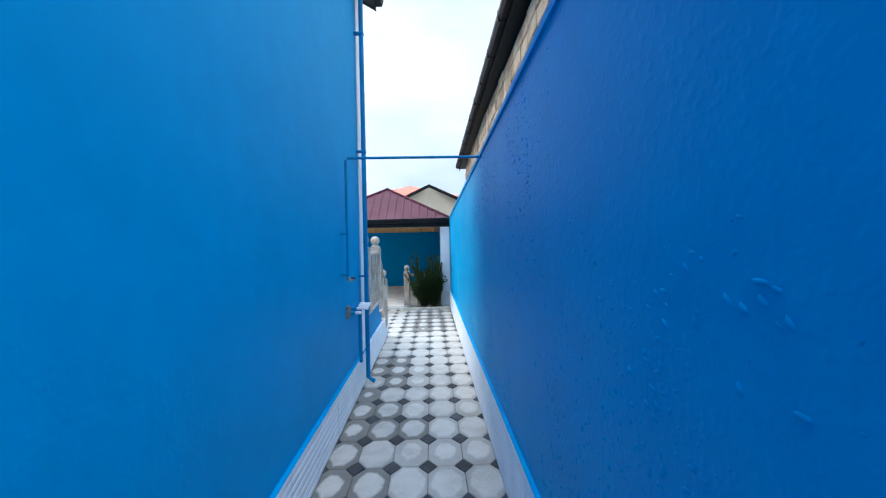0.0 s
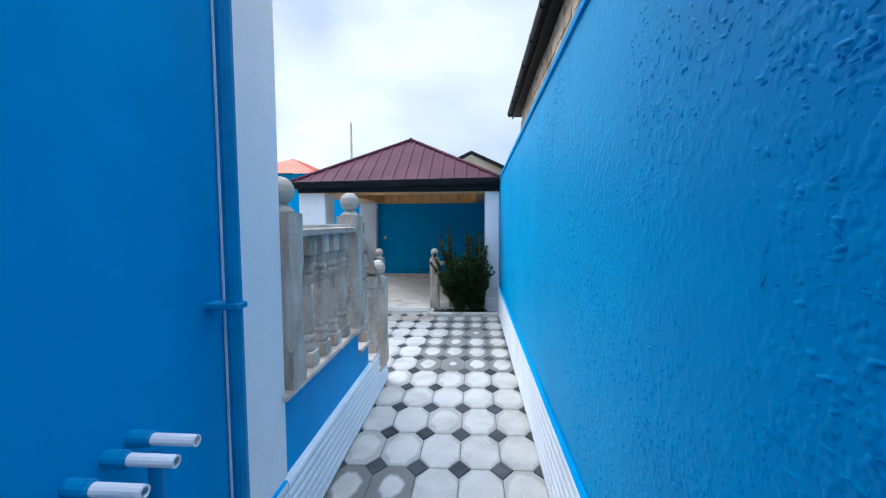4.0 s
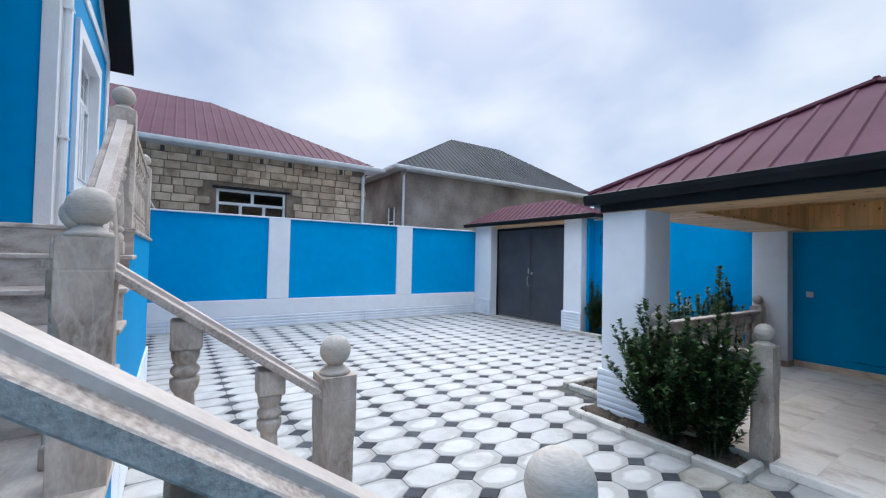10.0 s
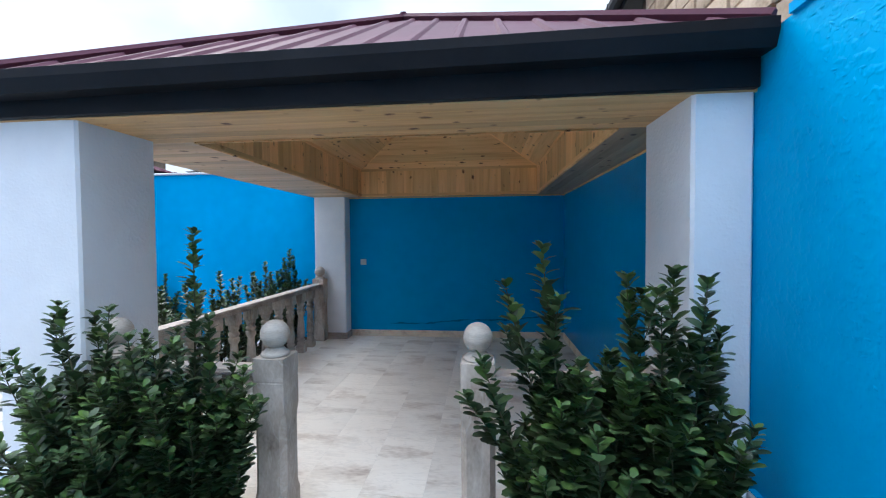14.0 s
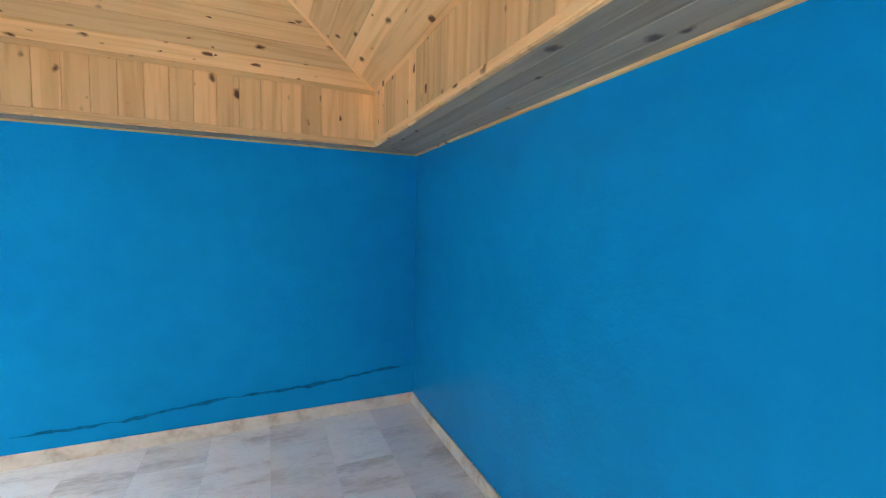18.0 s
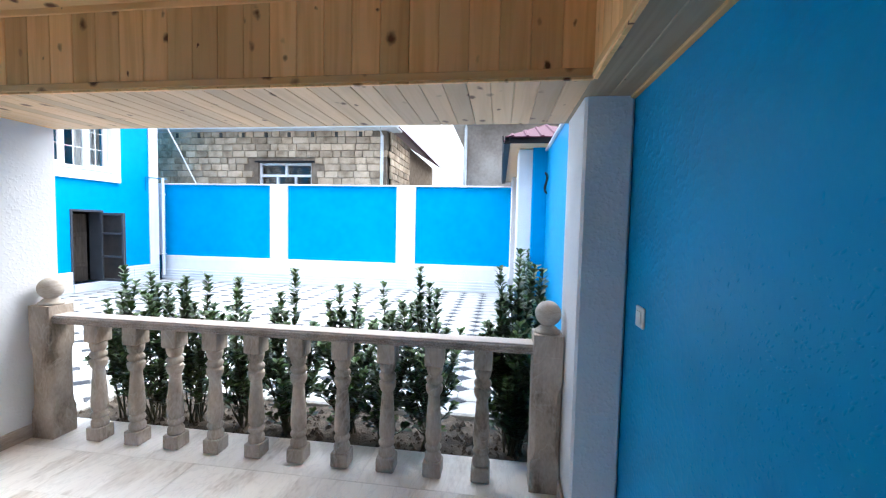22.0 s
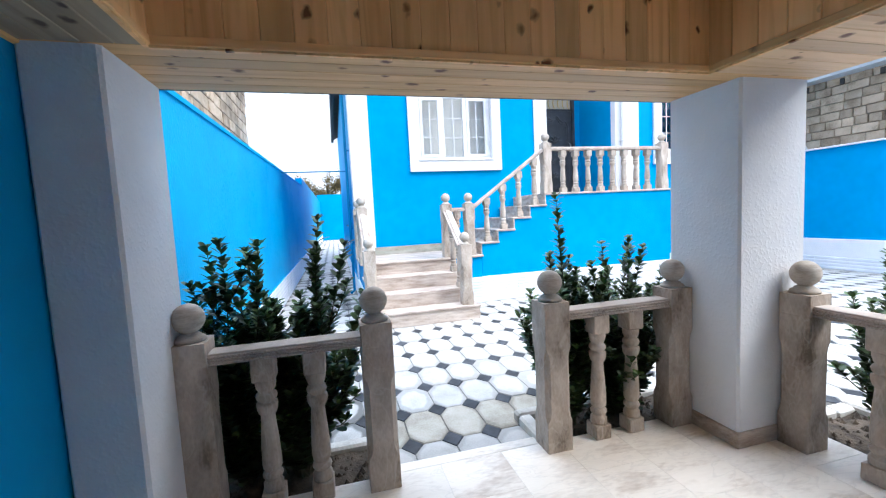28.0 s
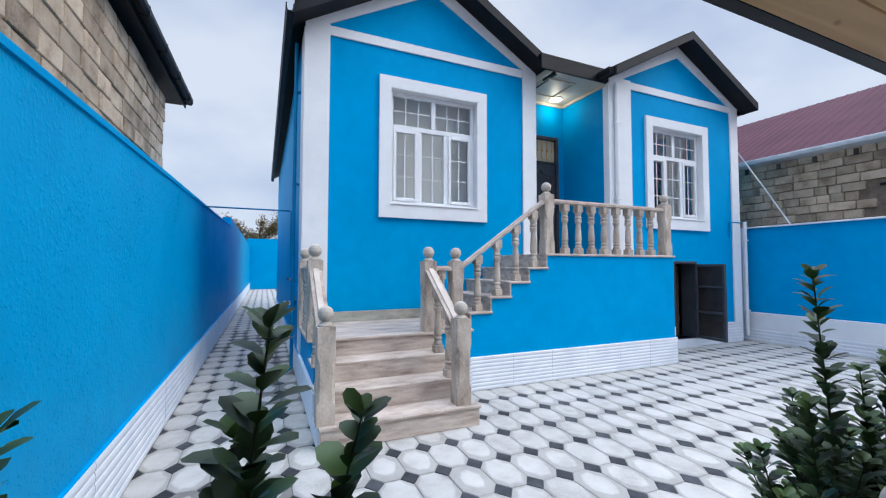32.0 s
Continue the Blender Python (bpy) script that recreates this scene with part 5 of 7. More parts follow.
tube(b, [(-11.15, 7.1, 4.24), (-11.42, 7.1, 4.05), (-11.42, 7.1, 0.2)], 0.04, 10)
part("downpipe", b, GALV, grey, "white downpipe")
# a flat dark panel paints the unlit depth of the window
part("window", box(-12.25, -11.85, 7.02, 7.06, 2.3, 3.1), DARK, grey, "dark panel standing for an unlit window opening")
b = bmesh.new()
for q in ((-12.26, -12.22, 2.3, 3.1), (-11.88, -11.84, 2.3, 3.1), (-12.22, -11.88, 2.62, 2.66)):
    bx(b, q[0], q[1], 7.005, 7.03, q[2], q[3])
part("window_frame", b, PVC, grey)

# ---------------- neighbouring house of limestone, over the passage wall ----------------
stone_e = thing("stone_house", "pale limestone block house with dark eaves over the passage wall", "house")
part("wall", box(1.40, 6.0, -2.58, 7.98, 0.0, 4.25), MORTAR, stone_e)
def eave_z(y):
    return 4.31 - 0.031 * y
b = bmesh.new()
prism(b, [(-3.3, eave_z(-3.3) - 0.02), (8.33, eave_z(8.33) - 0.02), (8.33, eave_z(8.33) + 0.10), (-3.3, eave_z(-3.3) + 0.10)], "x", 1.20, 6.3)
part("eaves_soffit", b, BLACK, stone_e, "dark boarded eaves")
b = bmesh.new()
prism(b, [(-3.3, eave_z(-3.3) - 0.07), (8.33, eave_z(8.33) - 0.07), (8.33, eave_z(8.33) + 0.13), (-3.3, eave_z(-3.3) + 0.13)], "x", 1.18, 1.20)
part("fascia", b, BLACK, stone_e, "dark fascia")
b = bmesh.new()
prof = [(1.18, 0.10), (1.18, 0.0), (1.10, -0.01), (1.07, 0.04), (1.07, 0.10), (1.085, 0.105), (1.09, 0.05), (1.11, 0.012), (1.165, 0.015), (1.165, 0.10)]
lo = [b.verts.new((x, -3.3, eave_z(-3.3) + z)) for x, z in prof]
hi = [b.verts.new((x, 8.35, eave_z(8.35) + z)) for x, z in prof]
for i in range(len(prof)):
    b.faces.new((lo[i], hi[i], hi[(i + 1) % len(prof)], lo[(i + 1) % len(prof)]))
b.faces.new(lo)
b.faces.new(hi[::-1])
bmesh.ops.recalc_face_normals(b, faces=b.faces[:])
part("gutter", b, BLACK, stone_e, "dark rain gutter")
for i in range(13):
    y = -3.0 + 0.93 * i
    b = bmesh.new()
    prism(b, [(1.065, eave_z(y) - 0.015), (1.19, eave_z(y) - 0.015), (1.19, eave_z(y) + 0.11), (1.065, eave_z(y) + 0.11)], "y", y, y + 0.022)
    part("gutter_bracket", b, BLACK, stone_e)
b = bmesh.new()
for y0 in (-2.58, 7.78):
    z0 = eave_z(y0)
    prism(b, [(1.45, z0 + 0.09), (6.0, z0 + 0.09), (6.0, z0 + 1.6), (1.45, z0 + 0.2)], "y", y0, y0 + 0.2)
    part("gable", b, MORTAR, stone_e)
    b = bmesh.new()
prism(b, [(-2.38, eave_z(-2.38) + 0.09), (7.78, eave_z(7.78) + 0.09), (7.78, eave_z(7.78) + 1.6), (-2.38, eave_z(-2.38) + 1.6)], "x", 5.8, 6.0)
part("wall", b, MORTAR, stone_e)
b = bmesh.new()
quad_slab(b, (1.1, -3.35, eave_z(-3.35) + 0.16), (6.0, -3.35, eave_z(-3.35) + 1.7), (6.0, 8.4, eave_z(8.4) + 1.7), (1.1, 8.4, eave_z(8.4) + 0.16), 0.04)
part("roof", b, ROOF_GREY, stone_e)

# ---------------- houses further off ----------------
def far_house(label, x0, x1, y0, y1, ze, zr, wall_mat, roof_mat, hip=True):
    h = thing("house", label, "house")
    part("wall", box(x0, x1, y0, y1, 0, ze), wall_mat, h)
    xm, inset = (x0 + x1) / 2, (min(x1 - x0, y1 - y0) / 2 if hip else 0.0)
    o = 0.35
    a, c = (xm, y0 + inset, zr), (xm, y1 - inset, zr)
    rib_roof(h, roof_mat, (x1 + o, y0 - o, ze), (x1 + o, y1 + o, ze), a, c, pitch=0.35, rib=0.03, name="roof")
    rib_roof(h, roof_mat, (x0 - o, y1 + o, ze), (x0 - o, y0 - o, ze), c, a, pitch=0.35, rib=0.03, name="roof")
    if hip:
        rib_roof(h, roof_mat, (x0 - o, y0 - o, ze), (x1 + o, y0 - o, ze), a, a, pitch=0.35, rib=0.03, name="roof")
    else:
        g2 = bmesh.new()
        prism(g2, [(x0, ze), (x1, ze), (xm, zr)], "y", y0, y0 + 0.2)
        part("gable", g2, wall_mat, h)
        for s in (-1, 1):
            e = xm + s * ((x1 - x0) / 2 + o)
            g2 = bmesh.new()
            prism(g2, [(e, ze - 0.2), (e, ze + 0.02), (xm, zr + 0.1), (xm, zr - 0.1)], "y", y0 - o, y0 - o + 0.06)
            part("verge_board", g2, BLACK, h, "dark verge board")
    return h


far_house("far house with an orange metal hip roof", -18.0, -12.0, 29, 37, 5.3, 6.9, BLUE_SMOOTH, TERRACOTTA)
far_house("far house with an orange metal roof behind a cream gable", -5.5, 2.5, 27, 35, 5.2, 6.7, CREAM, TERRACOTTA)
far_house("cream-rendered house with a dark-edged gable", -1.6, 1.9, 20, 26, 4.2, 5.1, CREAM, ROOF_GREY, hip=False)
far_house("far grey-roofed house over the street", -28.6, -21.9, 40, 47, 7.9, 9.25, SLATE, ROOF_GREY)
pole = bmesh.new()
lathe(pole, [(0.11, 0.0), (0.08, 9.3), (0.02, 9.4)], 8, (-9.3, 30.0, 0.0))
solid("street_pole", pole, CREAM, "tall weathered wooden street pole", "pole", kind="thing")

# ---------------- fittings on the walls ----------------
def pipe_thing(name, label, cat, runs, r, mat, clamps=()):
    t = thing(name, label, cat)
    for i, pts in enumerate(runs):
        part("pipe", tube(bmesh.new(), pts, r, 10), mat, t, smooth=False)
    for x0, x1, y0, y1, z0, z1 in clamps:
        part("clamp", box(x0, x1, y0, y1, z0, z1, 0.003), mat, t)
    return t


pipe_thing("water_pipe", "thin blue-painted pipe bridging the passage between house and wall", "pipe",
           [[(HX + 0.06, -1.575, 1.30), (HX + 0.06, -1.575, 2.33), (HX + 0.08, -1.575, 2.35), (WX, -1.575, 2.35)]], 0.012, PIPE,
           [(HX, HX + 0.075, -1.592, -1.558, 1.665, 1.685), (HX, HX + 0.075, -1.592, -1.558, 1.305, 1.32)])
b = bmesh.new()
tube(b, [(HX + 0.06, -1.575, 1.30), (HX + 0.06, -1.575, 1.27), (HX + 0.1, -1.55, 1.26)], 0.016, 8)
tap = thing("tap", "small tarnished tap with a red lever on the thin blue pipe", "tap")
part("body", b, STEEL, tap)
part("lever", box(HX + 0.08, HX + 0.125, -1.568, -1.549, 1.273, 1.286, 0.004), ROOF, tap, "dark red lever")
pipe_thing("downpipe", "blue-painted rain downpipe on the house corner", "pipe", [[(HX + 0.08, -0.68, 4.6), (HX + 0.08, -0.68, 0.10), (HX + 0.15, -0.68, 0.05)]], 0.025, PIPE,
           [(HX, HX + 0.108, -0.71, -0.65, z, z + 0.02) for z in (1.22, 2.6, 3.9)])
sock = thing("junction_box", "grey weathered electrical box low on the blue wall", "junction box")
part("body", box(HX, HX + 0.030, -1.425, -1.335, 0.89, 1.00, 0.004), BOX_GREY, sock)
part("cover", box(HX + 0.030, HX + 0.034, -1.41, -1.35, 0.905, 0.985, 0.002), BOX_GREY, sock)
for y, z, ln in ((-1.25, 0.915, 0.075), (-1.16, 0.945, 0.13), (-1.07, 0.955, 0.13), (-1.00, 0.965, 0.13)):
    t = thing("pipe_stub", "short white plastic pipe stub with blue paint at its root", "pipe", group="pipe stubs")
    b = bmesh.new()
    lathe(b, [(0.0145, 0.0), (0.0145, ln), (0.010, ln), (0.010, ln - 0.03)], 12)
    bmesh.ops.rotate(b, verts=b.verts[:], matrix=Matrix.Rotation(radians(90), 3, "Y"))
    part("pipe", b, PVC, t, at=pose(HX + 0.04, y, z))
    b = bmesh.new()
    lathe(b, [(0.020, -0.014), (0.020, 0.040), (0.016, 0.046)], 12)
    bmesh.ops.rotate(b, verts=b.verts[:], matrix=Matrix.Rotation(radians(90), 3, "Y"))
    part("collar", b, PIPE, t, "blue collar", at=pose(HX + 0.012, y, z))
pipe_thing("drain_pipe", "blue-painted drain pipe under the stubs", "pipe", [[(HX + 0.06, -1.0, 0.93), (HX + 0.06, -1.0, 0.36)]], 0.018, PIPE)
pipe_thing("downpipe", "white rain downpipe beside the porch", "pipe", [[(-5.60, FR + 0.07, 4.60), (-5.60, FR + 0.07, TERR + 0.02)]], 0.035, PVC,
           [(-5.65, -5.55, FR + 0.03, FR + 0.11, z, z + 0.025) for z in (2.6, 3.9)])
pipe_thing("downpipe", "short capped white pipe at the far house corner", "pipe", [[(-9.05, FR + 0.06, 2.39), (-9.05, FR + 0.06, 0.12)]], 0.032, PVC,
           [(-9.10, -9.0, FR - 0.02, FR + 0.10, z, z + 0.025) for z in (0.6, 2.0)])
sw = thing("light_switch", "white plastic light switch on the blue pavilion wall", "light switch")
part("plate", box(-2.105, -2.025, YB - 0.010, YB, 1.055, 1.135, 0.003), PVC, sw)
part("rocker", box(-2.088, -2.042, YB - 0.015, YB - 0.010, 1.07, 1.12, 0.002), PVC, sw)
for y in (6.32, 7.44):
    t = thing("ceiling_light", "unlit square white ceiling light on pine boards", "ceiling light", group="pavilion lights")
    part("frame", box(-1.01, -0.79, y - 0.11, y + 0.11, TZ - 0.045, TZ - 0.006, 0.006), PVC, t)
    part("diffuser", box(-1.0, -0.80, y - 0.10, y + 0.10, TZ - 0.052, TZ - 0.045, 0.003), LAMP_OFF, t, "opal cover")
# ragged crack under the edge of a later plaster coat, low on the back wall
b = bmesh.new()
r = random.Random(8)
upper, lower, lip = [], [], []
for i in range(128):
    x = 0.645 - 0.0185 * i
    z = 0.322 + 0.07 * x - 0.02 * min(0.0, x) + 0.02 * noise.noise((x * 2.2, 3.1, 0.4)) + 0.012 * noise.noise((x * 14.0, 1.0, 0.2))
    w = max(0.0022, 0.0095 + 0.011 * noise.noise((x * 6.0, 8.0, 0.0)) + r.uniform(-0.002, 0.002)) * min(1.0, (128 - i) / 10, (i + 2) / 8)
    upper.append(b.verts.new((x, YB - 0.004, z + w)))
    lower.append((x, z, w))
    lip.append(b.verts.new((x, YB + 0.001, z + w + 0.02)))
for i in range(127):
    b.faces.new((upper[i], upper[i + 1], lip[i + 1], lip[i]))
seam = solid("plaster_seam", b, BLUE_SMOOTH, "ragged edge of a later plaster coat along the foot of the blue wall", "seam", kind="structure", smooth=True)
b = bmesh.new()
rows = [[b.verts.new((x, YB - 0.0015, z - k * w)) for k in (-1, 1)] for x, z, w in lower]
for p, q in zip(rows, rows[1:]):
    b.faces.new((p[0], q[0], q[1], p[1]))
part("crack", b, CRACK, seam, "dark blue strip along the crack")

# ---------------- front door and cellar door ----------------
fd = thing("front_door", "charcoal grey steel front door with raised scrolls and a brass-barred light", "door")
b = bmesh.new()
for q in ((-5.36, -5.30, TERR, TERR + 2.32), (-4.50, -4.44, TERR, TERR + 2.32), (-5.30, -4.50, TERR + 2.26, TERR + 2.32)):
    bx(b, q[0], q[1], RB - 0.10, RB + 0.02, q[2], q[3], 0.005)
part("door_frame", b, DOOR_GREY, fd)
leaf = part("leaf", box(-5.30, -4.50, RB - 0.07, RB - 0.02, TERR + 0.01, TERR + 1.80, 0.004), DOOR_GREY, fd, "dark steel leaf")
# the glow of glass lit from behind is put into the cream colour
part("fanlight", box(-5.30, -4.50, RB - 0.06, RB - 0.05, TERR + 1.84, TERR + 2.26), CREAM, fd, "cream panel standing for backlit glass over the leaf")
part("transom", box(-5.30, -4.50, RB - 0.08, RB - 0.01, TERR + 1.80, TERR + 1.84, 0.004), DOOR_GREY, fd)
for i in range(7):
    x = -5.24 + 0.113 * i
    b = bmesh.new()
    tube(b, [(x, RB - 0.04, TERR + 2.25), (x, RB - 0.03, TERR + 2.06), (x + 0.02, RB - 0.03, TERR + 1.98), (x + 0.012, RB - 0.03, TERR + 1.90), (x - 0.02, RB - 0.035, TERR + 1.85)], 0.009, 6)
    lathe(b, [(0.002, -0.026), (0.016, -0.02), (0.024, 0.0), (0.016, 0.02), (0.002, 0.026)], 8, (x, RB - 0.03, TERR + 2.06))
    part("bar", b, BRASS, fd, "brass bar with a knop")
# raised panels with a scrolled head, and a palm-leaf ornament between them
for z0, z1 in ((0.16, 0.78), (0.92, 1.66)):
    for e, rr in ((0.0, 0.014), (0.045, 0.009)):
        b = bmesh.new()
        xa, xb, top = -5.22 + e, -4.58 - e, TERR + z1 - e
        pts = [(xa, RB - 0.016, TERR + z0 + e), (xa, RB - 0.016, top - 0.20)]
        for k in range(1, 24):
            u = k / 24
            pts.append((xa + (xb - xa) * u, RB - 0.016, top - 0.20 + 0.20 * math.sin(math.pi * u) ** 0.7 + 0.035 * math.sin(math.pi * 6 * u)))
        pts += [(xb, RB - 0.016, top - 0.20), (xb, RB - 0.016, TERR + z0 + e), (xa, RB - 0.016, TERR + z0 + e)]
        tube(b, pts, rr, 6)
        part("moulding", b, DOOR_GREY, leaf, "raised scroll moulding")
    b = bmesh.new()
    for a in (-70, -35, 0, 35, 70):
        c, sn = math.sin(radians(a)), math.cos(radians(a))
        tube(b, [(-4.90, RB - 0.016, TERR + z0 + 0.22), (-4.90 + 0.09 * c, RB - 0.008, TERR + z0 + 0.22 + 0.12 * sn), (-4.90 + 0.17 * c, RB - 0.014, TERR + z0 + 0.22 + 0.16 * sn)], [0.012, 0.02, 0.005], 6)
    part("ornament", b, DOOR_GREY, leaf, "raised palm-leaf ornament")
b = bmesh.new()
tube(b, [(-5.24, RB - 0.02, TERR + 1.12), (-5.24, RB + 0.035, TERR + 1.10), (-5.24, RB + 0.035, TERR + 0.96), (-5.24, RB - 0.02, TERR + 0.94)], 0.011, 8)
part("handle", b, STEEL, leaf, "steel pull handle")

cd = thing("cellar_door", "open dark steel cellar door at the foot of the house", "door", at=pose(-7.59, FR + 0.025, 0.17, 0, 0, 86))
part("leaf", box(0.0, 0.57, -0.012, 0.0, 0.0, 1.36), DOOR, cd, "dark steel leaf")
b = bmesh.new()
for q in ((0.0, 0.045, 0.0, 1.36), (0.525, 0.57, 0.0, 1.36), (0.045, 0.525, 0.0, 0.05), (0.045, 0.525, 1.31, 1.36), (0.045, 0.525, 0.47, 0.51), (0.045, 0.525, 0.93, 0.97)):
    bx(b, q[0], q[1], -0.045, -0.012, q[2], q[3], 0.003)
part("frame", b, GATE, cd, "steel angle frame")
b = bmesh.new()
for q in ((-7.63, -7.59, 0.16, 1.58), (-7.03, -6.99, 0.16, 1.58), (-7.59, -7.03, 1.54, 1.58)):
    bx(b, q[0], q[1], FR - 0.285, FR + 0.02, q[2], q[3], 0.003)
part("jamb", b, GATE, house, "dark steel cellar door frame")
plank = bmesh.new()
bx(plank, -0.05, 0.05, -0.015, 0.015, 0.0, 0.62, 0.004)
pk = solid("plank", plank, CREAM, "old pale board leaning inside the cellar doorway", "board", kind="thing")
pk.matrix_basis = pose(-7.13, FR - 0.42, 0.15, -8, 14, 20)
board = bmesh.new()
bx(board, -7.585, -7.24, FR - 0.36, FR - 0.33, 0.15, 1.50, 0.004)
for z in (0.45, 1.05):
    bx(board, -7.58, -7.25, FR - 0.33, FR - 0.315, z, z + 0.08, 0.003)
solid("board_panel", board, BOARD, "weathered brown board panel standing inside the cellar doorway", "board", kind="thing")
# thin blue pipe and box beside the cellar door
pipe_thing("water_pipe", "thin dark pipe bent along the house front near the cellar door", "pipe", [[(-8.62, FR + 0.03, 2.06), (-8.62, FR + 0.03, 2.36), (-9.05, FR + 0.03, 2.38), (-9.19, FR + 0.03, 2.38)]], 0.011, PIPE)

# ---------------- balustrades ----------------
def baluster_mesh(h):
    """A turned stone baluster h high with square blocks at foot and head."""
    b = bmesh.new()
    bx(b, -0.05, 0.05, -0.05, 0.05, 0, 0.075 * h / 0.65, 0.006)
    bx(b, -0.05, 0.05, -0.05, 0.05, h - 0.10 * h / 0.65, h, 0.006)
    k = h / 0.65
    prof = [(0.044, 0.075), (0.046, 0.085), (0.045, 0.105), (0.036, 0.118), (0.034, 0.124), (0.042, 0.130), (0.0465, 0.140), (0.042, 0.151), (0.034, 0.157), (0.034, 0.163), (0.041, 0.170), (0.044, 0.190), (0.0435, 0.225), (0.039, 0.30), (0.033, 0.37), (0.031, 0.40),
            (0.0385, 0.408), (0.0455, 0.425), (0.0475, 0.445), (0.047, 0.450), (0.036, 0.455), (0.035, 0.460), (0.043, 0.466), (0.0475, 0.478), (0.043, 0.490), (0.035, 0.496), (0.035, 0.502), (0.041, 0.512), (0.0455, 0.530), (0.0465, 0.552)]
    lathe(b, [(r, z * k) for r, z in prof], 16)
    me = finish("baluster", b, STONE)
    for p in me.polygons:
        p.use_smooth = len(p.vertices) == 4 and abs(p.normal.z) < 0.95 and not (abs(abs(p.normal.x) - 1) < 1e-3 or abs(abs(p.normal.y) - 1) < 1e-3)
    return me


def newel_mesh(h, w=0.074):
    """A square newel: plain head and foot, a shaft with its corners carved away between."""
    b = bmesh.new()
    c = 0.017
    def ring(z, cut, s=w):
        pts = []
        for sx, sy in ((1, 1), (-1, 1), (-1, -1), (1, -1)):
            if sx * sy > 0:
                pts += [(sx * s, sy * (s - cut)), (sx * (s - cut), sy * s)]
            else:
                pts += [(sx * (s - cut), sy * s), (sx * s, sy * (s - cut))]
        return [b.verts.new((x, y, z)) for x, y in pts]
    levels = [(0, 0.003), (0.20 * h, 0.003), (0.235 * h, 0.018), (0.27 * h, 0.024), (0.62 * h, 0.024), (0.66 * h, 0.018), (0.70 * h, 0.003), (0.862 * h, 0.003)]
    rings = [ring(z, c2) for z, c2 in levels]
    rings.append(ring(0.866 * h, 0.003, w - 0.001))
    rings.append(ring(0.870 * h, 0.003, w - 0.001))
    rings.append(ring(0.876 * h, 0.003))
    rings.append(ring(h, 0.003))
    for lo, hi in zip(rings, rings[1:]):
        for i in range(8):
            b.faces.new((lo[i], lo[(i + 1) % 8], hi[(i + 1) % 8], hi[i]))
    b.faces.new(rings[0][::-1])
    b.faces.new(rings[-1])
    bmesh.ops.recalc_face_normals(b, faces=b.faces[:])
    return finish("newel_post", b, STONE)


def ball_mesh(r=0.066):
    """A ball finial on a moulded cap."""
    b = bmesh.new()
    prof = [(0.062, 0.0), (0.066, 0.008), (0.060, 0.018), (0.048, 0.022), (0.046, 0.030), (0.034, 0.036), (0.032, 0.042)]
    cz = 0.042 + math.sqrt(r * r - 0.032 ** 2)
    a0 = math.asin((0.042 - cz) / r)
    for i in range(1, 15):
        a = a0 + (math.pi / 2 - a0) * i / 15
        prof.append((r * math.cos(a), cz + r * math.sin(a)))
    prof.append((0.002, cz + r))
    lathe(b, prof, 24)
    return finish("ball_finial", b, BALL, True), cz


BALUSTER = baluster_mesh(0.65)
NEWEL = newel_mesh(0.79)
NEWEL_LOW = newel_mesh(0.82)
BALLM, BALLZ = ball_mesh()
RAILW = 0.062


def rail_bar(bm, a, e, cap=False, low=False):
    """A handrail between two points at its underside: a broad rough slab, or the narrow smooth cap upon it."""
    a, e = Vector(a), Vector(e)
    d = (e - a).normalized()
    s = Vector((d.y, -d.x, 0)).normalized()
    sec = [(-RAILW * 0.96, 0), (RAILW * 0.96, 0), (RAILW, 0.004), (RAILW, 0.031), (RAILW * 0.95, 0.034), (RAILW * 0.50, 0.0375), (RAILW * 0.47, 0.040), (-RAILW * 0.47, 0.040), (-RAILW * 0.50, 0.0375), (-RAILW * 0.95, 0.034), (-RAILW, 0.031), (-RAILW, 0.004)]
    if low:
        half = [(RAILW * 0.90, 0), (RAILW * 0.93, 0.003), (RAILW * 0.93, 0.009), (RAILW * 0.87, 0.011), (RAILW * 0.87, 0.015), (RAILW * 0.98, 0.018), (RAILW * 0.98, 0.024), (RAILW * 0.91, 0.026), (RAILW * 0.91, 0.029), (RAILW, 0.032), (RAILW * 0.98, 0.040)]
        sec = [(-half[0][0], 0)] + half + [(-x, z) for x, z in half[:0:-1]]
    if cap and low:
        sec = [(-RAILW * 0.86, 0.040), (RAILW * 0.86, 0.040), (RAILW * 0.84, 0.048), (RAILW * 0.78, 0.051), (-RAILW * 0.78, 0.051), (-RAILW * 0.84, 0.048)]
    elif cap:
        sec = [(-RAILW * 0.44, 0.040), (RAILW * 0.44, 0.040), (RAILW * 0.42, 0.053), (RAILW * 0.39, 0.056), (-RAILW * 0.39, 0.056), (-RAILW * 0.42, 0.053)]
    lo = [bm.verts.new(a + s * x + Vector((0, 0, z))) for x, z in sec]
    hi = [bm.verts.new(e + s * x + Vector((0, 0, z))) for x, z in sec]
    n = len(sec)
    bm.faces.new(lo)
    bm.faces.new(hi[::-1])
    for i in range(n):
        bm.faces.new((lo[i], hi[i], hi[(i + 1) % n], lo[(i + 1) % n]))
    bmesh.ops.recalc_face_normals(bm, faces=bm.faces[:])
    return bm


def newel(name_group, x, y, z, parent, low=False):
    me = NEWEL_LOW if low else NEWEL
    p = piece("newel_post", me, parent, pose(x, y, z))
    piece("ball_finial", BALLM, p, pose(0, 0, 0.82 if low else 0.79))
    return p


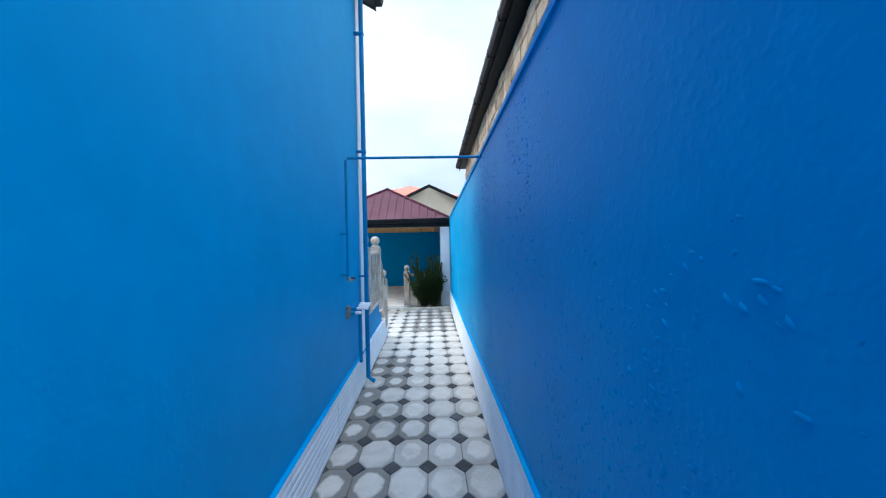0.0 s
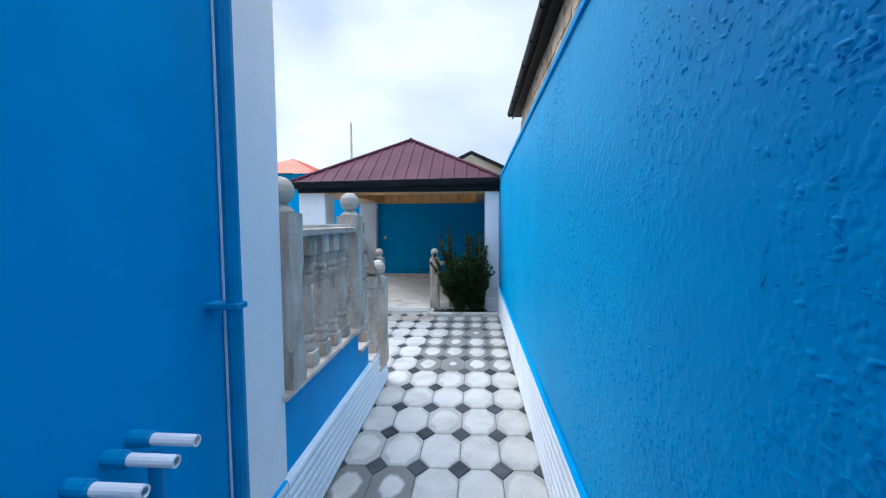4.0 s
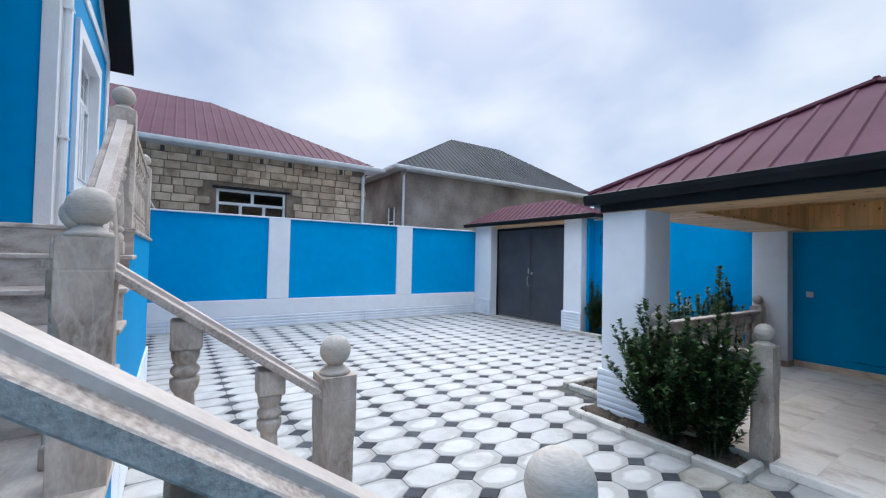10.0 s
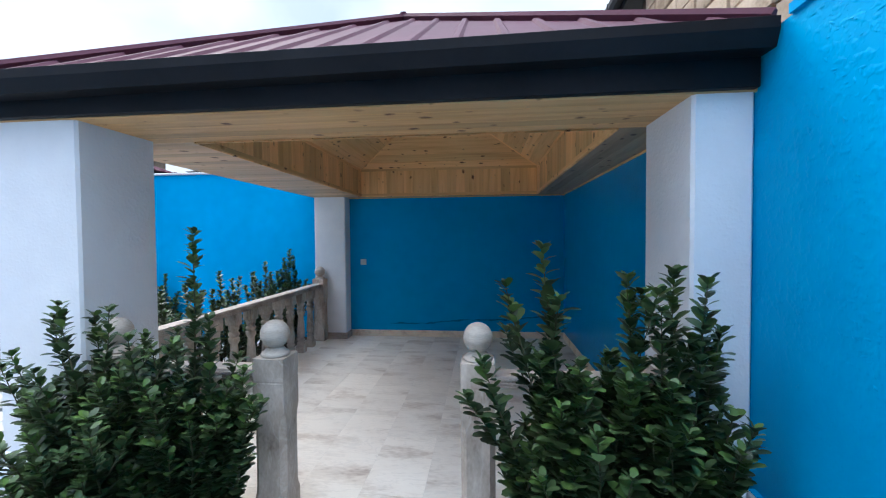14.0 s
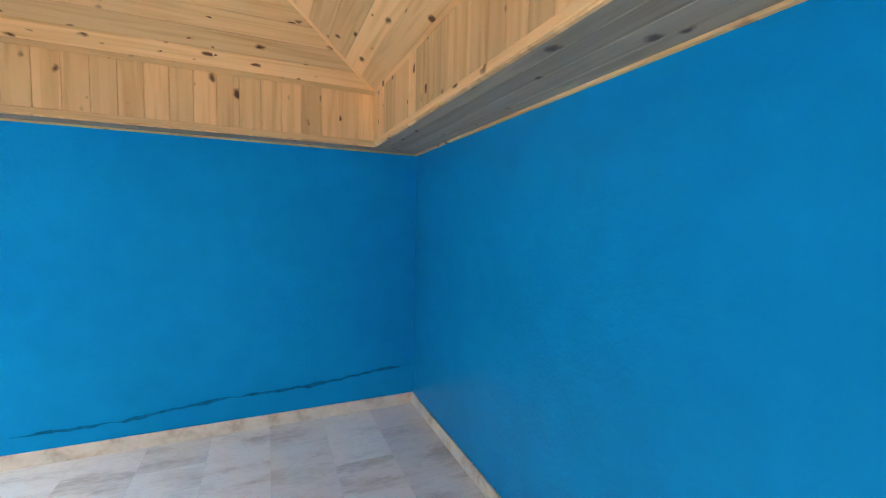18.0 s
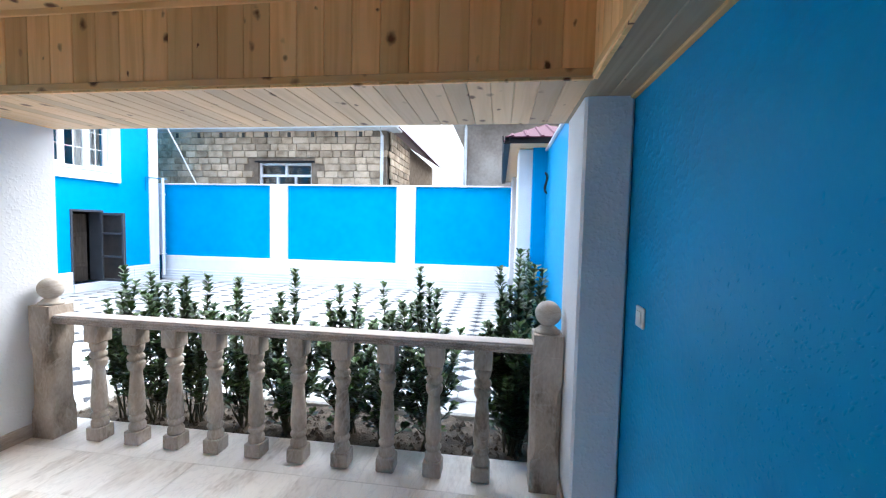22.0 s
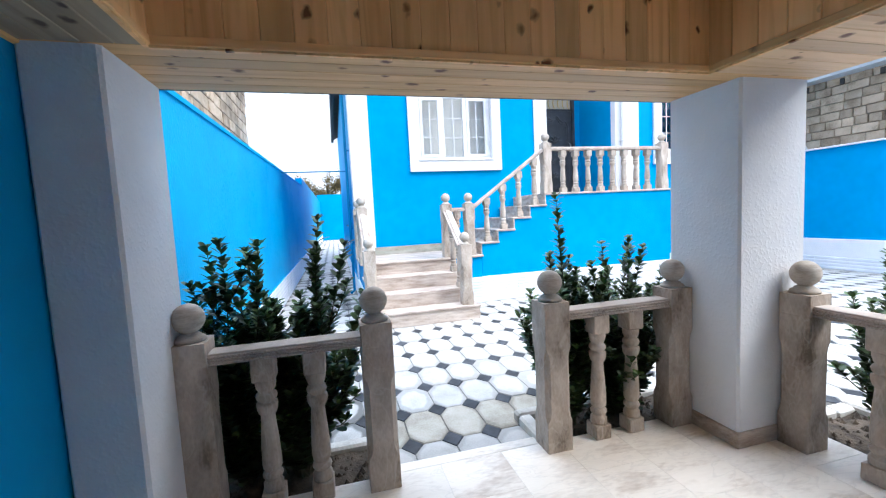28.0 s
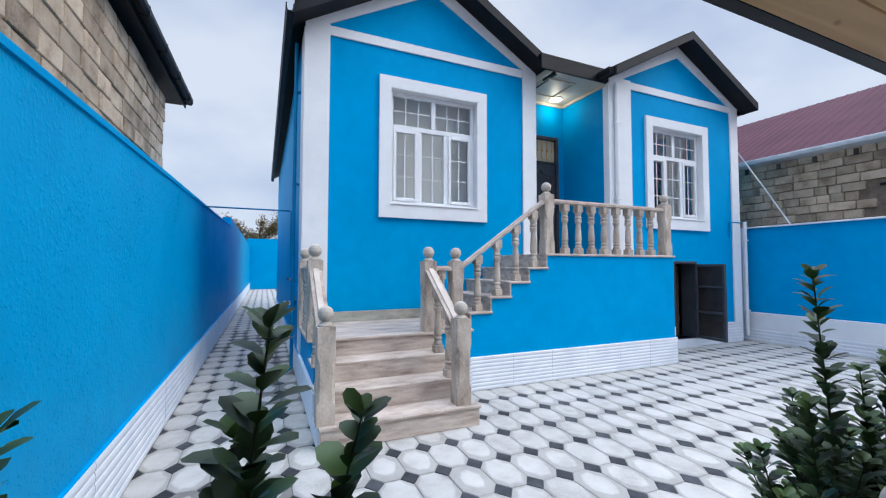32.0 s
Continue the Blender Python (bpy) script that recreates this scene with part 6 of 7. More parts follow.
def balustrade(label, posts, runs, group):
    """posts: (x, y, z base, low); runs: (start, end, count, foot heights or None) with rail undersides given as points."""
    t = thing("balustrade", label, "balustrade", group=group)
    for p in posts:
        newel(group, *p[:3], t, p[3])
    for a, e, n, feet in runs:
        low = posts[0][3]
        slab = part("handrail", rail_bar(bmesh.new(), a, e, low=low), RAIL, t, "moulded stone handrail" if low else "rough-hewn stone handrail")
        part("rail_cap", rail_bar(bmesh.new(), a, e, True, low), RAIL_TOP, slab, "smooth pale cap")
        for i in range(n):
            f = (i + 1) / (n + 1) if feet is None or not isinstance(feet, list) else feet[i][0]
            top = Vector(a).lerp(Vector(e), f)
            base = feet if not isinstance(feet, list) else feet[i][1]
            piece("baluster", BALUSTER, t, Matrix.Translation((top.x, top.y, base)) @ Matrix.Diagonal((1, 1, (top.z + 0.004 - base) / 0.65, 1)))
    return t


AX, CX = -0.648, -1.893
NY, LY = 1.77, 0.934
# first flight, passage side, with the landing rail behind it
balustrade("grey carved stone balustrade beside the stair landing", [(AX, -0.12, LAND, False), (AX, LY, LAND, False), (AX, NY, 0.19, False)],
           [((AX, -0.05, LAND + 0.68), (AX, LY - 0.07, LAND + 0.68), 4, LAND), ((AX, LY + 0.07, LAND + 0.655), (AX, NY - 0.07, 0.19 + 0.70), 2, [(0.30, 0.56), (0.72, 0.375)])], "stair balustrades")
balustrade("grey carved stone balustrade on the inner side of the steps", [(CX, LY, LAND, False), (CX, NY, 0.19, False)],
           [((CX, LY + 0.07, LAND + 0.655), (CX, NY - 0.07, 0.19 + 0.70), 2, [(0.30, 0.56), (0.72, 0.375)])], "stair balustrades")
BY = 0.855
balustrade("grey carved stone balustrade climbing to the terrace and along its edge", [(-2.275, BY, LAND, False), (-3.62, BY, TERR, False), (-5.88, BY, TERR, False)],
           [((-1.96, BY, LAND + 0.68), (-2.20, BY, LAND + 0.68), 1, LAND),
            ((-2.34, BY, LAND + 0.70), (-3.55, BY, TERR + 0.66), 4, [(0.19, 0.934), (0.42, 1.113), (0.65, 1.292), (0.88, 1.471)]),
            ((-3.69, BY, TERR + 0.68), (-5.81, BY, TERR + 0.68), 8, TERR)], "stair balustrades")
# pavilion rails
PY = 4.90
R = DECK + 0.715
balustrade("low grey stone balustrade beside the pavilion entrance and the pillar", [(-1.365, PY, DECK, True), (-2.17, PY, DECK, True)], [((-1.43, PY, R), (-2.10, PY, R), 2, DECK)], "pavilion balustrades")
balustrade("low grey stone balustrade between the entrance and the blue wall", [(-0.42, PY, DECK, True), (0.375, PY, DECK, True)], [((-0.35, PY, R), (0.31, PY, R), 2, DECK)], "pavilion balustrades")
balustrade("long low grey stone balustrade along the open pavilion side", [(-2.58, 5.335, DECK, True), (-2.58, 8.335, DECK, True)], [((-2.58, 5.40, R), (-2.58, 8.27, R), 10, DECK)], "pavilion balustrades")

# ---------------- planters and shrubs ----------------
def kerbed(name, label, kerbs, soil, seed):
    t = thing(name, label, "planter")
    r = random.Random(seed + 90)
    for x0, x1, y0, y1 in kerbs:
        long_x = x1 - x0 > y1 - y0
        lo, end = (x0, x1) if long_x else (y0, y1)
        while lo < end - 0.02:
            hi = lo + r.choice((0.16, 0.42, 0.5, 0.55))
            hi = end if end - hi < 0.12 else hi
            dz = r.uniform(-0.004, 0.004)
            q = (lo + 0.002, hi - 0.002, y0 + r.uniform(0, 0.006), y1) if long_x else (x0 + r.uniform(0, 0.006), x1, lo + 0.002, hi - 0.002)
            part("kerb", box(*q, -0.02, 0.062 + dz, 0.014), KERB, t, "pale stone kerb")
            lo = hi
    x0, x1, y0, y1 = soil
    nx, ny = max(2, int((x1 - x0) / 0.05)), max(2, int((y1 - y0) / 0.05))
    b = bmesh.new()
    grid = [[b.verts.new((x0 + (x1 - x0) * i / nx, y0 + (y1 - y0) * j / ny, 0.026 + 0.03 * noise.noise((i * 0.31 + seed, j * 0.31, 0.5)) + 0.012 * noise.noise((i * 1.1, j * 1.1, seed)))) for j in range(ny + 1)] for i in range(nx + 1)]
    for i in range(nx):
        for j in range(ny):
            b.faces.new((grid[i][j], grid[i + 1][j], grid[i + 1][j + 1], grid[i][j + 1]))
    part("soil", b, SOIL, t, "dry brown soil", smooth=True)
    v, f = [], []
    for _ in range(int((x1 - x0) * (y1 - y0) * 420)):
        cx, cy, s = r.uniform(x0 + 0.03, x1 - 0.03), r.uniform(y0 + 0.03, y1 - 0.03), r.uniform(0.008, 0.036) * r.uniform(0.4, 1)
        k = len(v)
        for a, e in ((0, 0), (1, 0), (2, 0), (3, 0), (4, 0), (0, 1)):
            v.append((cx + s * math.cos(a * 1.257) * r.uniform(0.7, 1.1) * (1 - e), cy + s * math.sin(a * 1.257) * r.uniform(0.7, 1.1) * (1 - e), 0.022 + s * 1.1 * e))
        f += [(k + i, k + (i + 1) % 5, k + 5) for i in range(5)]
    me = bpy.data.meshes.new("loose_soil")
    me.from_pydata(v, [], f)
    me.materials.append(SOIL)
    o = new("loose_soil", me)
    o.parent = t
    tagged(o, "loose clods of dry soil", "", "", "stuff")
    return t


kerbed("planter", "kerbed planting bed between the pillar and the entrance", [(-2.80, -1.33, 4.42, 4.51), (-1.42, -1.33, 4.51, 4.80)], (-2.80, -1.40, 4.49, 4.86), 1)
kerbed("planter", "kerbed planting bed between the entrance and the blue wall", [(-0.50, WX - 0.03, 4.42, 4.51), (-0.50, -0.41, 4.51, 4.80)], (-0.45, 0.46, 4.49, 4.86), 2)
kerbed("planter", "long kerbed planting bed beside the pavilion rail", [(-3.41, -3.32, 5.06, 8.22), (-3.32, -2.735, 5.06, 5.15)], (-3.34, -2.66, 5.12, 8.60), 3)
kerbed("planter", "short kerbed planting bed along the street wall beside the gate", [(-5.78, -4.75, 8.14, 8.22), (-4.83, -4.75, 8.22, 8.60)], (-5.78, -4.80, 8.20, 8.62), 4)


def shrub(label, group, x, y, tips, fill, spread, seed, leaf=0.055, bare=0.16, tall=0.9, gaps=0.3):
    """An upright evergreen shrub: its tall shoots reach the tips (across, along, height over the soil); shorter ones
    flare out round them; all are clothed in small oval leaves, with young growth at the ends."""
    r = random.Random(seed)
    wood, green, young = bmesh.new(), ([], []), ([], [])
    def put(store, p, d, up, ln, wd):
        """A folded oval leaf."""
        v, f = store
        k = len(v)
        s = d.cross(up).normalized()
        n = s.cross(d).normalized()
        for a, w, c in ((0, 0, 0), (0.25, 0.34, 0.05), (0.6, 0.5, 0.07), (0.88, 0.37, 0.04), (1.0, 0, -0.02)):
            q = p + d * ln * a - n * ln * 0.2 * a * a
            if w:
                v.extend((tuple(q + s * wd * w + n * c * ln), tuple(q), tuple(q - s * wd * w + n * c * ln)))
            else:
                v.append(tuple(q))
        f.extend([(k, k + 1, k + 2), (k, k + 2, k + 3), (k + 1, k + 4, k + 5, k + 2), (k + 2, k + 5, k + 6, k + 3), (k + 4, k + 7, k + 8, k + 5), (k + 5, k + 8, k + 9, k + 6), (k + 7, k + 10, k + 8), (k + 8, k + 10, k + 9)])
    ends = [(Vector((dx, dy, 0)), h, 0.94) for dx, dy, h in tips]
    top = max(t[2] for t in tips)
    for i in range(fill):
        a = 2.4 * i + r.uniform(-0.5, 0.5)
        out = spread * math.sqrt(r.uniform(0.05, 1.0))
        ends.append((Vector((math.cos(a) * out, math.sin(a) * out * 0.8, 0)), top * r.uniform(0.40, tall) * (1.0 - 0.22 * out / spread), 0.9))
    shoots = []
    for lean, h, power in ends:
        a = r.uniform(0, 6.28)
        base = Vector((math.cos(a), math.sin(a), 0)) * r.uniform(0.0, 0.06) + Vector((0, 0, -0.02))
        w1, w2 = r.uniform(0.008, 0.03), r.uniform(0, 6)
        pts = [base * (1 - u) + lean * u ** power + Vector((w1 * math.sin(5 * u + w2) * u * (1 - u) * 4, w1 * math.cos(4 * u + w2) * u * (1 - u) * 4, h * u)) for u in [k / 8 for k in range(9)]]
        shoots.append((pts, h))
        tube(wood, pts, [0.0068 * (1 - 0.75 * k / 8) for k in range(9)], 5)
        for _ in range(r.randint(2, 4) if h > 0.9 * top else r.randint(3, 6)):
            u = r.uniform(0.08, 0.78)
            j = int(u * 8)
            st = pts[j].lerp(pts[j + 1], u * 8 - j)
            b2 = r.uniform(0, 6.28)
            ln, reach = h * r.uniform(0.12, 0.26), r.uniform(0.05, 0.15)
            sub = [st + Vector((math.cos(b2), math.sin(b2), 0)) * reach * (k / 4) ** 0.7 + Vector((0, 0, ln * k / 4)) for k in range(5)]
            shoots.append((sub, ln))
            tube(wood, sub, [0.0042, 0.0036, 0.003, 0.0024, 0.0016], 4)
    for pts, h in shoots:
        n = int(h / (0.33 * leaf))
        ph = r.uniform(0, 6)
        m = len(pts) - 1
        for k in range(n):
            u = bare * 0.6 + (1 - bare * 0.6) * (k + r.random() * 0.6) / n
            if u >= 1:
                continue
            j = min(int(u * m), m - 1)
            p = pts[j].lerp(pts[j + 1], u * m - j)
            ax = (pts[j + 1] - pts[j]).normalized()
            for q in range(3):
                if r.random() < 0.16 + gaps * (1 - u):
                    continue
                a = ph + k * 1.45 + q * 2.09 + r.uniform(-0.5, 0.5)
                side = Vector((math.cos(a), math.sin(a), 0))
                d = (side + ax * r.uniform(0.35, 1.8)).normalized()
                ln = leaf * r.uniform(0.62, 1.25) * (1.0 if u < 0.93 else 0.85)
                fresh = (u > 0.88 and r.random() < 0.5) or r.random() < 0.02
                put(young if fresh else green, p + side * 0.004, d, Vector((0, 0, 1)) if abs(d.z) < 0.95 else Vector((1, 0, 0)), ln, ln * r.uniform(0.58, 0.76))
        for q in range(5):
            side = Vector((math.cos(ph + q * 1.26), math.sin(ph + q * 1.26), 0))
            put(young if r.random() < 0.4 else green, pts[-1], (side + Vector((0, 0, r.uniform(0.7, 1.8)))).normalized(), Vector((0.3, 0.2, 1)).normalized(), leaf * r.uniform(0.6, 0.95), leaf * 0.45)
    t = thing("shrub", label, "shrub", at=pose(x, y, 0.04), group=group)
    part("stem", wood, BARK, t)
    for nm, st, mt in (("foliage", green, LEAF), ("new_growth", young, LEAF_YOUNG)):
        me = bpy.data.meshes.new(nm)
        me.from_pydata(st[0], [], st[1])
        me.materials.append(mt)
        for p in me.polygons:
            p.use_smooth = True
        o = new(nm, me)
        o.parent = t
        tagged(o, "glossy oval leaves" if nm == "foliage" else "fresh light green leaf tips", "", "", "stuff")
    return t


FRONT, ROW = "shrubs before the pavilion", "shrubs along the rail"
BUSHY = "broad dark green evergreen shrub in the kerbed bed"
TALL = "upright evergreen shrub with tall leafy shoots in the kerbed bed"
shrub(BUSHY, FRONT, -1.96, 4.63, [(0.05, -0.03, 1.10), (-0.10, 0.05, 1.06), (-0.17, -0.04, 1.12), (-0.24, 0.0, 1.06), (-0.42, -0.02, 0.90), (-0.50, 0.0, 0.84), (-0.52, -0.05, 0.55), (0.16, 0.02, 0.98)], 44, 0.42, 11, leaf=0.050, bare=0.12)
shrub(TALL, FRONT, -1.60, 4.66, [(0.03, -0.02, 1.41), (0.29, -0.04, 0.70), (-0.12, -0.06, 0.92)], 22, 0.28, 12, leaf=0.052, bare=0.12)
shrub(BUSHY, FRONT, 0.24, 4.62, [(-0.12, 0.0, 1.23), (0.05, 0.02, 1.25), (0.13, -0.05, 1.22), (0.20, 0.0, 1.04), (0.28, -0.06, 0.72), (-0.02, -0.05, 1.12)], 30, 0.27, 13, leaf=0.062, bare=0.12)
shrub(TALL, FRONT, 0.0, 4.62, [(-0.18, 0.0, 1.34), (-0.31, 0.02, 1.20), (-0.40, -0.02, 0.92), (-0.46, 0.0, 0.78), (-0.20, -0.05, 0.95)], 26, 0.30, 14, leaf=0.062, bare=0.12)
YOUNG = "young upright evergreen shrub beside the stone rail"
for i, (y, tips, fill) in enumerate(((5.50, [(0, -0.03, 1.03)], 5), (5.73, [(0, -0.03, 1.0)], 5), (6.02, [(0, -0.09, 0.97), (0, 0.08, 0.99)], 5), (6.36, [(0, -0.02, 0.98)], 6), (6.72, [(0, -0.06, 0.90), (0, 0.04, 1.06), (0.02, -0.1, 0.8)], 7),
                                     (7.12, [(0, -0.08, 0.96), (0, 0.05, 0.97)], 9), (7.38, [(0, -0.03, 0.99)], 6), (7.66, [(0, -0.07, 1.10), (0, 0.04, 0.97)], 7))):
    shrub(YOUNG, ROW, -2.95 + 0.03 * math.sin(i * 2.1), y, tips, fill + 3, 0.27, 50 + i, leaf=0.050, bare=0.5, tall=1.05, gaps=1.0)
shrub("tall bushy evergreen shrub at the end of the stone rail", ROW, -2.95, 8.20, [(0, -0.12, 1.12), (0.02, 0.0, 1.23), (0, 0.09, 1.14), (0, 0.14, 1.12), (-0.05, -0.05, 1.0)], 24, 0.27, 70, leaf=0.052, bare=0.3, gaps=0.85)
for x, tips, sd in ((-5.40, [(-0.10, 0.0, 1.10), (0.05, 0.0, 0.95)], 80), (-5.12, [(0.0, 0.0, 0.98)], 81), (-4.90, [(0.02, 0.0, 0.88)], 82)):
    shrub("upright evergreen shrub against the blue street wall", "shrubs beside the gate", x, 8.42, tips, 12, 0.2, sd, gaps=0.8)

# small half-bare tree past the end of the passage
tree = thing("tree", "small brownish tree beyond the end of the passage", "tree", at=pose(0.1, -27.0, 0) @ Matrix.Diagonal((1.5, 1.5, 1.6, 1)))
b = bmesh.new()
tube(b, [(0, 0, 0), (0.03, 0.02, 0.9), (-0.03, 0.0, 1.8), (0.05, 0.05, 2.6)], [0.10, 0.08, 0.065, 0.04], 8)
tr = random.Random(77)
tips = []
for i in range(16):
    a, l = tr.uniform(0, 6.28), tr.uniform(0.7, 1.5)
    s0 = Vector((0, 0, tr.uniform(1.3, 2.5)))
    e = s0 + Vector((math.cos(a) * l, math.sin(a) * l, l * tr.uniform(0.4, 1.0)))
    tube(b, [s0, s0.lerp(e, 0.5) + Vector((0, 0, 0.1)), e], [0.03, 0.018, 0.006], 5)
    tips += [s0.lerp(e, tr.uniform(0.4, 1.1)) for _ in range(90)]
part("trunk", b, BARK, tree)
vs, fs = [], []
for p in tips:
    for _ in range(3):
        q = p + Vector((tr.gauss(0, 0.13), tr.gauss(0, 0.13), tr.gauss(0, 0.11)))
        d = Vector((tr.uniform(-1, 1), tr.uniform(-1, 1), tr.uniform(-1, 1))).normalized() * 0.075
        s = d.orthogonal().normalized() * 0.035
        k = len(vs)
        vs += [tuple(q), tuple(q + d * 0.5 + s), tuple(q + d), tuple(q + d * 0.5 - s)]
        fs.append((k, k + 1, k + 2, k + 3))
me = bpy.data.meshes.new("crown")
me.from_pydata(vs, [], fs)
me.materials.append(TWIG)
cr = new("crown", me)
cr.parent = tree

# ---------------- pavers ----------------
PX, PYY = 0.2555, 0.405
OX, OY = 0.14 + PX / 2, 0.875 + PYY / 2
DX, DY = 0.069, 0.091


def paver_rings(hx, hy, cx, cy, pillow):
    """Outline rings of an octagonal block: side foot, shoulder, rounded top, worn centre."""
    def ring(inset, z):
        x, y = hx - inset, hy - inset
        k = inset * 0.41
        return [(x, -(y - cy + k), z), (x, y - cy + k, z), (x - cx + k, y, z), (-(x - cx + k), y, z), (-x, y - cy + k, z), (-x, -(y - cy + k), z), (-(x - cx + k), -y, z), (x - cx + k, -y, z)]
    return [ring(0.0, -0.03), ring(0.0, -0.007), ring(0.0035, -0.0022), ring(0.022, pillow), ring(0.045, 0.0)]


def ring_faces(n, m, k=0):
    f = []
    for r in range(m - 1):
        for i in range(n):
            f.append((k + r * n + i, k + r * n + (i + 1) % n, k + (r + 1) * n + (i + 1) % n, k + (r + 1) * n + i))
    f.append(tuple(k + (m - 1) * n + i for i in range(n)))
    return f


OCT = paver_rings(PX / 2 - 0.0017, PYY / 2 - 0.0017, DX, DY, -0.0005)
DIA = [[(DX * s, 0, z), (0, DY * s, z), (-DX * s, 0, z), (0, -DY * s, z)] for s, z in ((0.965, -0.03), (0.965, -0.007), (0.92, -0.003))]


def rim_coords(me, local):
    """Texture coordinates from -1 to 1 across each block."""
    lay = me.uv_layers.new(name="across")
    uv = np.array([(local[l.vertex_index % len(local)][0] / (PX / 2), local[l.vertex_index % len(local)][1] / (PYY / 2)) for l in me.loops], dtype=np.float32)
    lay.data.foreach_set("uv", uv.ravel())


def mesh_of(name, rings, mat):
    me = bpy.data.meshes.new(name)
    flat = [p for r in rings for p in r]
    me.from_pydata(flat, [], ring_faces(len(rings[0]), len(rings)))
    rim_coords(me, flat)
    me.materials.append(mat)
    return me


def paved(x, y):
    """Whether a block centred there shows in the yard or the passage."""
    if x > WX + 0.1 or x < XL - 0.1 or y > YB + 0.1 or y < -23.9:
        return False
    if x > HX - 0.15:
        return y < 4.75
    if (y > 5.0 and x > -3.38) or (y > 4.75 and x > -2.75):
        return False
    if x > -2.1:
        return y > 1.75
    if x > -6.1:
        return y > 0.8
    return y > 0.0


pavement = thing("pavement", "yard and passage paved with pale octagonal blocks and dark square inserts", "pavement", kind="structure")
part("bed", box(XL - 0.05, WX + 0.05, -24.0, YB + 0.05, -0.055, -0.009), JOINT, pavement)
sandy_me = mesh_of("paver", OCT, PAVER_SANDY)
grimy_me = mesh_of("paver", OCT, PAVER_GRIMY)
oct_me, dia_me = mesh_of("paver", OCT, PAVER), mesh_of("insert", DIA, INSERT)
rng = random.Random(5)
far_o, far_d = [], []
for i in range(-38, 3):
    for j in range(-63, 20):
        x, y = OX + PX * i, OY + PYY * j
        near = (x > -0.75 and -5.6 < y < 4.7) or (-3.3 < x <= -0.75 and 1.7 < y < 4.7)
        if paved(x, y):
            tilt = Matrix.Translation((x, y, rng.uniform(-0.0025, 0.0015))) @ Euler((rng.uniform(-0.004, 0.004), rng.uniform(-0.005, 0.005), rng.uniform(-0.006, 0.006))).to_matrix().to_4x4()
            if near:
                # feet leave the edges along walls and beds grimy
                grime = (x > -0.35 and 1.9 < y < 4.6) or (x < -0.2 and -2.8 < y < 0.4) or (y < -1.6 and noise.noise((x * 2, y * 1.4, 3.0)) > 0)
                me = sandy_me if -1.75 < x < -0.30 and y > 4.05 + 0.12 * rng.random() else grimy_me if grime and rng.random() < 0.88 else oct_me
                piece("paver", me, pavement, tilt)
            else:
                far_o.append(tilt)
        if paved(x - PX / 2, y - PYY / 2):
            at = Matrix.Translation((x - PX / 2, y - PYY / 2, rng.uniform(-0.003, 0.001)))
            if near:
                piece("insert", dia_me, pavement, at)
            else:
                far_d.append(at)


def joined(name, rings, places, mat, parent, label):
    vs, fs = [], []
    n, m = len(rings[0]), len(rings)
    flat = [Vector(p) for r in rings for p in r]
    for at in places:
        k = len(vs)
        vs += [tuple(at @ p) for p in flat]
        fs += ring_faces(n, m, k)
    me = bpy.data.meshes.new(name)
    me.from_pydata(vs, [], fs)
    rim_coords(me, flat)
    me.materials.append(mat)
    ob = new(name, me)
    ob.parent = parent
    return tagged(ob, label, "", "", "stuff")


joined("pavers", OCT, far_o, PAVER_FAR, pavement, "pale octagonal concrete blocks")
joined("inserts", DIA, far_d, INSERT_FAR, pavement, "dark square concrete inserts")


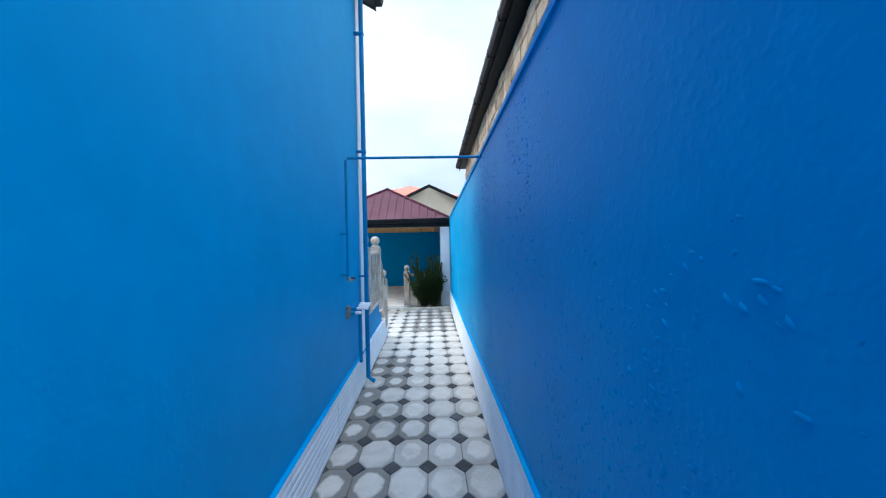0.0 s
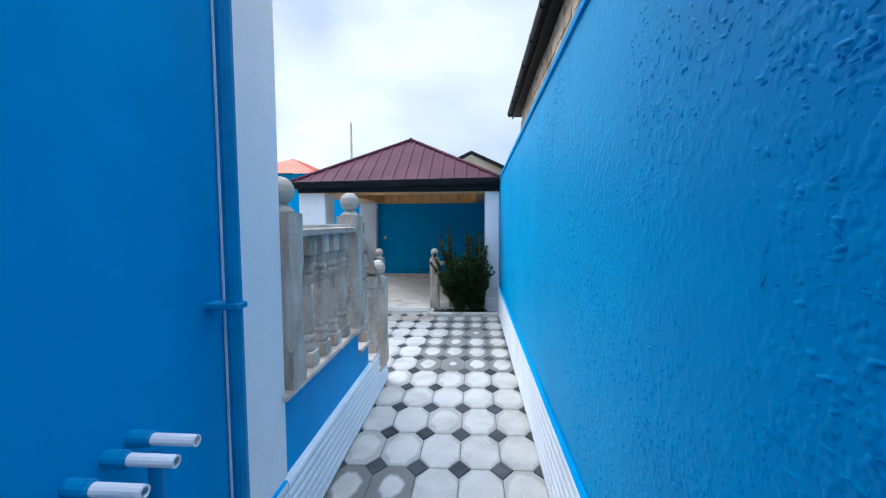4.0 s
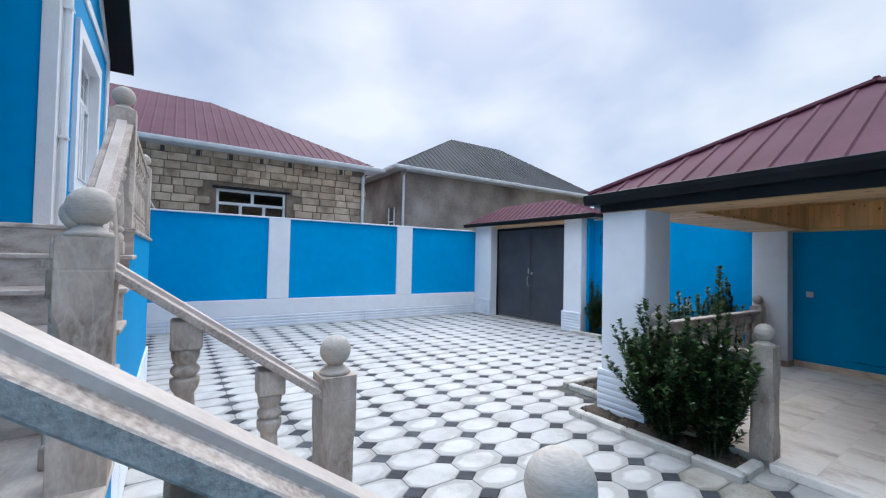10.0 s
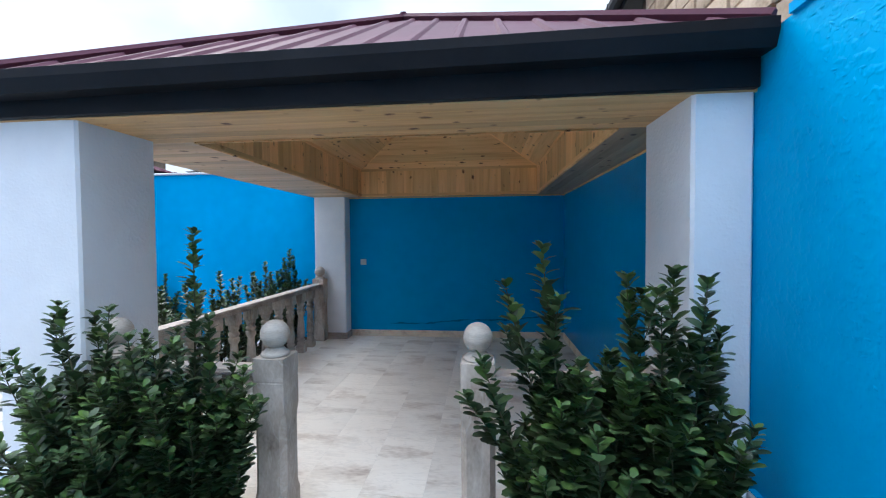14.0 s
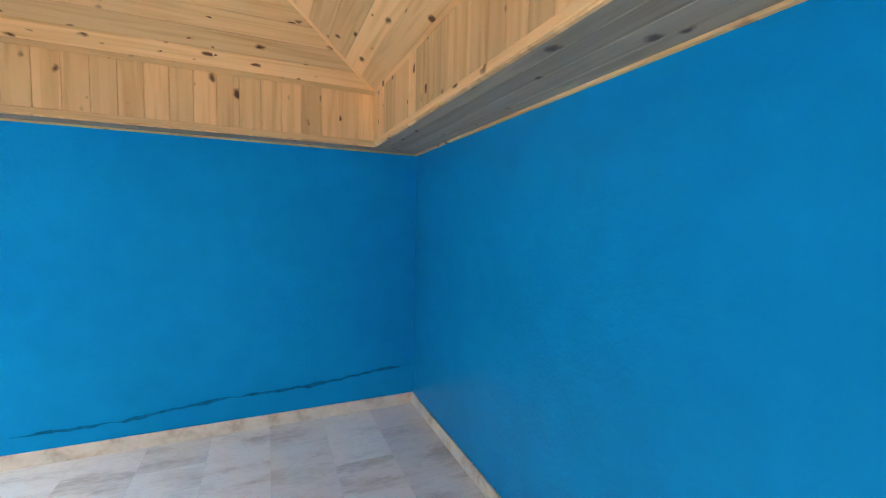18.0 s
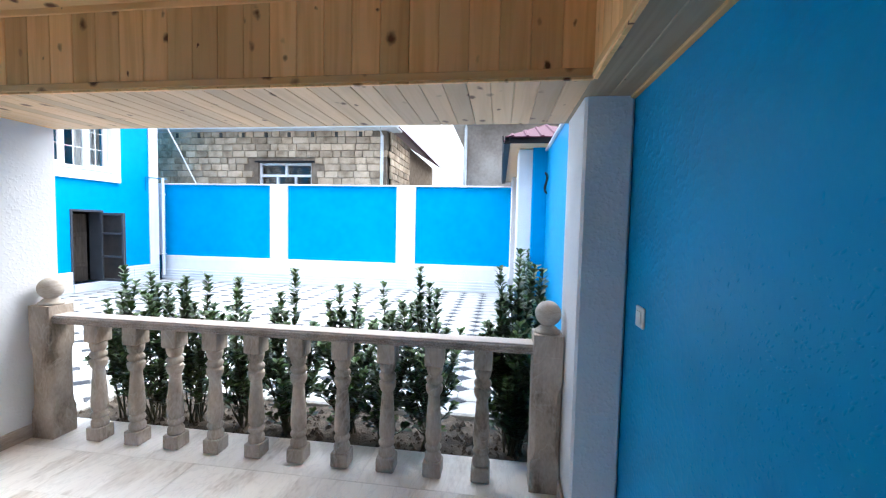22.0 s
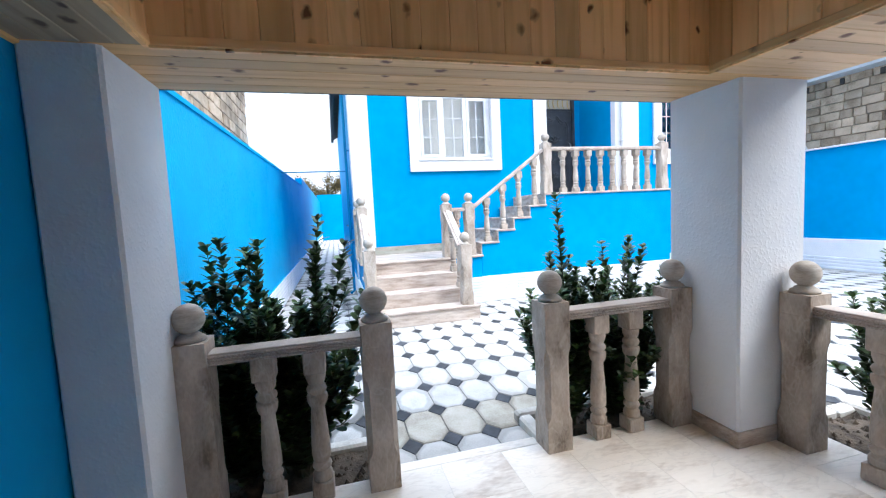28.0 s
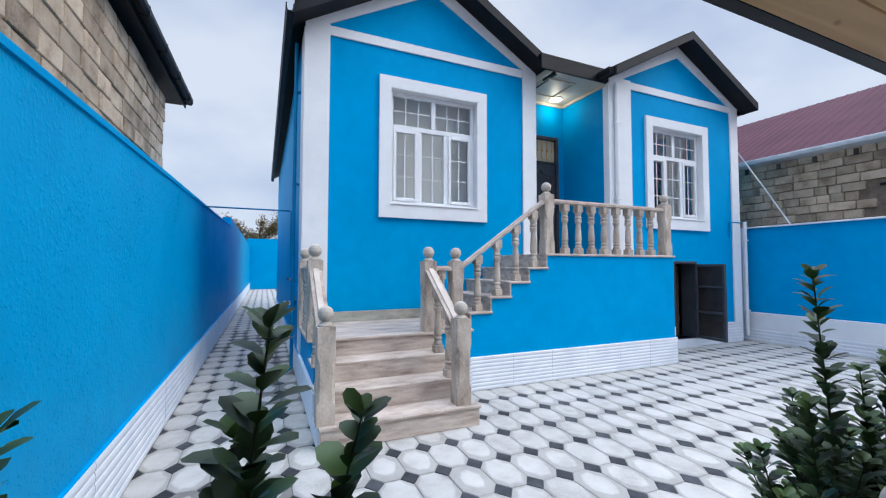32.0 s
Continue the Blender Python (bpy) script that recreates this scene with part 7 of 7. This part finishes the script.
# pavilion floor tiles
tile = bmesh.new()
bx(tile, -0.1711, 0.1711, -0.3127, 0.3127, -0.012, 0.0, 0.0006)
tile_me = finish("floor_tile", tile, MARBLE)
half = bmesh.new()
bx(half, -0.1711, 0.1711, -0.1561, 0.1561, -0.012, 0.0, 0.0006)
half_me = finish("floor_tile_half", half, MARBLE)
TL = (YB - 4.86) / 6
for i in range(10):
    x = 0.485 - 0.3435 * i
    if x < -2.75:
        break
    if i % 2 == 0:
        for y in (4.86 + TL / 4, YB - TL / 4):
            piece("floor_tile", half_me, deck, pose(x, y, DECK, 0, 0, 180 * rng.randint(0, 1)))
    for k in range(6 if i % 2 else 5):
        piece("floor_tile", tile_me, deck, pose(x, 4.86 + TL * (k + (0.5 if i % 2 else 1.0)), DECK + rng.uniform(-0.0004, 0.0004), 0, 0, 180 * rng.randint(0, 1)))


# ---------------- limestone blocks of the two neighbouring houses ----------------
def block_mesh(w, h, d, seed):
    """A rough-sawn block with broken edges."""
    r = random.Random(seed)
    b = bmesh.new()
    bx(b, -w / 2, w / 2, -d, 0, 0, h, 0.008)
    for v in b.verts:
        v.co += Vector((r.uniform(-0.005, 0.005), r.uniform(-0.004, 0.004), r.uniform(-0.005, 0.005)))
    return finish("limestone_block", b, LIME)


BLOCKS = [block_mesh(0.385, 0.188, 0.05, s) for s in range(5)]
SMALL = [block_mesh(w, 0.155, 0.05, 20 + k) for k, w in enumerate((0.20, 0.27, 0.33, 0.40))]


def courses(parent, put, a0, a1, z0, z1, h, step, meshes, widths, skip, seed):
    """Lays blocks in courses; put turns a place along the wall and a height into a pose."""
    r = random.Random(seed)
    z, n = z0, 0
    while z < z1:
        a = a0 + (r.uniform(0, step) if n else 0)
        while a < a1:
            k = r.randrange(len(meshes))
            w = widths[k]
            c = a + w / 2
            if a + w < a1 + 0.02 and not any(s[0] < a + w and a < s[1] and s[2] < z + h and z < s[3] for s in skip):
                piece("limestone_block", meshes[k], parent, put(c, z + r.uniform(-0.003, 0.003), r.uniform(-0.008, 0.008)))
            a += w + 0.012
        z += h
        n += 1


courses(stone_e, lambda c, z, o: pose(1.35 - 0.002 + o, c, z, 0, 0, 90), -2.6, 8.0, 2.22, 4.05, 0.2, 0.2, BLOCKS, [0.385] * 5, [], 3)
courses(stone_w, lambda c, z, o: pose(SX + 0.004 + o, c, z, 0, 0, -90), -2.6, 5.3, 2.05, 3.62, 0.168, 0.1, SMALL, [0.20, 0.27, 0.33, 0.40], [(1.85, 3.40, 2.0, 2.98)], 4)
courses(stone_w, lambda c, z, o: pose(c, 5.32 + o, z, 0, 0, 180), -12.4, SX, 2.05, 3.62, 0.168, 0.1, SMALL, [0.20, 0.27, 0.33, 0.40], [], 6)
